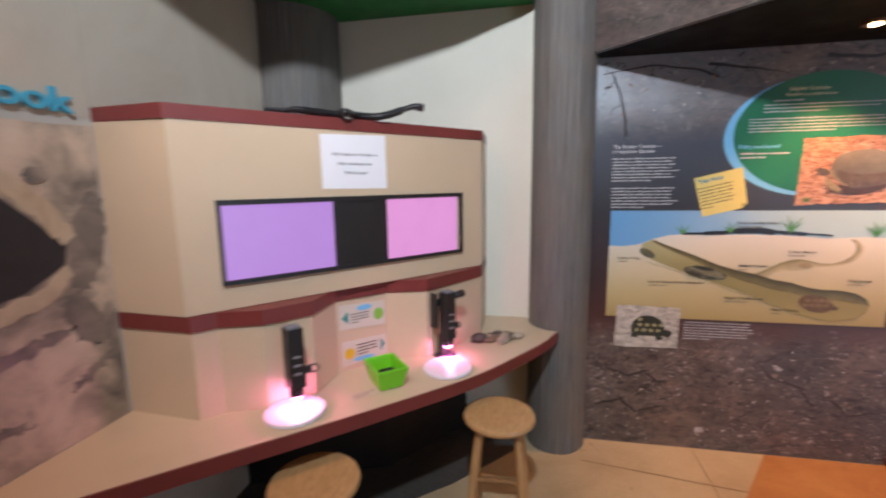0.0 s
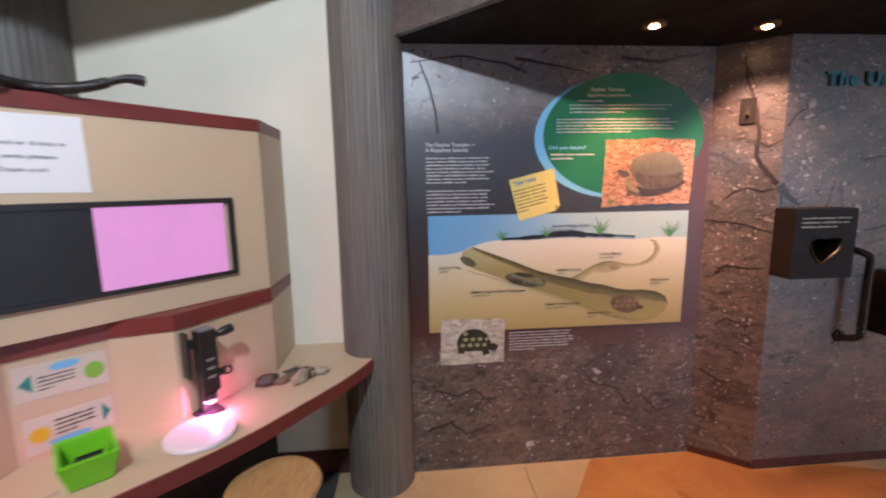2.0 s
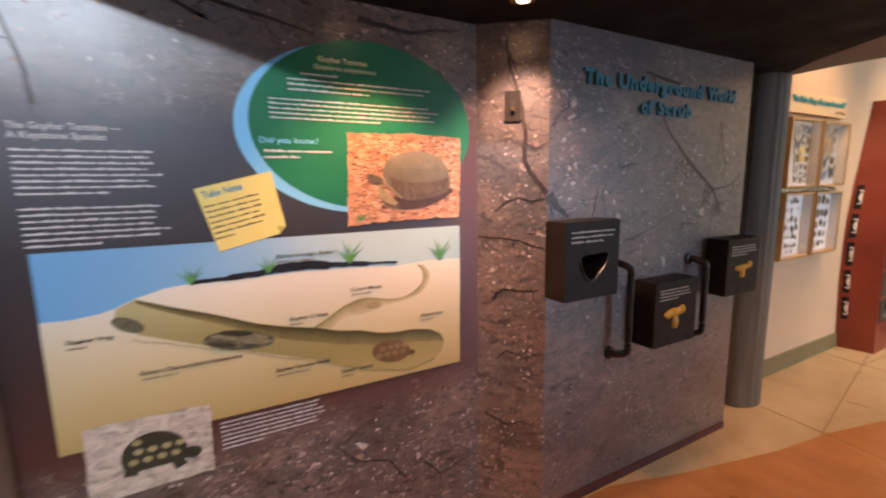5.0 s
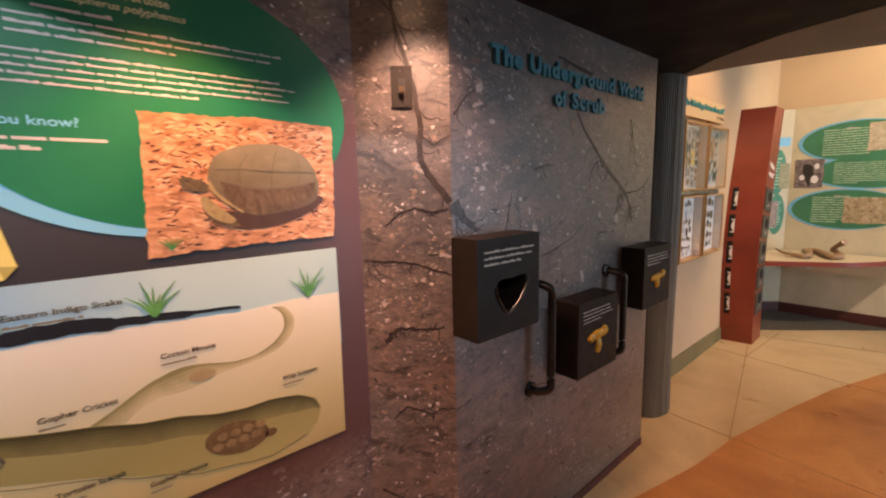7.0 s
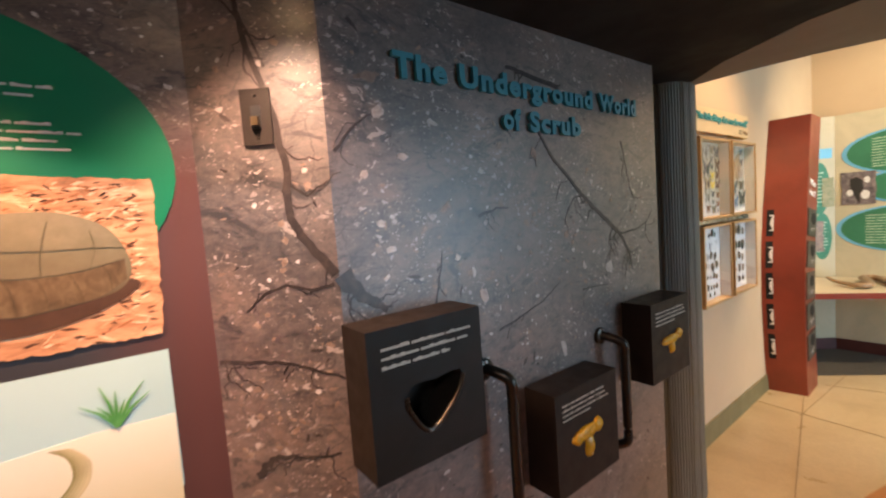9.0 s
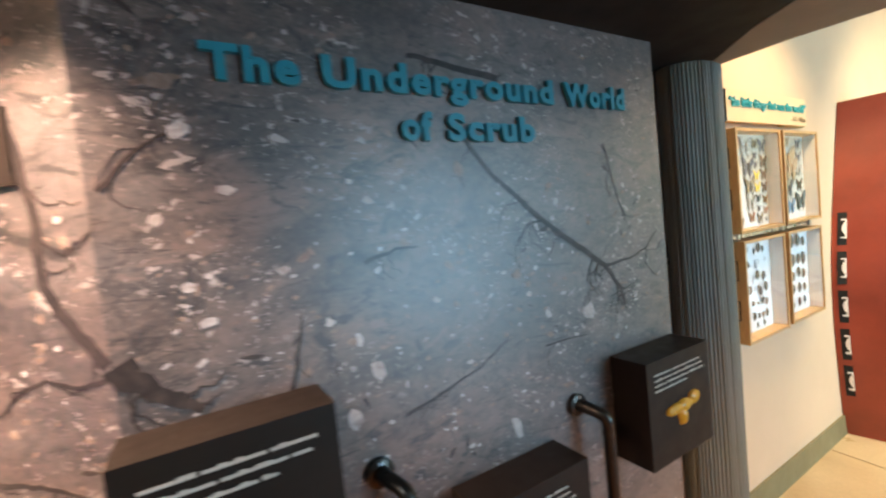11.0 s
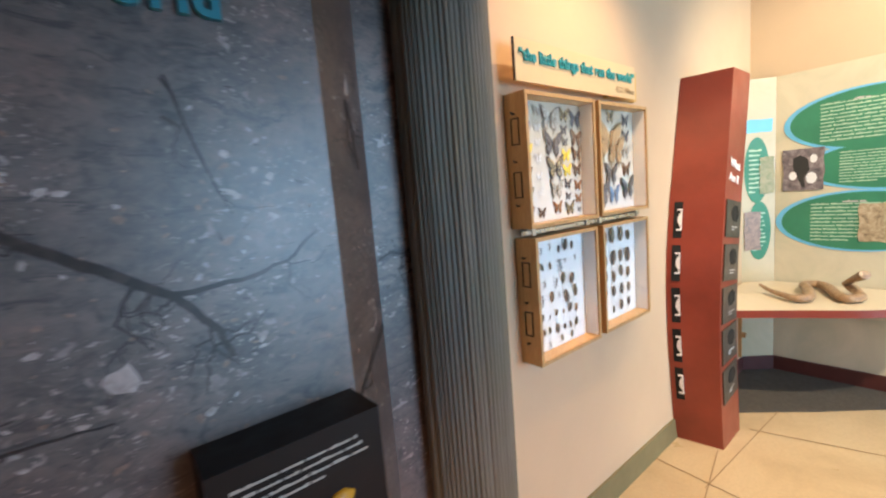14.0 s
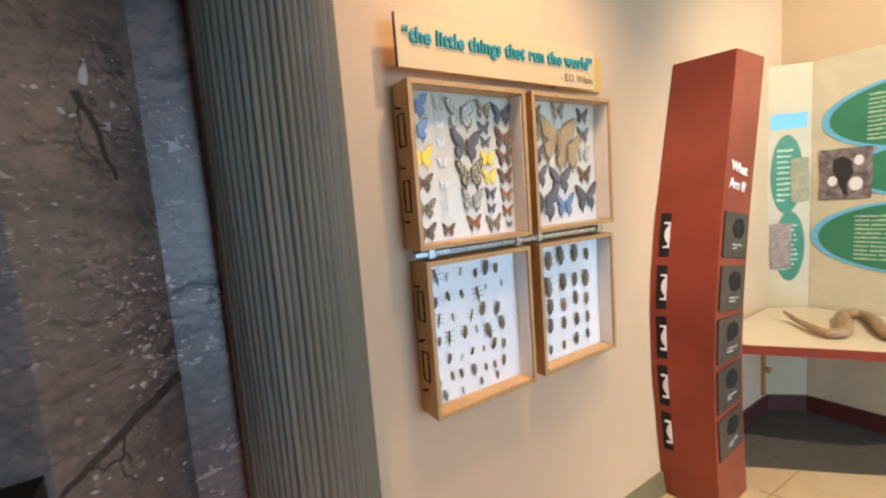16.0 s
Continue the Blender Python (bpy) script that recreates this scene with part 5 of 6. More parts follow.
TORT = printed_fade("tortoise_ink", 2, [(1.36, (0.055, 0.040, 0.024)), (1.43, (0.125, 0.100, 0.062)), (1.50, (0.165, 0.148, 0.098)), (1.57, (0.235, 0.212, 0.150))], 0.38, 0.8)
TORT_BAND = photo_print("tortoise_band", [(0.050, 0.032, 0.018), (0.115, 0.078, 0.044), (0.18, 0.13, 0.075)], 34.0, (1.6, 1, 1))
TORT_PALE = photo_print("tortoise_pale", [(0.17, 0.125, 0.055), (0.30, 0.235, 0.115), (0.38, 0.31, 0.17)], 40.0)
sheet("shell_shade", curve2([(1.556, 1.400), (1.600, 1.366), (1.660, 1.352), (1.740, 1.362), (1.815, 1.390), (1.852, 1.420), (1.820, 1.432), (1.700, 1.400), (1.620, 1.400), (1.556, 1.400)]), painted("shade_ink", (0.065, 0.032, 0.02), 0.4, 0.3, 20.0), 0.0052)
dome = curve2([(1.563, 1.472), (1.572, 1.511), (1.592, 1.538), (1.636, 1.557), (1.693, 1.566), (1.755, 1.561), (1.809, 1.534), (1.836, 1.488), (1.841, 1.445), (1.824, 1.416), (1.788, 1.401), (1.730, 1.391), (1.676, 1.385), (1.635, 1.397), (1.599, 1.427), (1.575, 1.450), (1.563, 1.472)])
sheet("shell_shape", dome[:-1], TORT, 0.0056, "printed olive domed shape")
brim, hem = curve2([(1.590, 1.474), (1.619, 1.464), (1.666, 1.452), (1.717, 1.450), (1.773, 1.455), (1.832, 1.470)]), curve2([(1.604, 1.424), (1.640, 1.396), (1.676, 1.387), (1.730, 1.393), (1.788, 1.403), (1.833, 1.432)])
sheet("shell_band", brim + hem[::-1], TORT_BAND, 0.0061, "printed brown band of scutes")
LINE_INK = painted("shell_line_ink", (0.060, 0.042, 0.022), 0.4, 0.2)
for k in range(2, len(brim), 4):
    (ax, az), (bx, bz) = brim[k], hem[min(k, len(hem) - 1)]
    sheet("shell_line", ribbon([(ax, az), ((ax + bx) / 2 + 0.003, (az + bz) / 2), (bx, bz)], [0.0016, 0.0020, 0.0014]), LINE_INK, 0.0066)
SEAM_INK = painted("shell_seam_ink", (0.105, 0.088, 0.052), 0.4, 0.2)
for pts in ([(1.590, 1.476), (1.620, 1.466), (1.666, 1.454), (1.717, 1.452), (1.773, 1.457), (1.832, 1.472)], [(1.640, 1.460), (1.636, 1.500), (1.660, 1.540)], [(1.712, 1.451), (1.716, 1.495), (1.730, 1.548)], [(1.780, 1.456), (1.790, 1.495), (1.786, 1.530)], [(1.572, 1.500), (1.636, 1.502), (1.716, 1.497), (1.790, 1.496), (1.834, 1.492)]):
    sheet("shell_line", ribbon(curve2(pts), [0.0011]), SEAM_INK, 0.0068)
sheet("shell_rim", ribbon(curve2([(1.566, 1.474), (1.577, 1.449), (1.600, 1.425), (1.638, 1.395)]), [0.008] * 12 + [0.005] * 4), TORT_PALE, 0.0070, "pale printed front edge of the shell")
sheet("leg_shape", curve2([(1.545, 1.434), (1.559, 1.438), (1.579, 1.415), (1.603, 1.395), (1.619, 1.378), (1.605, 1.370), (1.572, 1.384), (1.551, 1.407), (1.545, 1.434)])[:-1], TORT_PALE, 0.0072)
sheet("leg_shape", ribbon(curve2([(1.559, 1.396), (1.586, 1.374), (1.626, 1.364)]), [0.008, 0.012, 0.011, 0.010, 0.008]), TORT_BAND, 0.0071)
sheet("head_shape", curve2([(1.507, 1.479), (1.516, 1.484), (1.534, 1.480), (1.552, 1.475), (1.566, 1.462), (1.556, 1.449), (1.529, 1.452), (1.509, 1.463), (1.507, 1.479)])[:-1], photo_print("tort_skin", [(0.06, 0.042, 0.025), (0.16, 0.12, 0.07)], 40.0), 0.0074)
sheet("eye_shape", oval(1.521, 1.474, 0.0032, 0.0030, 10), DARK_INK, 0.0083)
for k in range(5):
    a = radians(55 + k * 18)
    sheet("grass_blade", ribbon([(1.478, 1.318), (1.478 + 0.022 * math.cos(a), 1.318 + 0.020 * math.sin(a)), (1.478 + 0.045 * math.cos(a), 1.318 + 0.030 * math.sin(a))], [0.003, 0.0025, 0.0006]), MATS["grass_ink"], 0.0058 + k * 0.0001)
note = [(0.974, 1.441), (1.191, 1.494), (1.225, 1.315), (1.205, 1.292), (1.026, 1.247)]
sheet("yellow_note", note, painted("note_yellow", (0.72, 0.62, 0.20), 0.5, 0.08), 0.0035, "printed yellow note with a curled corner")
sheet("note_curl", [(1.225, 1.315), (1.205, 1.292), (1.198, 1.318)], painted("note_curl_ink", (0.42, 0.36, 0.10), 0.5), 0.0045)
nm = am @ Matrix.Translation((0.995, 1.262, 0.0045)) @ Matrix.Rotation(math.atan2(0.053, 0.217), 4, "Z")
lettering("caption", "Take Note", nm @ Matrix.Translation((0.035, 0.145, 0)), 0.115, 0.022, painted("note_blue", (0.05, 0.25, 0.40), 0.5), panel, 0.0006, 0.02)
text_lines(nm, 0.03, 0.19, 0.130, 0.012, 7, painted("note_ink", (0.16, 0.14, 0.06), 0.5), panel, 31, 0.32, lift=0.0)
# writing
lettering("caption", "The Gopher Tortoise —", am @ Matrix.Translation((0.58, 1.600, 0.002)), 0.235, 0.018, WHITE_INK, panel, 0.0006, 0.02)
lettering("caption", "A Keystone Species", am @ Matrix.Translation((0.58, 1.576, 0.002)), 0.20, 0.018, WHITE_INK, panel, 0.0006, 0.02)
text_lines(am, 0.581, 0.905, 1.556, 1.428, 8, WHITE_INK, panel, 11, 0.36)
text_lines(am, 0.581, 0.915, 1.405, 1.290, 7, WHITE_INK, panel, 12, 0.36)
lettering("caption", "Gopher Tortoise", am @ Matrix.Translation((1.36, 1.846, 0.0035)), 0.165, 0.018, painted("cream_ink", (0.70, 0.66, 0.40), 0.5), panel, 0.0006, 0.02)
lettering("caption", "Gopherus polyphemus", am @ Matrix.Translation((1.345, 1.822, 0.0035)), 0.21, 0.015, MATS["cream_ink"], panel, 0.0006, 0.015, "", 0.25)
text_lines(am, 1.30, 1.60, 1.812, 1.795, 1, WHITE_INK, panel, 13, 0.42, lift=0.0035)
text_lines(am, 1.26, 1.77, 1.793, 1.745, 3, WHITE_INK, panel, 14, 0.34, lift=0.0035)
text_lines(am, 1.20, 1.80, 1.728, 1.655, 5, WHITE_INK, panel, 15, 0.34, 0.08, lift=0.0035)
lettering("caption", "Did you know?", am @ Matrix.Translation((1.165, 1.582, 0.0035)), 0.18, 0.019, BLUE_INK, panel, 0.0006, 0.01)
text_lines(am, 1.175, 1.40, 1.568, 1.53, 2, WHITE_INK, panel, 16, 0.4, lift=0.0035)
for words, x, z, w in (("Eastern Indigo Snake", 1.19, 1.212, 0.185), ("Cotton Mouse", 1.43, 1.068, 0.115), ("Gopher Cricket", 1.215, 0.993, 0.13), ("Whip Scorpion", 1.70, 0.928, 0.10), ("Gopher Frog", 0.632, 1.022, 0.105), ("Eastern Diamondback Rattlesnake", 0.79, 0.897, 0.27), ("Gopher Tortoise Scarab", 1.16, 0.822, 0.18), ("Gopher Tortoise", 1.38, 0.768, 0.12)):
    lettering("caption", words, am @ Matrix.Translation((x, z, 0.0055)), w, 0.013, DARK_INK, panel, 0.0005, 0.012)
    text_lines(am, x, x + w * 0.95, z - 0.004, z - 0.02, 1, painted("label_ink", (0.20, 0.17, 0.12), 0.5), panel, int(x * 100), 0.3, 0.05, lift=0.0055)
small = ragged([(0.633, 0.532), (0.954, 0.538), (0.956, 0.762), (0.64, 0.768)], 0.003, 0.03, 8)
sheet("small_photo", small, photo_print("pale_litter", [(0.12, 0.10, 0.09), (0.40, 0.35, 0.29), (0.58, 0.52, 0.44), (0.68, 0.62, 0.54)], 22.0, (1, 1, 2.0)), 0.0055, "printed photograph of pale ground")
sheet("dark_shell_shape", [(x, max(z, 0.60)) for x, z in oval(0.80, 0.64, 0.085, 0.075, 32, -0.1)], photo_print("dark_shell", [(0.018, 0.02, 0.014), (0.05, 0.052, 0.035)], 30.0), 0.0065, "printed dark shell shape")
for k in range(9):
    sheet("shell_plate", oval(0.745 + (k % 4) * 0.036 + (0.014 if k > 3 else 0), 0.632 + (k // 4) * 0.030, 0.013, 0.010, 7), photo_print("plate_yellow", [(0.24, 0.22, 0.10), (0.40, 0.37, 0.20)], 30.0), 0.0075)
sheet("leg_shape", ribbon([(0.74, 0.625), (0.735, 0.59)], [0.03, 0.035]), MATS["dark_shell"], 0.0066), sheet("leg_shape", ribbon([(0.85, 0.615), (0.865, 0.58)], [0.03, 0.035]), MATS["dark_shell"], 0.0067)
sheet("head_shape", oval(0.895, 0.618, 0.028, 0.02, 14), MATS["dark_shell"], 0.0068)
text_lines(am, 0.98, 1.335, 0.695, 0.59, 7, WHITE_INK, panel, 17, 0.34, 0.2)

# ---- the underground wall ----
letters = thing("wall_letters", (2.9, WALL_B, 1.74), "turquoise raised letters on the printed soil wall", "sign")
for words, x0, x1, z in (("The", 2.361, 2.517, 1.836), ("Underground", 2.558, 3.142, 1.836), ("World", 3.183, 3.424, 1.836), ("of", 2.707, 2.780, 1.741), ("Scrub", 2.818, 3.068, 1.741)):
    lettering("word", words, bm_ @ Matrix.Translation((x0, z, 0.0015)), x1 - x0, 0.060, TEAL, letters, 0.012, 0.042, single=True, spread=1.14)

AMBER = painted("amber_resin", (0.62, 0.31, 0.02), 0.25, 0.25, 12.0, 0.1)
HOLLOW = painted("hollow_black", (0.004, 0.004, 0.004), 0.8, 0.2)


def touch_box(x0, x1, z0, z1, lobes, label, seed):
    """A wall box: hollow behind a rounded three-cornered opening, or with a resin cast set in its front."""
    b = thing("touch_box", ((x0 + x1) / 2, WALL_B, z0), label, "exhibit box", "touch boxes on the wall")
    w, d = x1 - x0, 0.111
    front = wall_frame((x0, WALL_B - d), (x1, WALL_B - d))
    if lobes:
        part("body", block(x0, x1, WALL_B - d, WALL_B, z0, z1, 0.004), BOX_PAINT, b)
        casts = []
        for lx, lz, rx, rz in lobes:
            bm = bmesh.new()
            bmesh.ops.create_icosphere(bm, subdivisions=3, radius=1)
            for v in bm.verts:
                v.co *= 1 + 0.22 * noise.noise(v.co * 1.6 + Vector((seed + lx * 20, lz * 20, 0)))
                v.co = Vector((v.co.x * rx + lx, v.co.y * 0.013 + WALL_B - d, v.co.z * rz + lz))
            casts.append(bm)
        smooth(part("amber_cast", joined(*casts), AMBER, b, "glossy amber resin cast"))
    else:
        hole = [(2.268, 1.136), (2.276, 1.153), (2.300, 1.161), (2.345, 1.156), (2.385, 1.162), (2.412, 1.160), (2.420, 1.148), (2.413, 1.126), (2.394, 1.098), (2.362, 1.069), (2.338, 1.052), (2.318, 1.050), (2.300, 1.064), (2.281, 1.092), (2.269, 1.116)]
        shell = bmesh.new()
        rim = [shell.verts.new(front @ Vector((px - x0, pz, 0))) for px, pz in hole]
        deep = [shell.verts.new(front @ Vector((px - x0, pz, -0.085))) for px, pz in hole]
        outer = [shell.verts.new(front @ Vector((px, pz, 0))) for px, pz in rect(0, z0, w, z1)]
        back = [shell.verts.new(front @ Vector((px, pz, -d))) for px, pz in rect(0, z0, w, z1)]
        edges = [shell.edges.new((loop[k], loop[(k + 1) % len(loop)])) for loop in (rim, outer) for k in range(len(loop))]
        bmesh.ops.triangle_fill(shell, edges=edges, use_beauty=True)
        for loop, far in ((outer, back), (rim, deep)):
            for k in range(len(loop)):
                shell.faces.new((loop[k], loop[(k + 1) % len(loop)], far[(k + 1) % len(loop)], far[k]))
        shell.faces.new(deep), shell.faces.new(back)
        bmesh.ops.recalc_face_normals(shell, faces=shell.faces)
        part("body", shell, BOX_PAINT, b, "dark bronze metal housing with a three-cornered hole")
        lip = [front @ Vector((px - x0, pz, 0.001)) for px, pz in hole[6:] + hole[:1]]
        smooth(part("opening_lip", tube(curve_points(lip, 3), [0.0055] * (3 * (len(lip) - 1) + 1), 8), PIPE, b, "worn metal lip of the opening"))
    text_lines(front, 0.03, w - 0.02, z1 - 0.030, z1 - 0.088, 4 if lobes else 3, painted("box_ink", (0.50, 0.46, 0.40), 0.5), b, seed, 0.34, 0.2, lift=0.001)
    return b


touch_box(2.186, 2.483, 0.978, 1.292, (), "dark bronze wall box with a dark three-cornered opening", 51)
touch_box(2.738, 3.045, 0.678, 0.985, ((2.875, 0.836, 0.066, 0.022), (2.835, 0.832, 0.028, 0.020), (2.930, 0.842, 0.026, 0.022), (2.888, 0.790, 0.023, 0.034)), "dark bronze wall box with an amber resin cast", 52)
touch_box(3.285, 3.578, 0.850, 1.142, ((3.395, 0.990, 0.042, 0.015), (3.440, 0.990, 0.036, 0.018), (3.485, 1.000, 0.026, 0.020), (3.428, 0.962, 0.020, 0.026)), "dark bronze wall box with a branching amber cast", 53)
for px, z0, z1, flip in ((2.60, 0.66, 1.085, 1), (3.155, 0.66, 1.05, 1)):
    pipe = thing("speaking_tube", (px, WALL_B, z0), "dark metal pipe handle bolted to the soil wall", "pipe", "pipes on the wall")
    y = WALL_B - 0.075
    pts = curve_points([(px - 0.02, WALL_B, z1), (px - 0.015, WALL_B - 0.035, z1), (px + 0.005, y, z1 - 0.02), (px + 0.012, y, z1 - 0.07), (px + 0.012, y, (z0 + z1) / 2), (px + 0.012, y, z0 + 0.07), (px + 0.005, y, z0 + 0.02), (px - 0.015, WALL_B - 0.035, z0), (px - 0.02, WALL_B, z0)], 6)
    smooth(part("tube", tube(pts, [0.016] * len(pts), 14), PIPE, pipe))
    for z in (z0, z1):
        smooth(part("flange", tube([(px - 0.02, WALL_B, z), (px - 0.02, WALL_B - 0.010, z), (px - 0.02, WALL_B - 0.014, z)], [0.030, 0.030, 0.024], 20), PIPE, pipe, "round wall flange"))
        part("bolt", tube([(px - 0.02, WALL_B - 0.012, z + 0.022), (px - 0.02, WALL_B - 0.018, z + 0.022)], [0.004, 0.004], 6), CHROME, pipe)

switch = thing("light_switch", (2.08, 2.345, 1.68), "dark brown wall switch plate with a brass toggle", "switch")
plate = part("plate", slab(rect(0.110, 1.682, 0.172, 1.797), 0.006, cham, 0.002), painted("brown_plate", (0.018, 0.012, 0.009), 0.55, 0.1, 6.0, 0.03, 0.0, 0.3), switch)
part("slot", slab(rect(0.131, 1.716, 0.151, 1.762), 0.002, cham @ Matrix.Translation((0, 0, 0.0055))), BLACK_PLASTIC, plate, "dark slot round the toggle")
part("toggle", slab(rect(0.134, 1.720, 0.148, 1.738), 0.012, cham @ Matrix.Translation((0, 0, 0.0065)), 0.002), painted("worn_brass", (0.11, 0.075, 0.04), 0.4, 0.2, 8.0, 0.03, 0.6), plate, "worn brass toggle")
for z in (1.696, 1.783):
    part("screw", slab(oval(0.141, z, 0.0035, 0.0035, 10), 0.001, cham @ Matrix.Translation((0, 0, 0.006))), PIPE, plate)

# first two fixtures are real; the third is added for the extra beam
for x, y in ((1.5, 2.16), (1.975, 2.15), (3.2, 0.9)):
    dl = thing("downlight", (x, y, LOW - 0.01), "recessed warm halogen downlight in the black ceiling", "lamp", "downlights")
    ring = lathe([(0.024, 0.0), (0.044, 0.0), (0.044, 0.012), (0.024, 0.012)], (x, y, LOW - 0.012), 28)
    part("trim_ring", ring, painted("bronze_trim", (0.30, 0.16, 0.08), 0.35, 0.1, 6.0, 0.03, 0.6), dl)
    part("bulb", lathe([(0.018, 0.0), (0.020, 0.004), (0.014, 0.008)], (x, y, LOW - 0.016), 20), BULB, dl, "glowing halogen bulb")

# ---- the bright room ----
GOLD = painted("yellow_sheet", (0.62, 0.42, 0.12), 0.5, 0.06)
cm = wall_frame((0, WALL_C), (1, WALL_C))
sign = thing("quotation_sign", (4.78, WALL_C, 1.88), "cream sign board with turquoise words on the wall", "sign")
part("backing_board", slab(rect(5.0, 1.886, 5.25, 2.014), 0.026, cm, 0.002), GOLD, sign, "orange yellow backing board")
part("spacer_board", slab(rect(4.62, 1.900, 4.998, 2.000), 0.0575, cm, 0.002), CREAM_WALL, sign, "cream block behind the sign")
part("board", slab(rect(4.345, 1.878, 5.153, 2.016), 0.010, cm @ Matrix.Translation((0, 0, 0.058)), 0.002), painted("sign_cream", (0.66, 0.52, 0.30), 0.5, 0.05), sign)
part("edge_strip", slab(rect(4.3415, 1.878, 4.3448, 2.016), 0.009, cm @ Matrix.Translation((0, 0, 0.0585))), DARK_WOOD, sign, "dark brown edge of the sign")
lettering("caption", "“the little things that run the world”", cm @ Matrix.Translation((4.362, 1.946, 0.0685)), 0.775, 0.041, painted("sign_teal", (0.03, 0.30, 0.36), 0.5), sign, 0.006, 0.028, single=True, spread=1.08)
lettering("caption", "- E.O. Wilson", cm @ Matrix.Translation((4.975, 1.897, 0.0685)), 0.165, 0.026, painted("sign_brown", (0.16, 0.10, 0.05), 0.5), sign, 0.001)

# foam tone runs from off-white below to a darker tan at the top
TAN_BACK = printed_fade("tan_foam_back", 2, [(1.38, (0.62, 0.60, 0.56)), (1.6, (0.52, 0.48, 0.40)), (1.85, (0.40, 0.36, 0.27))], 0.8)
WHITE_BACK = painted("white_foam_back", (0.66, 0.645, 0.62), 0.8, 0.06, 5.0, 0.05)


def wing_mesh(kind, tone, edge, veins=0.008):
    """A spread butterfly about one unit wide, or a beetle, lying in the plane of the case."""
    bm = bmesh.new()

    def poly(pts, z, slot):
        f = bm.faces.new([bm.verts.new((x, y, z)) for x, y in pts])
        f.material_index = slot

    if kind == "butterfly":
        for s in (-1, 1):
            fore = [(0.03, 0.09), (0.12, 0.24), (0.28, 0.39), (0.44, 0.46), (0.50, 0.43), (0.47, 0.30), (0.43, 0.18), (0.38, 0.08), (0.30, 0.02), (0.16, -0.03), (0.04, -0.02)]
            hind = [(0.04, 0.0), (0.18, 0.01), (0.31, 0.0), (0.37, -0.08), (0.36, -0.20), (0.31, -0.29), (0.25, -0.33), (0.22, -0.42), (0.18, -0.43), (0.17, -0.33), (0.11, -0.24), (0.05, -0.13)]
            poly([(s * x, y) for x, y in fore], 0.02, 1), poly([(s * (x * 0.83 + 0.012), y * 0.80 + 0.022) for x, y in fore], 0.05, 0)
            poly([(s * x, y) for x, y in hind], 0.0, 1), poly([(s * (x * 0.80 + 0.014), y * 0.78) for x, y in hind if y > -0.4], 0.03, 0)
            # dark veins, broader on the striped kinds
            for (ax, ay), (bx_, by), half in (((0.07, 0.08), (0.40, 0.34), 0.5), ((0.08, 0.05), (0.40, 0.22), 0.5), ((0.09, 0.02), (0.34, 0.09), 0.5), ((0.22, 0.30), (0.26, 0.03), 0.9), ((0.32, 0.36), (0.36, 0.13), 0.9), ((0.06, -0.03), (0.28, -0.24), 0.5), ((0.06, -0.02), (0.32, -0.10), 0.5), ((0.16, -0.01), (0.20, -0.24), 0.9)):
                w = half * veins
                nx, ny = ay - by, bx_ - ax
                d = math.hypot(nx, ny)
                nx, ny = nx / d * w, ny / d * w
                poly([(s * (ax + nx), ay + ny), (s * (ax - nx), ay - ny), (s * (bx_ - nx * 0.5), by - ny * 0.5), (s * (bx_ + nx * 0.5), by + ny * 0.5)], 0.058, 1)
    body = [(0, 0.22, 0.06), (0, 0.12, 0.06), (0, -0.05, 0.06), (0, -0.26, 0.05)]
    wide = [0.02, 0.045, 0.04, 0.015] if kind == "butterfly" else ([0.07, 0.13, 0.16, 0.06] if kind == "beetle" else [0.03, 0.05, 0.05, 0.02])
    if kind != "butterfly":
        body = [(0, 0.34, 0.08), (0, 0.18, 0.10), (0, -0.10, 0.10), (0, -0.40, 0.07)]
        for s in (-1, 1):
            for y, a in ((0.22, 0.6), (0.05, 0.0), (-0.12, -0.6)):
                poly([(0, y + 0.012), (s * 0.26, y + 0.14 * a + 0.012), (s * 0.36, y + 0.34 * a), (s * 0.26, y + 0.14 * a - 0.012), (0, y - 0.012)], 0.05, 1)
    rings = []
    for (x, y, z), w in zip(body, wide):
        rings.append([bm.verts.new((x + w * math.cos(a), y, z + w * 0.6 * math.sin(a))) for a in (math.pi / 3 * k for k in range(6))])
    for a, b in zip(rings, rings[1:]):
        for k in range(6):
            f = bm.faces.new((a[k], a[(k + 1) % 6], b[(k + 1) % 6], b[k]))
            f.material_index = 1 if kind == "butterfly" else 0
    bm.faces.new(rings[0][::-1]), bm.faces.new(rings[-1])
    me = bpy.data.meshes.new(kind)
    bm.to_mesh(me)
    bm.free()
    me.materials.append(tone), me.materials.append(edge)
    return me


def ink(name, c):
    return painted("wing_" + name, c, 0.6, 0.35, 90.0, 0.05)


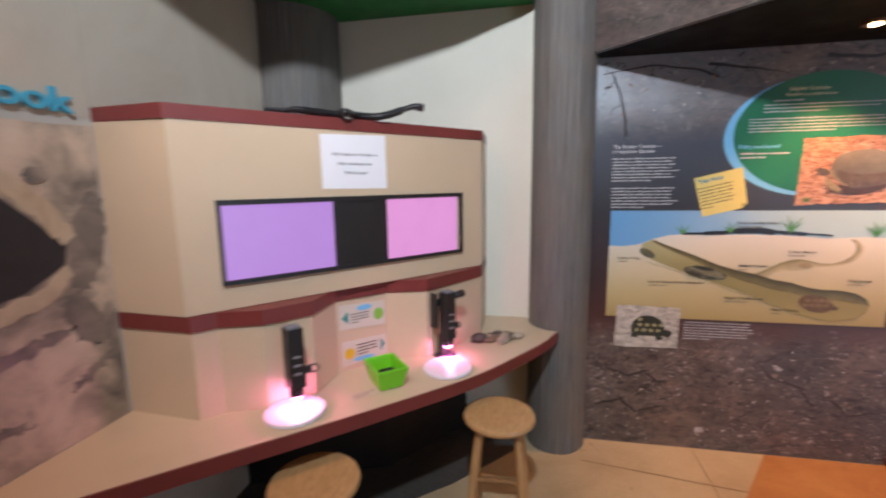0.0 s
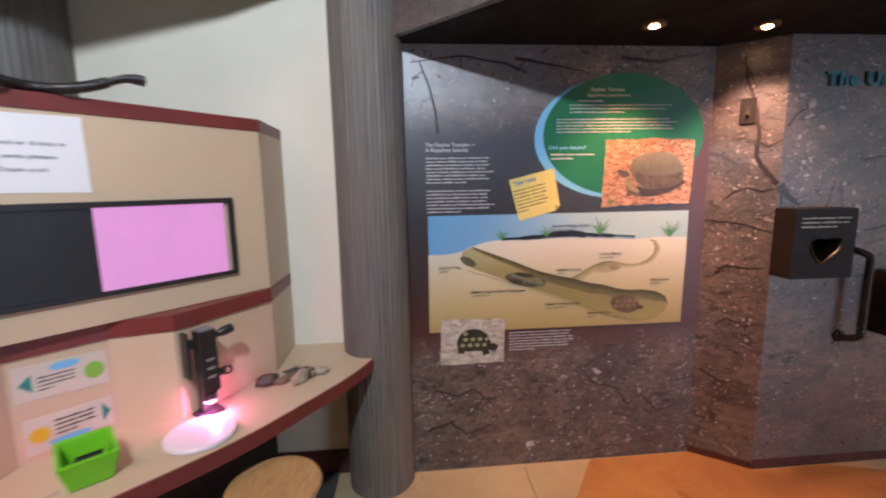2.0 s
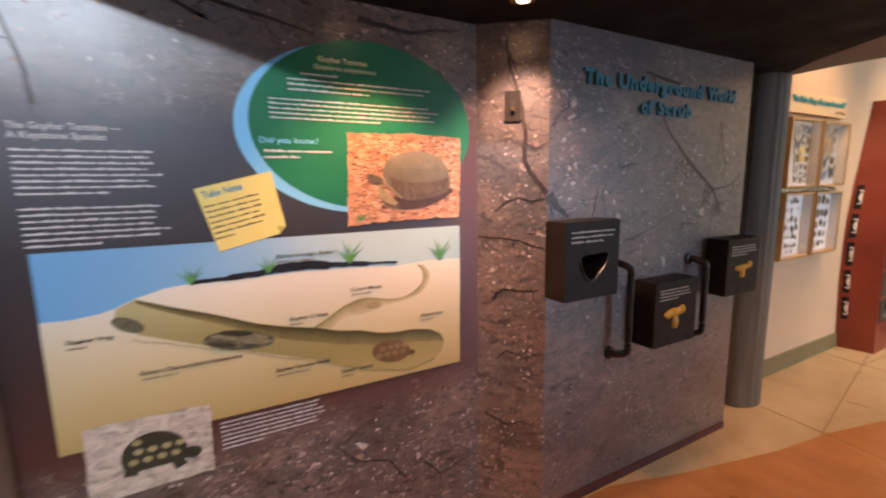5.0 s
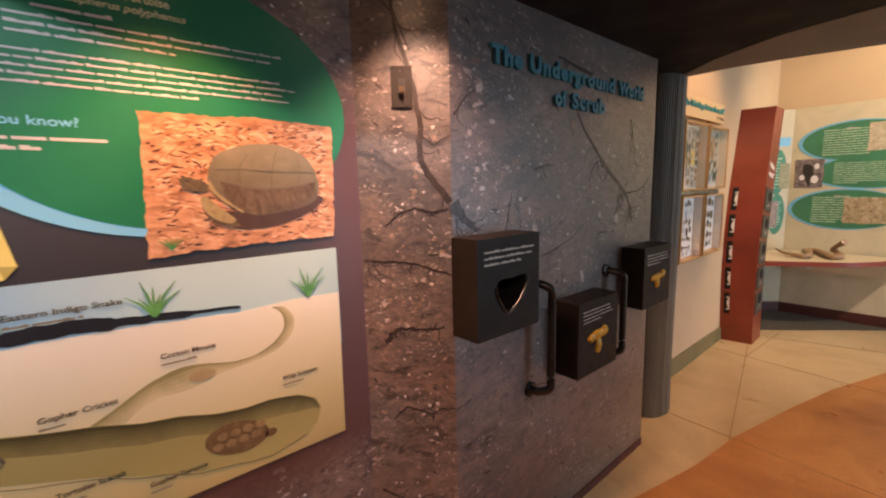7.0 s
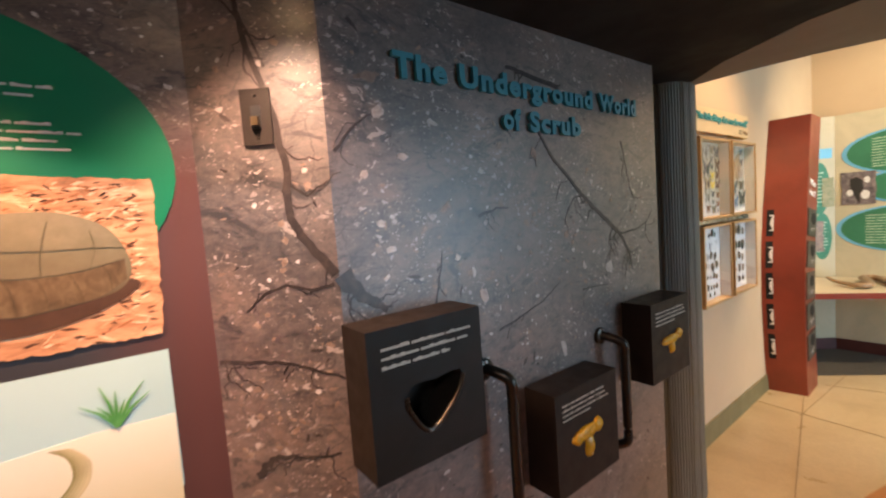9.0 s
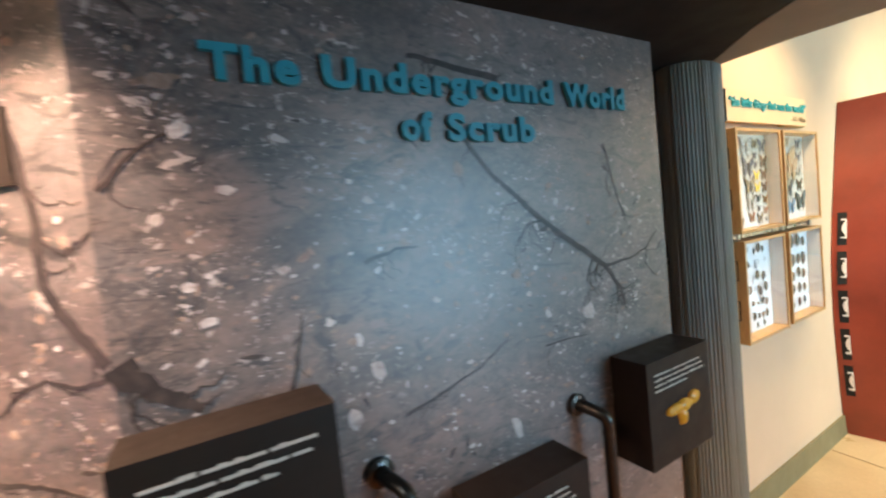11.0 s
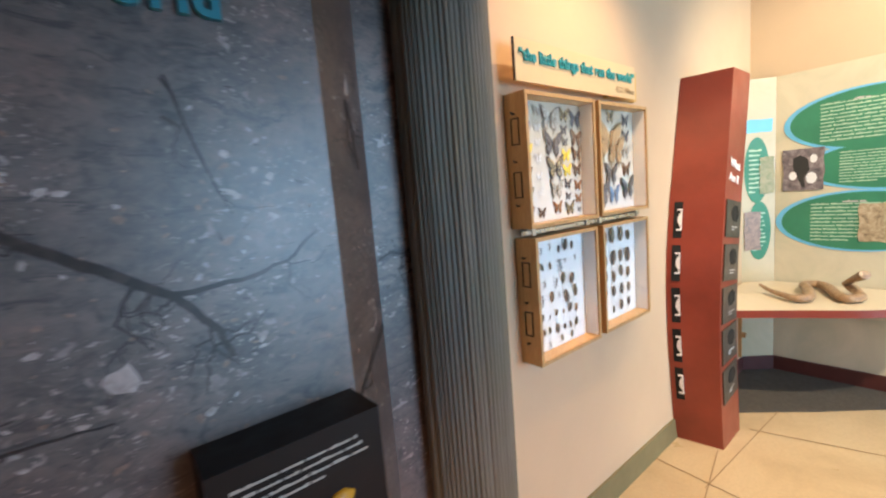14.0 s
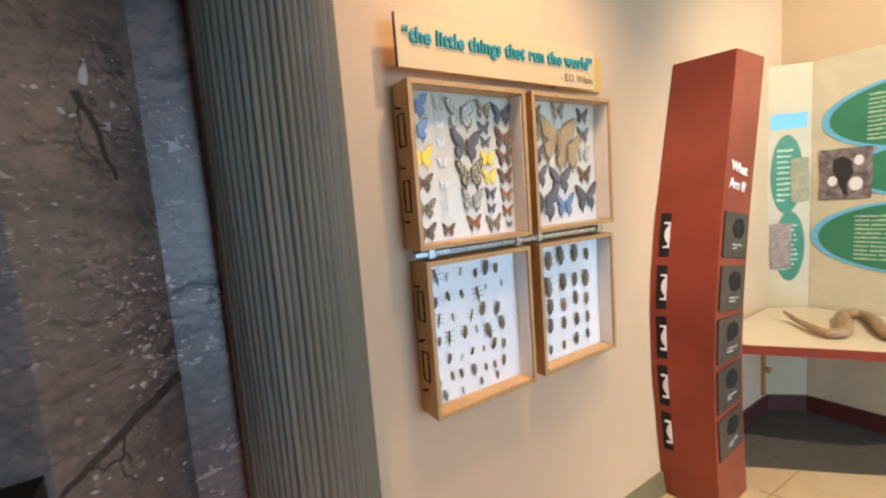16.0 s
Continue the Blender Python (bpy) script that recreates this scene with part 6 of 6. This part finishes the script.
DARKWING = ink("dark", (0.085, 0.066, 0.054))
WINGS = {
    "blue": wing_mesh("butterfly", ink("blue", (0.16, 0.25, 0.39)), ink("bluegrey", (0.12, 0.14, 0.20))),
    "yellow": wing_mesh("butterfly", ink("yellow", (0.80, 0.62, 0.05)), ink("gold", (0.66, 0.46, 0.04))),
    "tiger": wing_mesh("butterfly", ink("cream", (0.52, 0.40, 0.18)), DARKWING, 0.030),
    "pale": wing_mesh("butterfly", ink("pale", (0.55, 0.51, 0.42)), ink("greybrown", (0.20, 0.16, 0.12)), 0.018),
    "grey": wing_mesh("butterfly", ink("slate", (0.13, 0.12, 0.125)), DARKWING),
    "brown": wing_mesh("butterfly", ink("brown", (0.18, 0.095, 0.045)), ink("umber", (0.09, 0.05, 0.03))),
    "orange": wing_mesh("butterfly", ink("orange", (0.36, 0.15, 0.05)), ink("rust", (0.17, 0.07, 0.03))),
    "tan": wing_mesh("butterfly", ink("tan", (0.40, 0.27, 0.13)), ink("darktan", (0.26, 0.17, 0.08))),
    "white": wing_mesh("butterfly", ink("white", (0.66, 0.64, 0.60)), ink("whitegrey", (0.5, 0.48, 0.45))),
}
BEETLES = [wing_mesh("beetle", ink("jet", (0.13, 0.10, 0.078)), DARKWING), wing_mesh("beetle", ink("chestnut", (0.25, 0.165, 0.10)), DARKWING), wing_mesh("fly", ink("sable", (0.10, 0.07, 0.045)), DARKWING), wing_mesh("beetle", ink("olivebeetle", (0.17, 0.14, 0.09)), DARKWING), wing_mesh("fly", ink("amberfly", (0.24, 0.16, 0.07)), DARKWING)]
CASES = []


def insect_case(x0, x1, z0, z1, label, handles, backing=None):
    """A glazed wooden drawer of pinned insects, hung on the wall."""
    c = thing("insect_case", ((x0 + x1) / 2, WALL_C, z0), label, "display case", "insect cases")
    y0, t = WALL_C - 0.093, 0.013
    for name, b in (("frame_side", block(x0, x0 + t, y0, WALL_C - 0.002, z0, z1, 0.0015)), ("frame_side", block(x1 - t, x1, y0, WALL_C - 0.002, z0, z1, 0.0015)), ("frame_rail", block(x0 + t, x1 - t, y0 + 0.001, WALL_C - 0.002, z0, z0 + t, 0.0015)), ("frame_rail", block(x0 + t, x1 - t, y0 + 0.001, WALL_C - 0.002, z1 - t, z1, 0.0015))):
        part(name, b, CASE_WOOD, c)
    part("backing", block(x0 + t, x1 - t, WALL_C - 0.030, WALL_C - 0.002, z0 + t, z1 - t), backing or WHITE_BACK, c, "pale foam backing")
    for b in (block(x0 + t, x0 + t + 0.002, y0 + 0.008, WALL_C - 0.031, z0 + t + 0.002, z1 - t - 0.002), block(x1 - t - 0.002, x1 - t, y0 + 0.008, WALL_C - 0.031, z0 + t + 0.002, z1 - t - 0.002)):
        part("lining", b, WHITE_BACK, c)
    g = part("glass", block(x0 + t, x1 - t, y0 + 0.004, y0 + 0.006, z0 + t, z1 - t), GLASS, c, "clear glass front")
    g.visible_shadow = False
    if handles:
        for z in (z0 + 0.33 * (z1 - z0), z0 + 0.72 * (z1 - z0)):
            part("label_holder", joined(block(x0 - 0.003, x0, y0 + 0.03, y0 + 0.034, z - 0.045, z + 0.045), block(x0 - 0.003, x0, y0 + 0.062, y0 + 0.066, z - 0.045, z + 0.045), block(x0 - 0.003, x0, y0 + 0.034, y0 + 0.062, z - 0.045, z - 0.041), block(x0 - 0.003, x0, y0 + 0.034, y0 + 0.062, z + 0.041, z + 0.045)), PIPE, c, "dark metal label holder")
        for z in (z0 + 0.08, z0 + 0.5 * (z1 - z0), z1 - 0.07):
            part("catch", tube([(x0, y0 + 0.05, z), (x0 - 0.012, y0 + 0.05, z), (x0 - 0.016, y0 + 0.05, z + 0.006)], [0.004, 0.003, 0.003], 6), PIPE, c)
    CASES.append((c, x0 + t, z0 + t, x1 - x0 - 2 * t, z1 - z0 - 2 * t))
    return c


def pin(case, u, v, me, size, turn=0.0):
    """One pinned insect, placed by its share of the case's width and height."""
    c, x0, z0, w, h = case
    ob = new("butterfly" if me.name.startswith("butterfly") else "beetle", me)
    ob.parent = c
    ob.matrix_parent_inverse = where(c).inverted()
    ob.matrix_basis = cm @ Matrix.Translation((x0 + u * w, z0 + v * h, 0.033)) @ Matrix.Rotation(turn, 4, "Z") @ Matrix.Scale(size, 4)


insect_case(4.352, 4.775, 1.385, 1.845, "wooden glazed case of pinned butterflies", True, TAN_BACK)
insect_case(4.803, 5.208, 1.388, 1.845, "wooden glazed case of pinned moths and butterflies", False, TAN_BACK)
insect_case(4.366, 4.762, 0.888, 1.350, "wooden glazed case of pinned small beetles and flies", True)
insect_case(4.803, 5.200, 0.893, 1.350, "wooden glazed case of pinned large beetles", False)
rr = random.Random(12)
for u, v, kind, size in ((0.10, 0.90, "blue", 0.075), (0.10, 0.74, "blue", 0.075), (0.12, 0.565, "yellow", 0.075), (0.12, 0.40, "brown", 0.06), (0.12, 0.23, "tiger", 0.065), (0.12, 0.07, "brown", 0.06), (0.30, 0.92, "pale", 0.04), (0.30, 0.78, "white", 0.03), (0.30, 0.66, "white", 0.03), (0.30, 0.53, "white", 0.04), (0.30, 0.38, "white", 0.035), (0.30, 0.24, "white", 0.03), (0.31, 0.07, "brown", 0.045), (0.49, 0.85, "pale", 0.105), (0.52, 0.64, "grey", 0.105), (0.55, 0.44, "tiger", 0.10), (0.55, 0.26, "pale", 0.08), (0.56, 0.10, "orange", 0.055), (0.72, 0.90, "tiger", 0.06), (0.71, 0.77, "grey", 0.045), (0.72, 0.67, "grey", 0.04), (0.73, 0.55, "yellow", 0.055), (0.74, 0.42, "yellow", 0.055), (0.74, 0.30, "grey", 0.045), (0.74, 0.19, "grey", 0.035), (0.76, 0.08, "tiger", 0.06), (0.90, 0.87, "grey", 0.075), (0.91, 0.70, "brown", 0.075), (0.91, 0.56, "brown", 0.065), (0.91, 0.42, "brown", 0.06), (0.91, 0.28, "orange", 0.05), (0.91, 0.16, "orange", 0.045), (0.92, 0.06, "grey", 0.025)):
    pin(CASES[0], u, v, WINGS[kind], size * 1.1, rr.uniform(-0.08, 0.08))
for u, v, kind, size in ((0.14, 0.90, "orange", 0.06), (0.14, 0.74, "tiger", 0.055), (0.14, 0.58, "grey", 0.07), (0.16, 0.40, "grey", 0.08), (0.22, 0.18, "grey", 0.13), (0.42, 0.68, "tan", 0.18), (0.46, 0.93, "tiger", 0.06), (0.55, 0.58, "tan", 0.14), (0.45, 0.36, "grey", 0.10), (0.50, 0.15, "blue", 0.09), (0.80, 0.90, "grey", 0.06), (0.80, 0.74, "grey", 0.06), (0.80, 0.58, "pale", 0.065), (0.80, 0.40, "brown", 0.07), (0.82, 0.20, "grey", 0.11)):
    pin(CASES[1], u, v, WINGS[kind], size * 1.15, rr.uniform(-0.08, 0.08))
for row, (v, n) in enumerate(((0.90, 6), (0.75, 6), (0.60, 5), (0.46, 6), (0.31, 7), (0.17, 7), (0.06, 4))):
    for k in range(n):
        pin(CASES[2], 0.10 + 0.82 * (k + rr.uniform(-0.2, 0.2)) / n, v + rr.uniform(-0.02, 0.02), BEETLES[rr.randrange(5)], rr.uniform(0.03, 0.075) if row < 4 else rr.uniform(0.025, 0.055), rr.uniform(-0.3, 0.3))
for v, n, s in ((0.88, 4, 0.07), (0.66, 4, 0.075), (0.48, 4, 0.06), (0.30, 4, 0.055), (0.12, 4, 0.05)):
    for k in range(n):
        pin(CASES[3], 0.16 + 0.74 * (k + rr.uniform(-0.12, 0.12)) / n + 0.06, v + rr.uniform(-0.02, 0.02), BEETLES[(0, 1, 3, 0)[rr.randrange(4)]], s * rr.uniform(0.9, 1.35), rr.uniform(-0.1, 0.1))
rail = thing("hanging_rail", (4.78, WALL_C, 1.362), "thin metal rail between the insect cases", "rail")
part("bar", block(4.36, 5.20, WALL_C - 0.05, WALL_C - 0.038, 1.362, 1.374, 0.002), CHROME, rail)
for x in (4.40, 4.74, 4.84, 5.16):
    part("clip", block(x, x + 0.02, WALL_C - 0.055, WALL_C, 1.355, 1.381, 0.002), CHROME, rail)

# the leaning red tower
prof = [(0.0, 5.715), (0.22, 5.690), (0.44, 5.668), (0.73, 5.658), (0.95, 5.672), (1.135, 5.697), (1.35, 5.730), (1.533, 5.765), (1.8, 5.823), (2.058, 5.875)]
spine = [(0.0, 5.680), (0.10, 5.654), (0.31, 5.628), (0.65, 5.589), (0.96, 5.584), (1.11, 5.597), (1.37, 5.641), (1.55, 5.688), (1.84, 5.759), (2.058, 5.816)]
tower = thing("quiz_tower", (5.85, 2.36, 0), "tall leaning brick-red laminate tower with flip windows", "display tower")


def lean(z, line=prof):
    """How far along the wall one edge of the tower stands at a height."""
    for (z0, a), (z1, b) in zip(line, line[1:]):
        if z <= z1:
            return a + (b - a) * (z - z0) / (z1 - z0)
    return line[-1][1]


tw = bmesh.new()
rings = []
for k in range(25):
    z = 2.058 * k / 24
    x = lean(z)
    rings.append([tw.verts.new(p) for p in ((x, 2.24, z + (0.0 if k < 24 else 0.004)), (x + 0.272, 2.24, z), (x + 0.272, 2.474, z), (lean(z, spine), 2.474, z))])
for a, b in zip(rings, rings[1:]):
    for i in range(4):
        tw.faces.new((a[i], a[(i + 1) % 4], b[(i + 1) % 4], b[i]))
tw.faces.new(rings[0][::-1]), tw.faces.new(rings[-1])
smooth(part("body", tw, RED_LAMINATE, tower), 30)
for k in range(5):
    z = 1.29 - k * 0.232
    x = lean(z)
    slope = math.atan2(lean(z + 0.08) - lean(z - 0.08), 0.16)
    fm = Matrix.Translation((x + 0.02, 2.239, z)) @ Matrix.Rotation(slope, 4, "Y") @ Matrix.Rotation(radians(90), 4, "X")
    window = part("flip_window", slab(rect(0.004, -0.098, 0.222, 0.098), 0.006, fm, 0.002), painted("flip_bronze", (0.062, 0.054, 0.044), 0.42, 0.25, 7.0, 0.05), tower, "dark flip window")
    part("peep_hole", slab(ragged(oval(0.13, 0.03, 0.056, 0.044, 14), 0.006, 0.02, 80 + k), 0.001, fm @ Matrix.Translation((0, 0, 0.0065))), HOLLOW, window, "black peep hole")
    text_lines(fm, 0.085, 0.18, -0.035, -0.065, 2, WHITE_INK, window, 70 + k, 0.5, lift=0.0065)
    foot, head = Vector((lean(z, spine), 2.474, z)), Vector((lean(z + 0.08, spine) - lean(z - 0.08, spine), 0, 0.16)).normalized()
    ahead = (Vector((x, 2.24, z)) - foot).normalized()
    gm = Matrix.Identity(4)
    gm.col[0][:3], gm.col[1][:3], gm.col[2][:3] = ahead, head, ahead.cross(head)
    gm.translation = foot
    if gm.col[2][0] > 0:
        gm.col[2] = -gm.col[2]
    part("side_slot", slab(rect(0.024, -0.098, 0.066, 0.098), 0.003, gm), HOLLOW, tower, "dark slot in the side")
    part("slider", joined(slab(rect(0.058, -0.058, 0.065, 0.058), 0.010, gm), slab(rect(0.040, 0.050, 0.058, 0.058), 0.010, gm), slab(rect(0.040, -0.058, 0.058, -0.050), 0.010, gm), slab([(0.044, -0.010), (0.054, -0.034), (0.058, -0.030), (0.058, 0.034), (0.052, 0.036), (0.044, 0.012)], 0.008, gm)), PAPER, tower, "white slider plate")
tm = Matrix.Translation((lean(1.55), 2.2385, 1.55)) @ Matrix.Rotation(0.22, 4, "Y") @ Matrix.Rotation(radians(90), 4, "X")
lettering("caption", "What", tm @ Matrix.Translation((0.045, 0.02, 0)), 0.155, 0.044, PAPER, tower, 0.002, 0.03)
lettering("caption", "Am I?", tm @ Matrix.Translation((0.04, -0.055, 0)), 0.155, 0.044, PAPER, tower, 0.002, 0.03)

# corner mural, ovals and the snake counter
em = wall_frame((7.04, 2.318), (7.04, 0.0))
dm = wall_frame((6.88, WALL_C), (7.04, 2.318))
backdrop = thing("mural_panel", (7.0, 2.0, 0.70), "pale green and cream printed mural with green text ovals", "mural")
PALE = photo_print("pale_mural", [(0.50, 0.50, 0.36), (0.62, 0.57, 0.42), (0.70, 0.64, 0.48)], 3.0)
OVAL_GREEN = painted("oval_green_ink", (0.05, 0.23, 0.13), 0.45, 0.15)
# same mural print as the end panel, darkened in colour for its shade
part("diagonal_panel", slab(rect(0, -0.02, 0.226, 2.16), 0.012, dm @ Matrix.Translation((0, 0, -0.012))), photo_print("pale_mural_shaded", [(0.46, 0.43, 0.27), (0.54, 0.48, 0.32), (0.60, 0.53, 0.37)], 3.0), backdrop)
part("end_panel", slab(rect(0.0, 0.0, 2.2, 2.16), 0.014, em @ Matrix.Translation((0, 0, -0.016))), PALE, backdrop)
part("title_bar", slab(ragged(rect(0.01, 1.79, 0.2, 1.88), 0.003, 0.03, 2), 0.001, dm @ Matrix.Translation((0, 0, 0.001))), BLUE_INK, backdrop, "light blue title band")
for u, z, rx, rz, m, rim in ((0.098, 1.52, 0.085, 0.235, dm, 0), (0.118, 1.08, 0.08, 0.215, dm, 0), (0.50, 1.80, 0.42, 0.185, em, 1), (0.60, 1.50, 0.42, 0.15, em, 1), (0.46, 1.14, 0.42, 0.19, em, 1)):
    if rim:
        part("oval_rim", slab(oval(u - 0.02, z, rx + 0.015, rz + 0.012, 56), 0.001, m @ Matrix.Translation((0, 0, 0.0005 + u * 0.001))), BLUE_INK, backdrop, "light blue rim")
    part("text_oval", slab(oval(u, z, rx, rz, 56), 0.001, m @ Matrix.Translation((0, 0, 0.0017 + u * 0.001))), OVAL_GREEN, backdrop, "green text oval")
    text_lines(m, u - rx * 0.62, u + rx * 0.55, z + rz * 0.68, z - rz * 0.72, 11 if rim else 10, painted("mint_ink", (0.42, 0.60, 0.44), 0.5), backdrop, int(z * 90), 0.42, 0.25, lift=0.0032 + u * 0.001)
for u, z, hw, hh, m, cols, lab in ((0.155, 1.50, 0.11, 0.145, em, [(0.05, 0.04, 0.05), (0.20, 0.17, 0.18), (0.42, 0.38, 0.38)], "grey printed photograph"), (0.64, 1.13, 0.20, 0.125, em, [(0.14, 0.10, 0.06), (0.42, 0.34, 0.22), (0.60, 0.54, 0.40)], "tan printed photograph"), (0.70, 1.83, 0.14, 0.13, em, [(0.30, 0.25, 0.16), (0.55, 0.50, 0.38), (0.70, 0.66, 0.58)], "pale printed photograph"), (0.165, 1.48, 0.05, 0.13, dm, [(0.16, 0.20, 0.06), (0.42, 0.34, 0.16)], "green printed photograph"), (0.07, 1.08, 0.055, 0.14, dm, [(0.14, 0.12, 0.10), (0.46, 0.30, 0.22)], "brown printed photograph")):
    part("photo", slab(ragged(rect(u - hw, z - hh, u + hw, z + hh), 0.005, 0.04, int(z * 50)), 0.001, m @ Matrix.Translation((0, 0, 0.006))), photo_print("photo_%d" % int(z * 100 + u * 10), cols, 26.0), backdrop, lab)
part("bird_shape", slab([(0.10, 1.58), (0.14, 1.60), (0.18, 1.57), (0.19, 1.50), (0.16, 1.44), (0.17, 1.38), (0.15, 1.38), (0.12, 1.46), (0.10, 1.52)], 0.001, em @ Matrix.Translation((0, 0, 0.0075))), DARK_INK, backdrop, "dark printed shape")
for x, z, rx, rz in ((0.10, 1.46, 0.022, 0.03), (0.20, 1.44, 0.03, 0.04), (0.21, 1.57, 0.02, 0.03)):
    part("pale_patch", slab(oval(x, z, rx, rz, 9), 0.001, em @ Matrix.Translation((0, 0, 0.0077))), PAPER, backdrop)
text_lines(em, 0.40, 0.62, 1.93, 1.91, 1, WHITE_INK, backdrop, 91, 0.6, lift=0.005)
text_lines(em, 0.36, 0.60, 1.28, 1.26, 1, WHITE_INK, backdrop, 92, 0.6, lift=0.005)

table = thing("snake_counter", (6.6, 2.0, 0.66), "cream laminate corner counter with a bowed red edge", "counter")
front = curve_points([(5.99, 2.45, 0), (6.10, 2.28, 0), (6.28, 2.02, 0), (6.46, 1.75, 0), (6.64, 1.60, 0), (6.80, 1.50, 0), (7.02, 1.40, 0)], 5)
plan = [(p.x, p.y) for p in front] + [(7.022, 2.31), (6.87, 2.466)]
part("counter_top", upright(plan, 0.668, 0.700, 0.002), painted("counter_cream", (0.68, 0.58, 0.42), 0.4, 0.05), table)
ep, op = [(p.x, p.y) for p in front], []
for i, (x, y) in enumerate(ep):
    a, b = Vector(ep[max(0, i - 1)]), Vector(ep[min(len(ep) - 1, i + 1)])
    t = (b - a).normalized()
    op.append((x + t.y * 0.006, y - t.x * 0.006))
part("counter_edge", upright(ep + op[::-1], 0.655, 0.699), RED_LAMINATE, table, "brick-red edging strip")
part("support", block(7.0, 7.026, 1.45, 2.25, 0.50, 0.668, 0.002), painted("counter_cream", (0.68, 0.58, 0.42), 0.4, 0.05), table, "cream support panel under the counter")
part("bracket", joined(block(6.80, 6.815, 2.455, 2.477, 0.14, 0.668, 0.002), block(6.79, 6.825, 2.43, 2.455, 0.30, 0.33, 0.002)), PINE, table, "thin tan upright bracket")
snake_model((0, 0, 0), [(6.615, 2.30, 0.755), (6.575, 2.24, 0.732), (6.49, 2.15, 0.729), (6.43, 2.07, 0.729), (6.50, 2.025, 0.730), (6.66, 2.06, 0.740), (6.80, 2.10, 0.735), (6.88, 2.05, 0.731), (6.80, 1.98, 0.730), (6.64, 1.92, 0.730), (6.55, 1.86, 0.729), (6.62, 1.815, 0.730), (6.76, 1.85, 0.735), (6.80, 1.89, 0.765), (6.75, 1.87, 0.80), (6.70, 1.83, 0.835), (6.66, 1.80, 0.86)], 0.030, photo_print("snake_tan", [(0.18, 0.11, 0.06), (0.36, 0.23, 0.13), (0.48, 0.34, 0.21)], 40.0), "tan patterned resin snake model coiled on the counter")

cord = thing("cord", (6.05, 2.40, 0.75), "thin brown cord hanging beside the red tower", "cord")
part("strand", tube(curve_points([(6.04, 2.36, 1.18), (6.10, 2.40, 0.98), (6.13, 2.42, 0.80), (6.13, 2.43, 0.70)], 5), [0.004] * 16, 6), painted("cord_brown", (0.16, 0.10, 0.05), 0.7), cord)
hook = thing("cable_clip", (6.75, 2.2, 0.60), "small white cable clip under the counter", "clip")
part("clip", block(6.62, 6.65, 2.02, 2.05, 0.585, 0.668, 0.006), PAPER, hook)
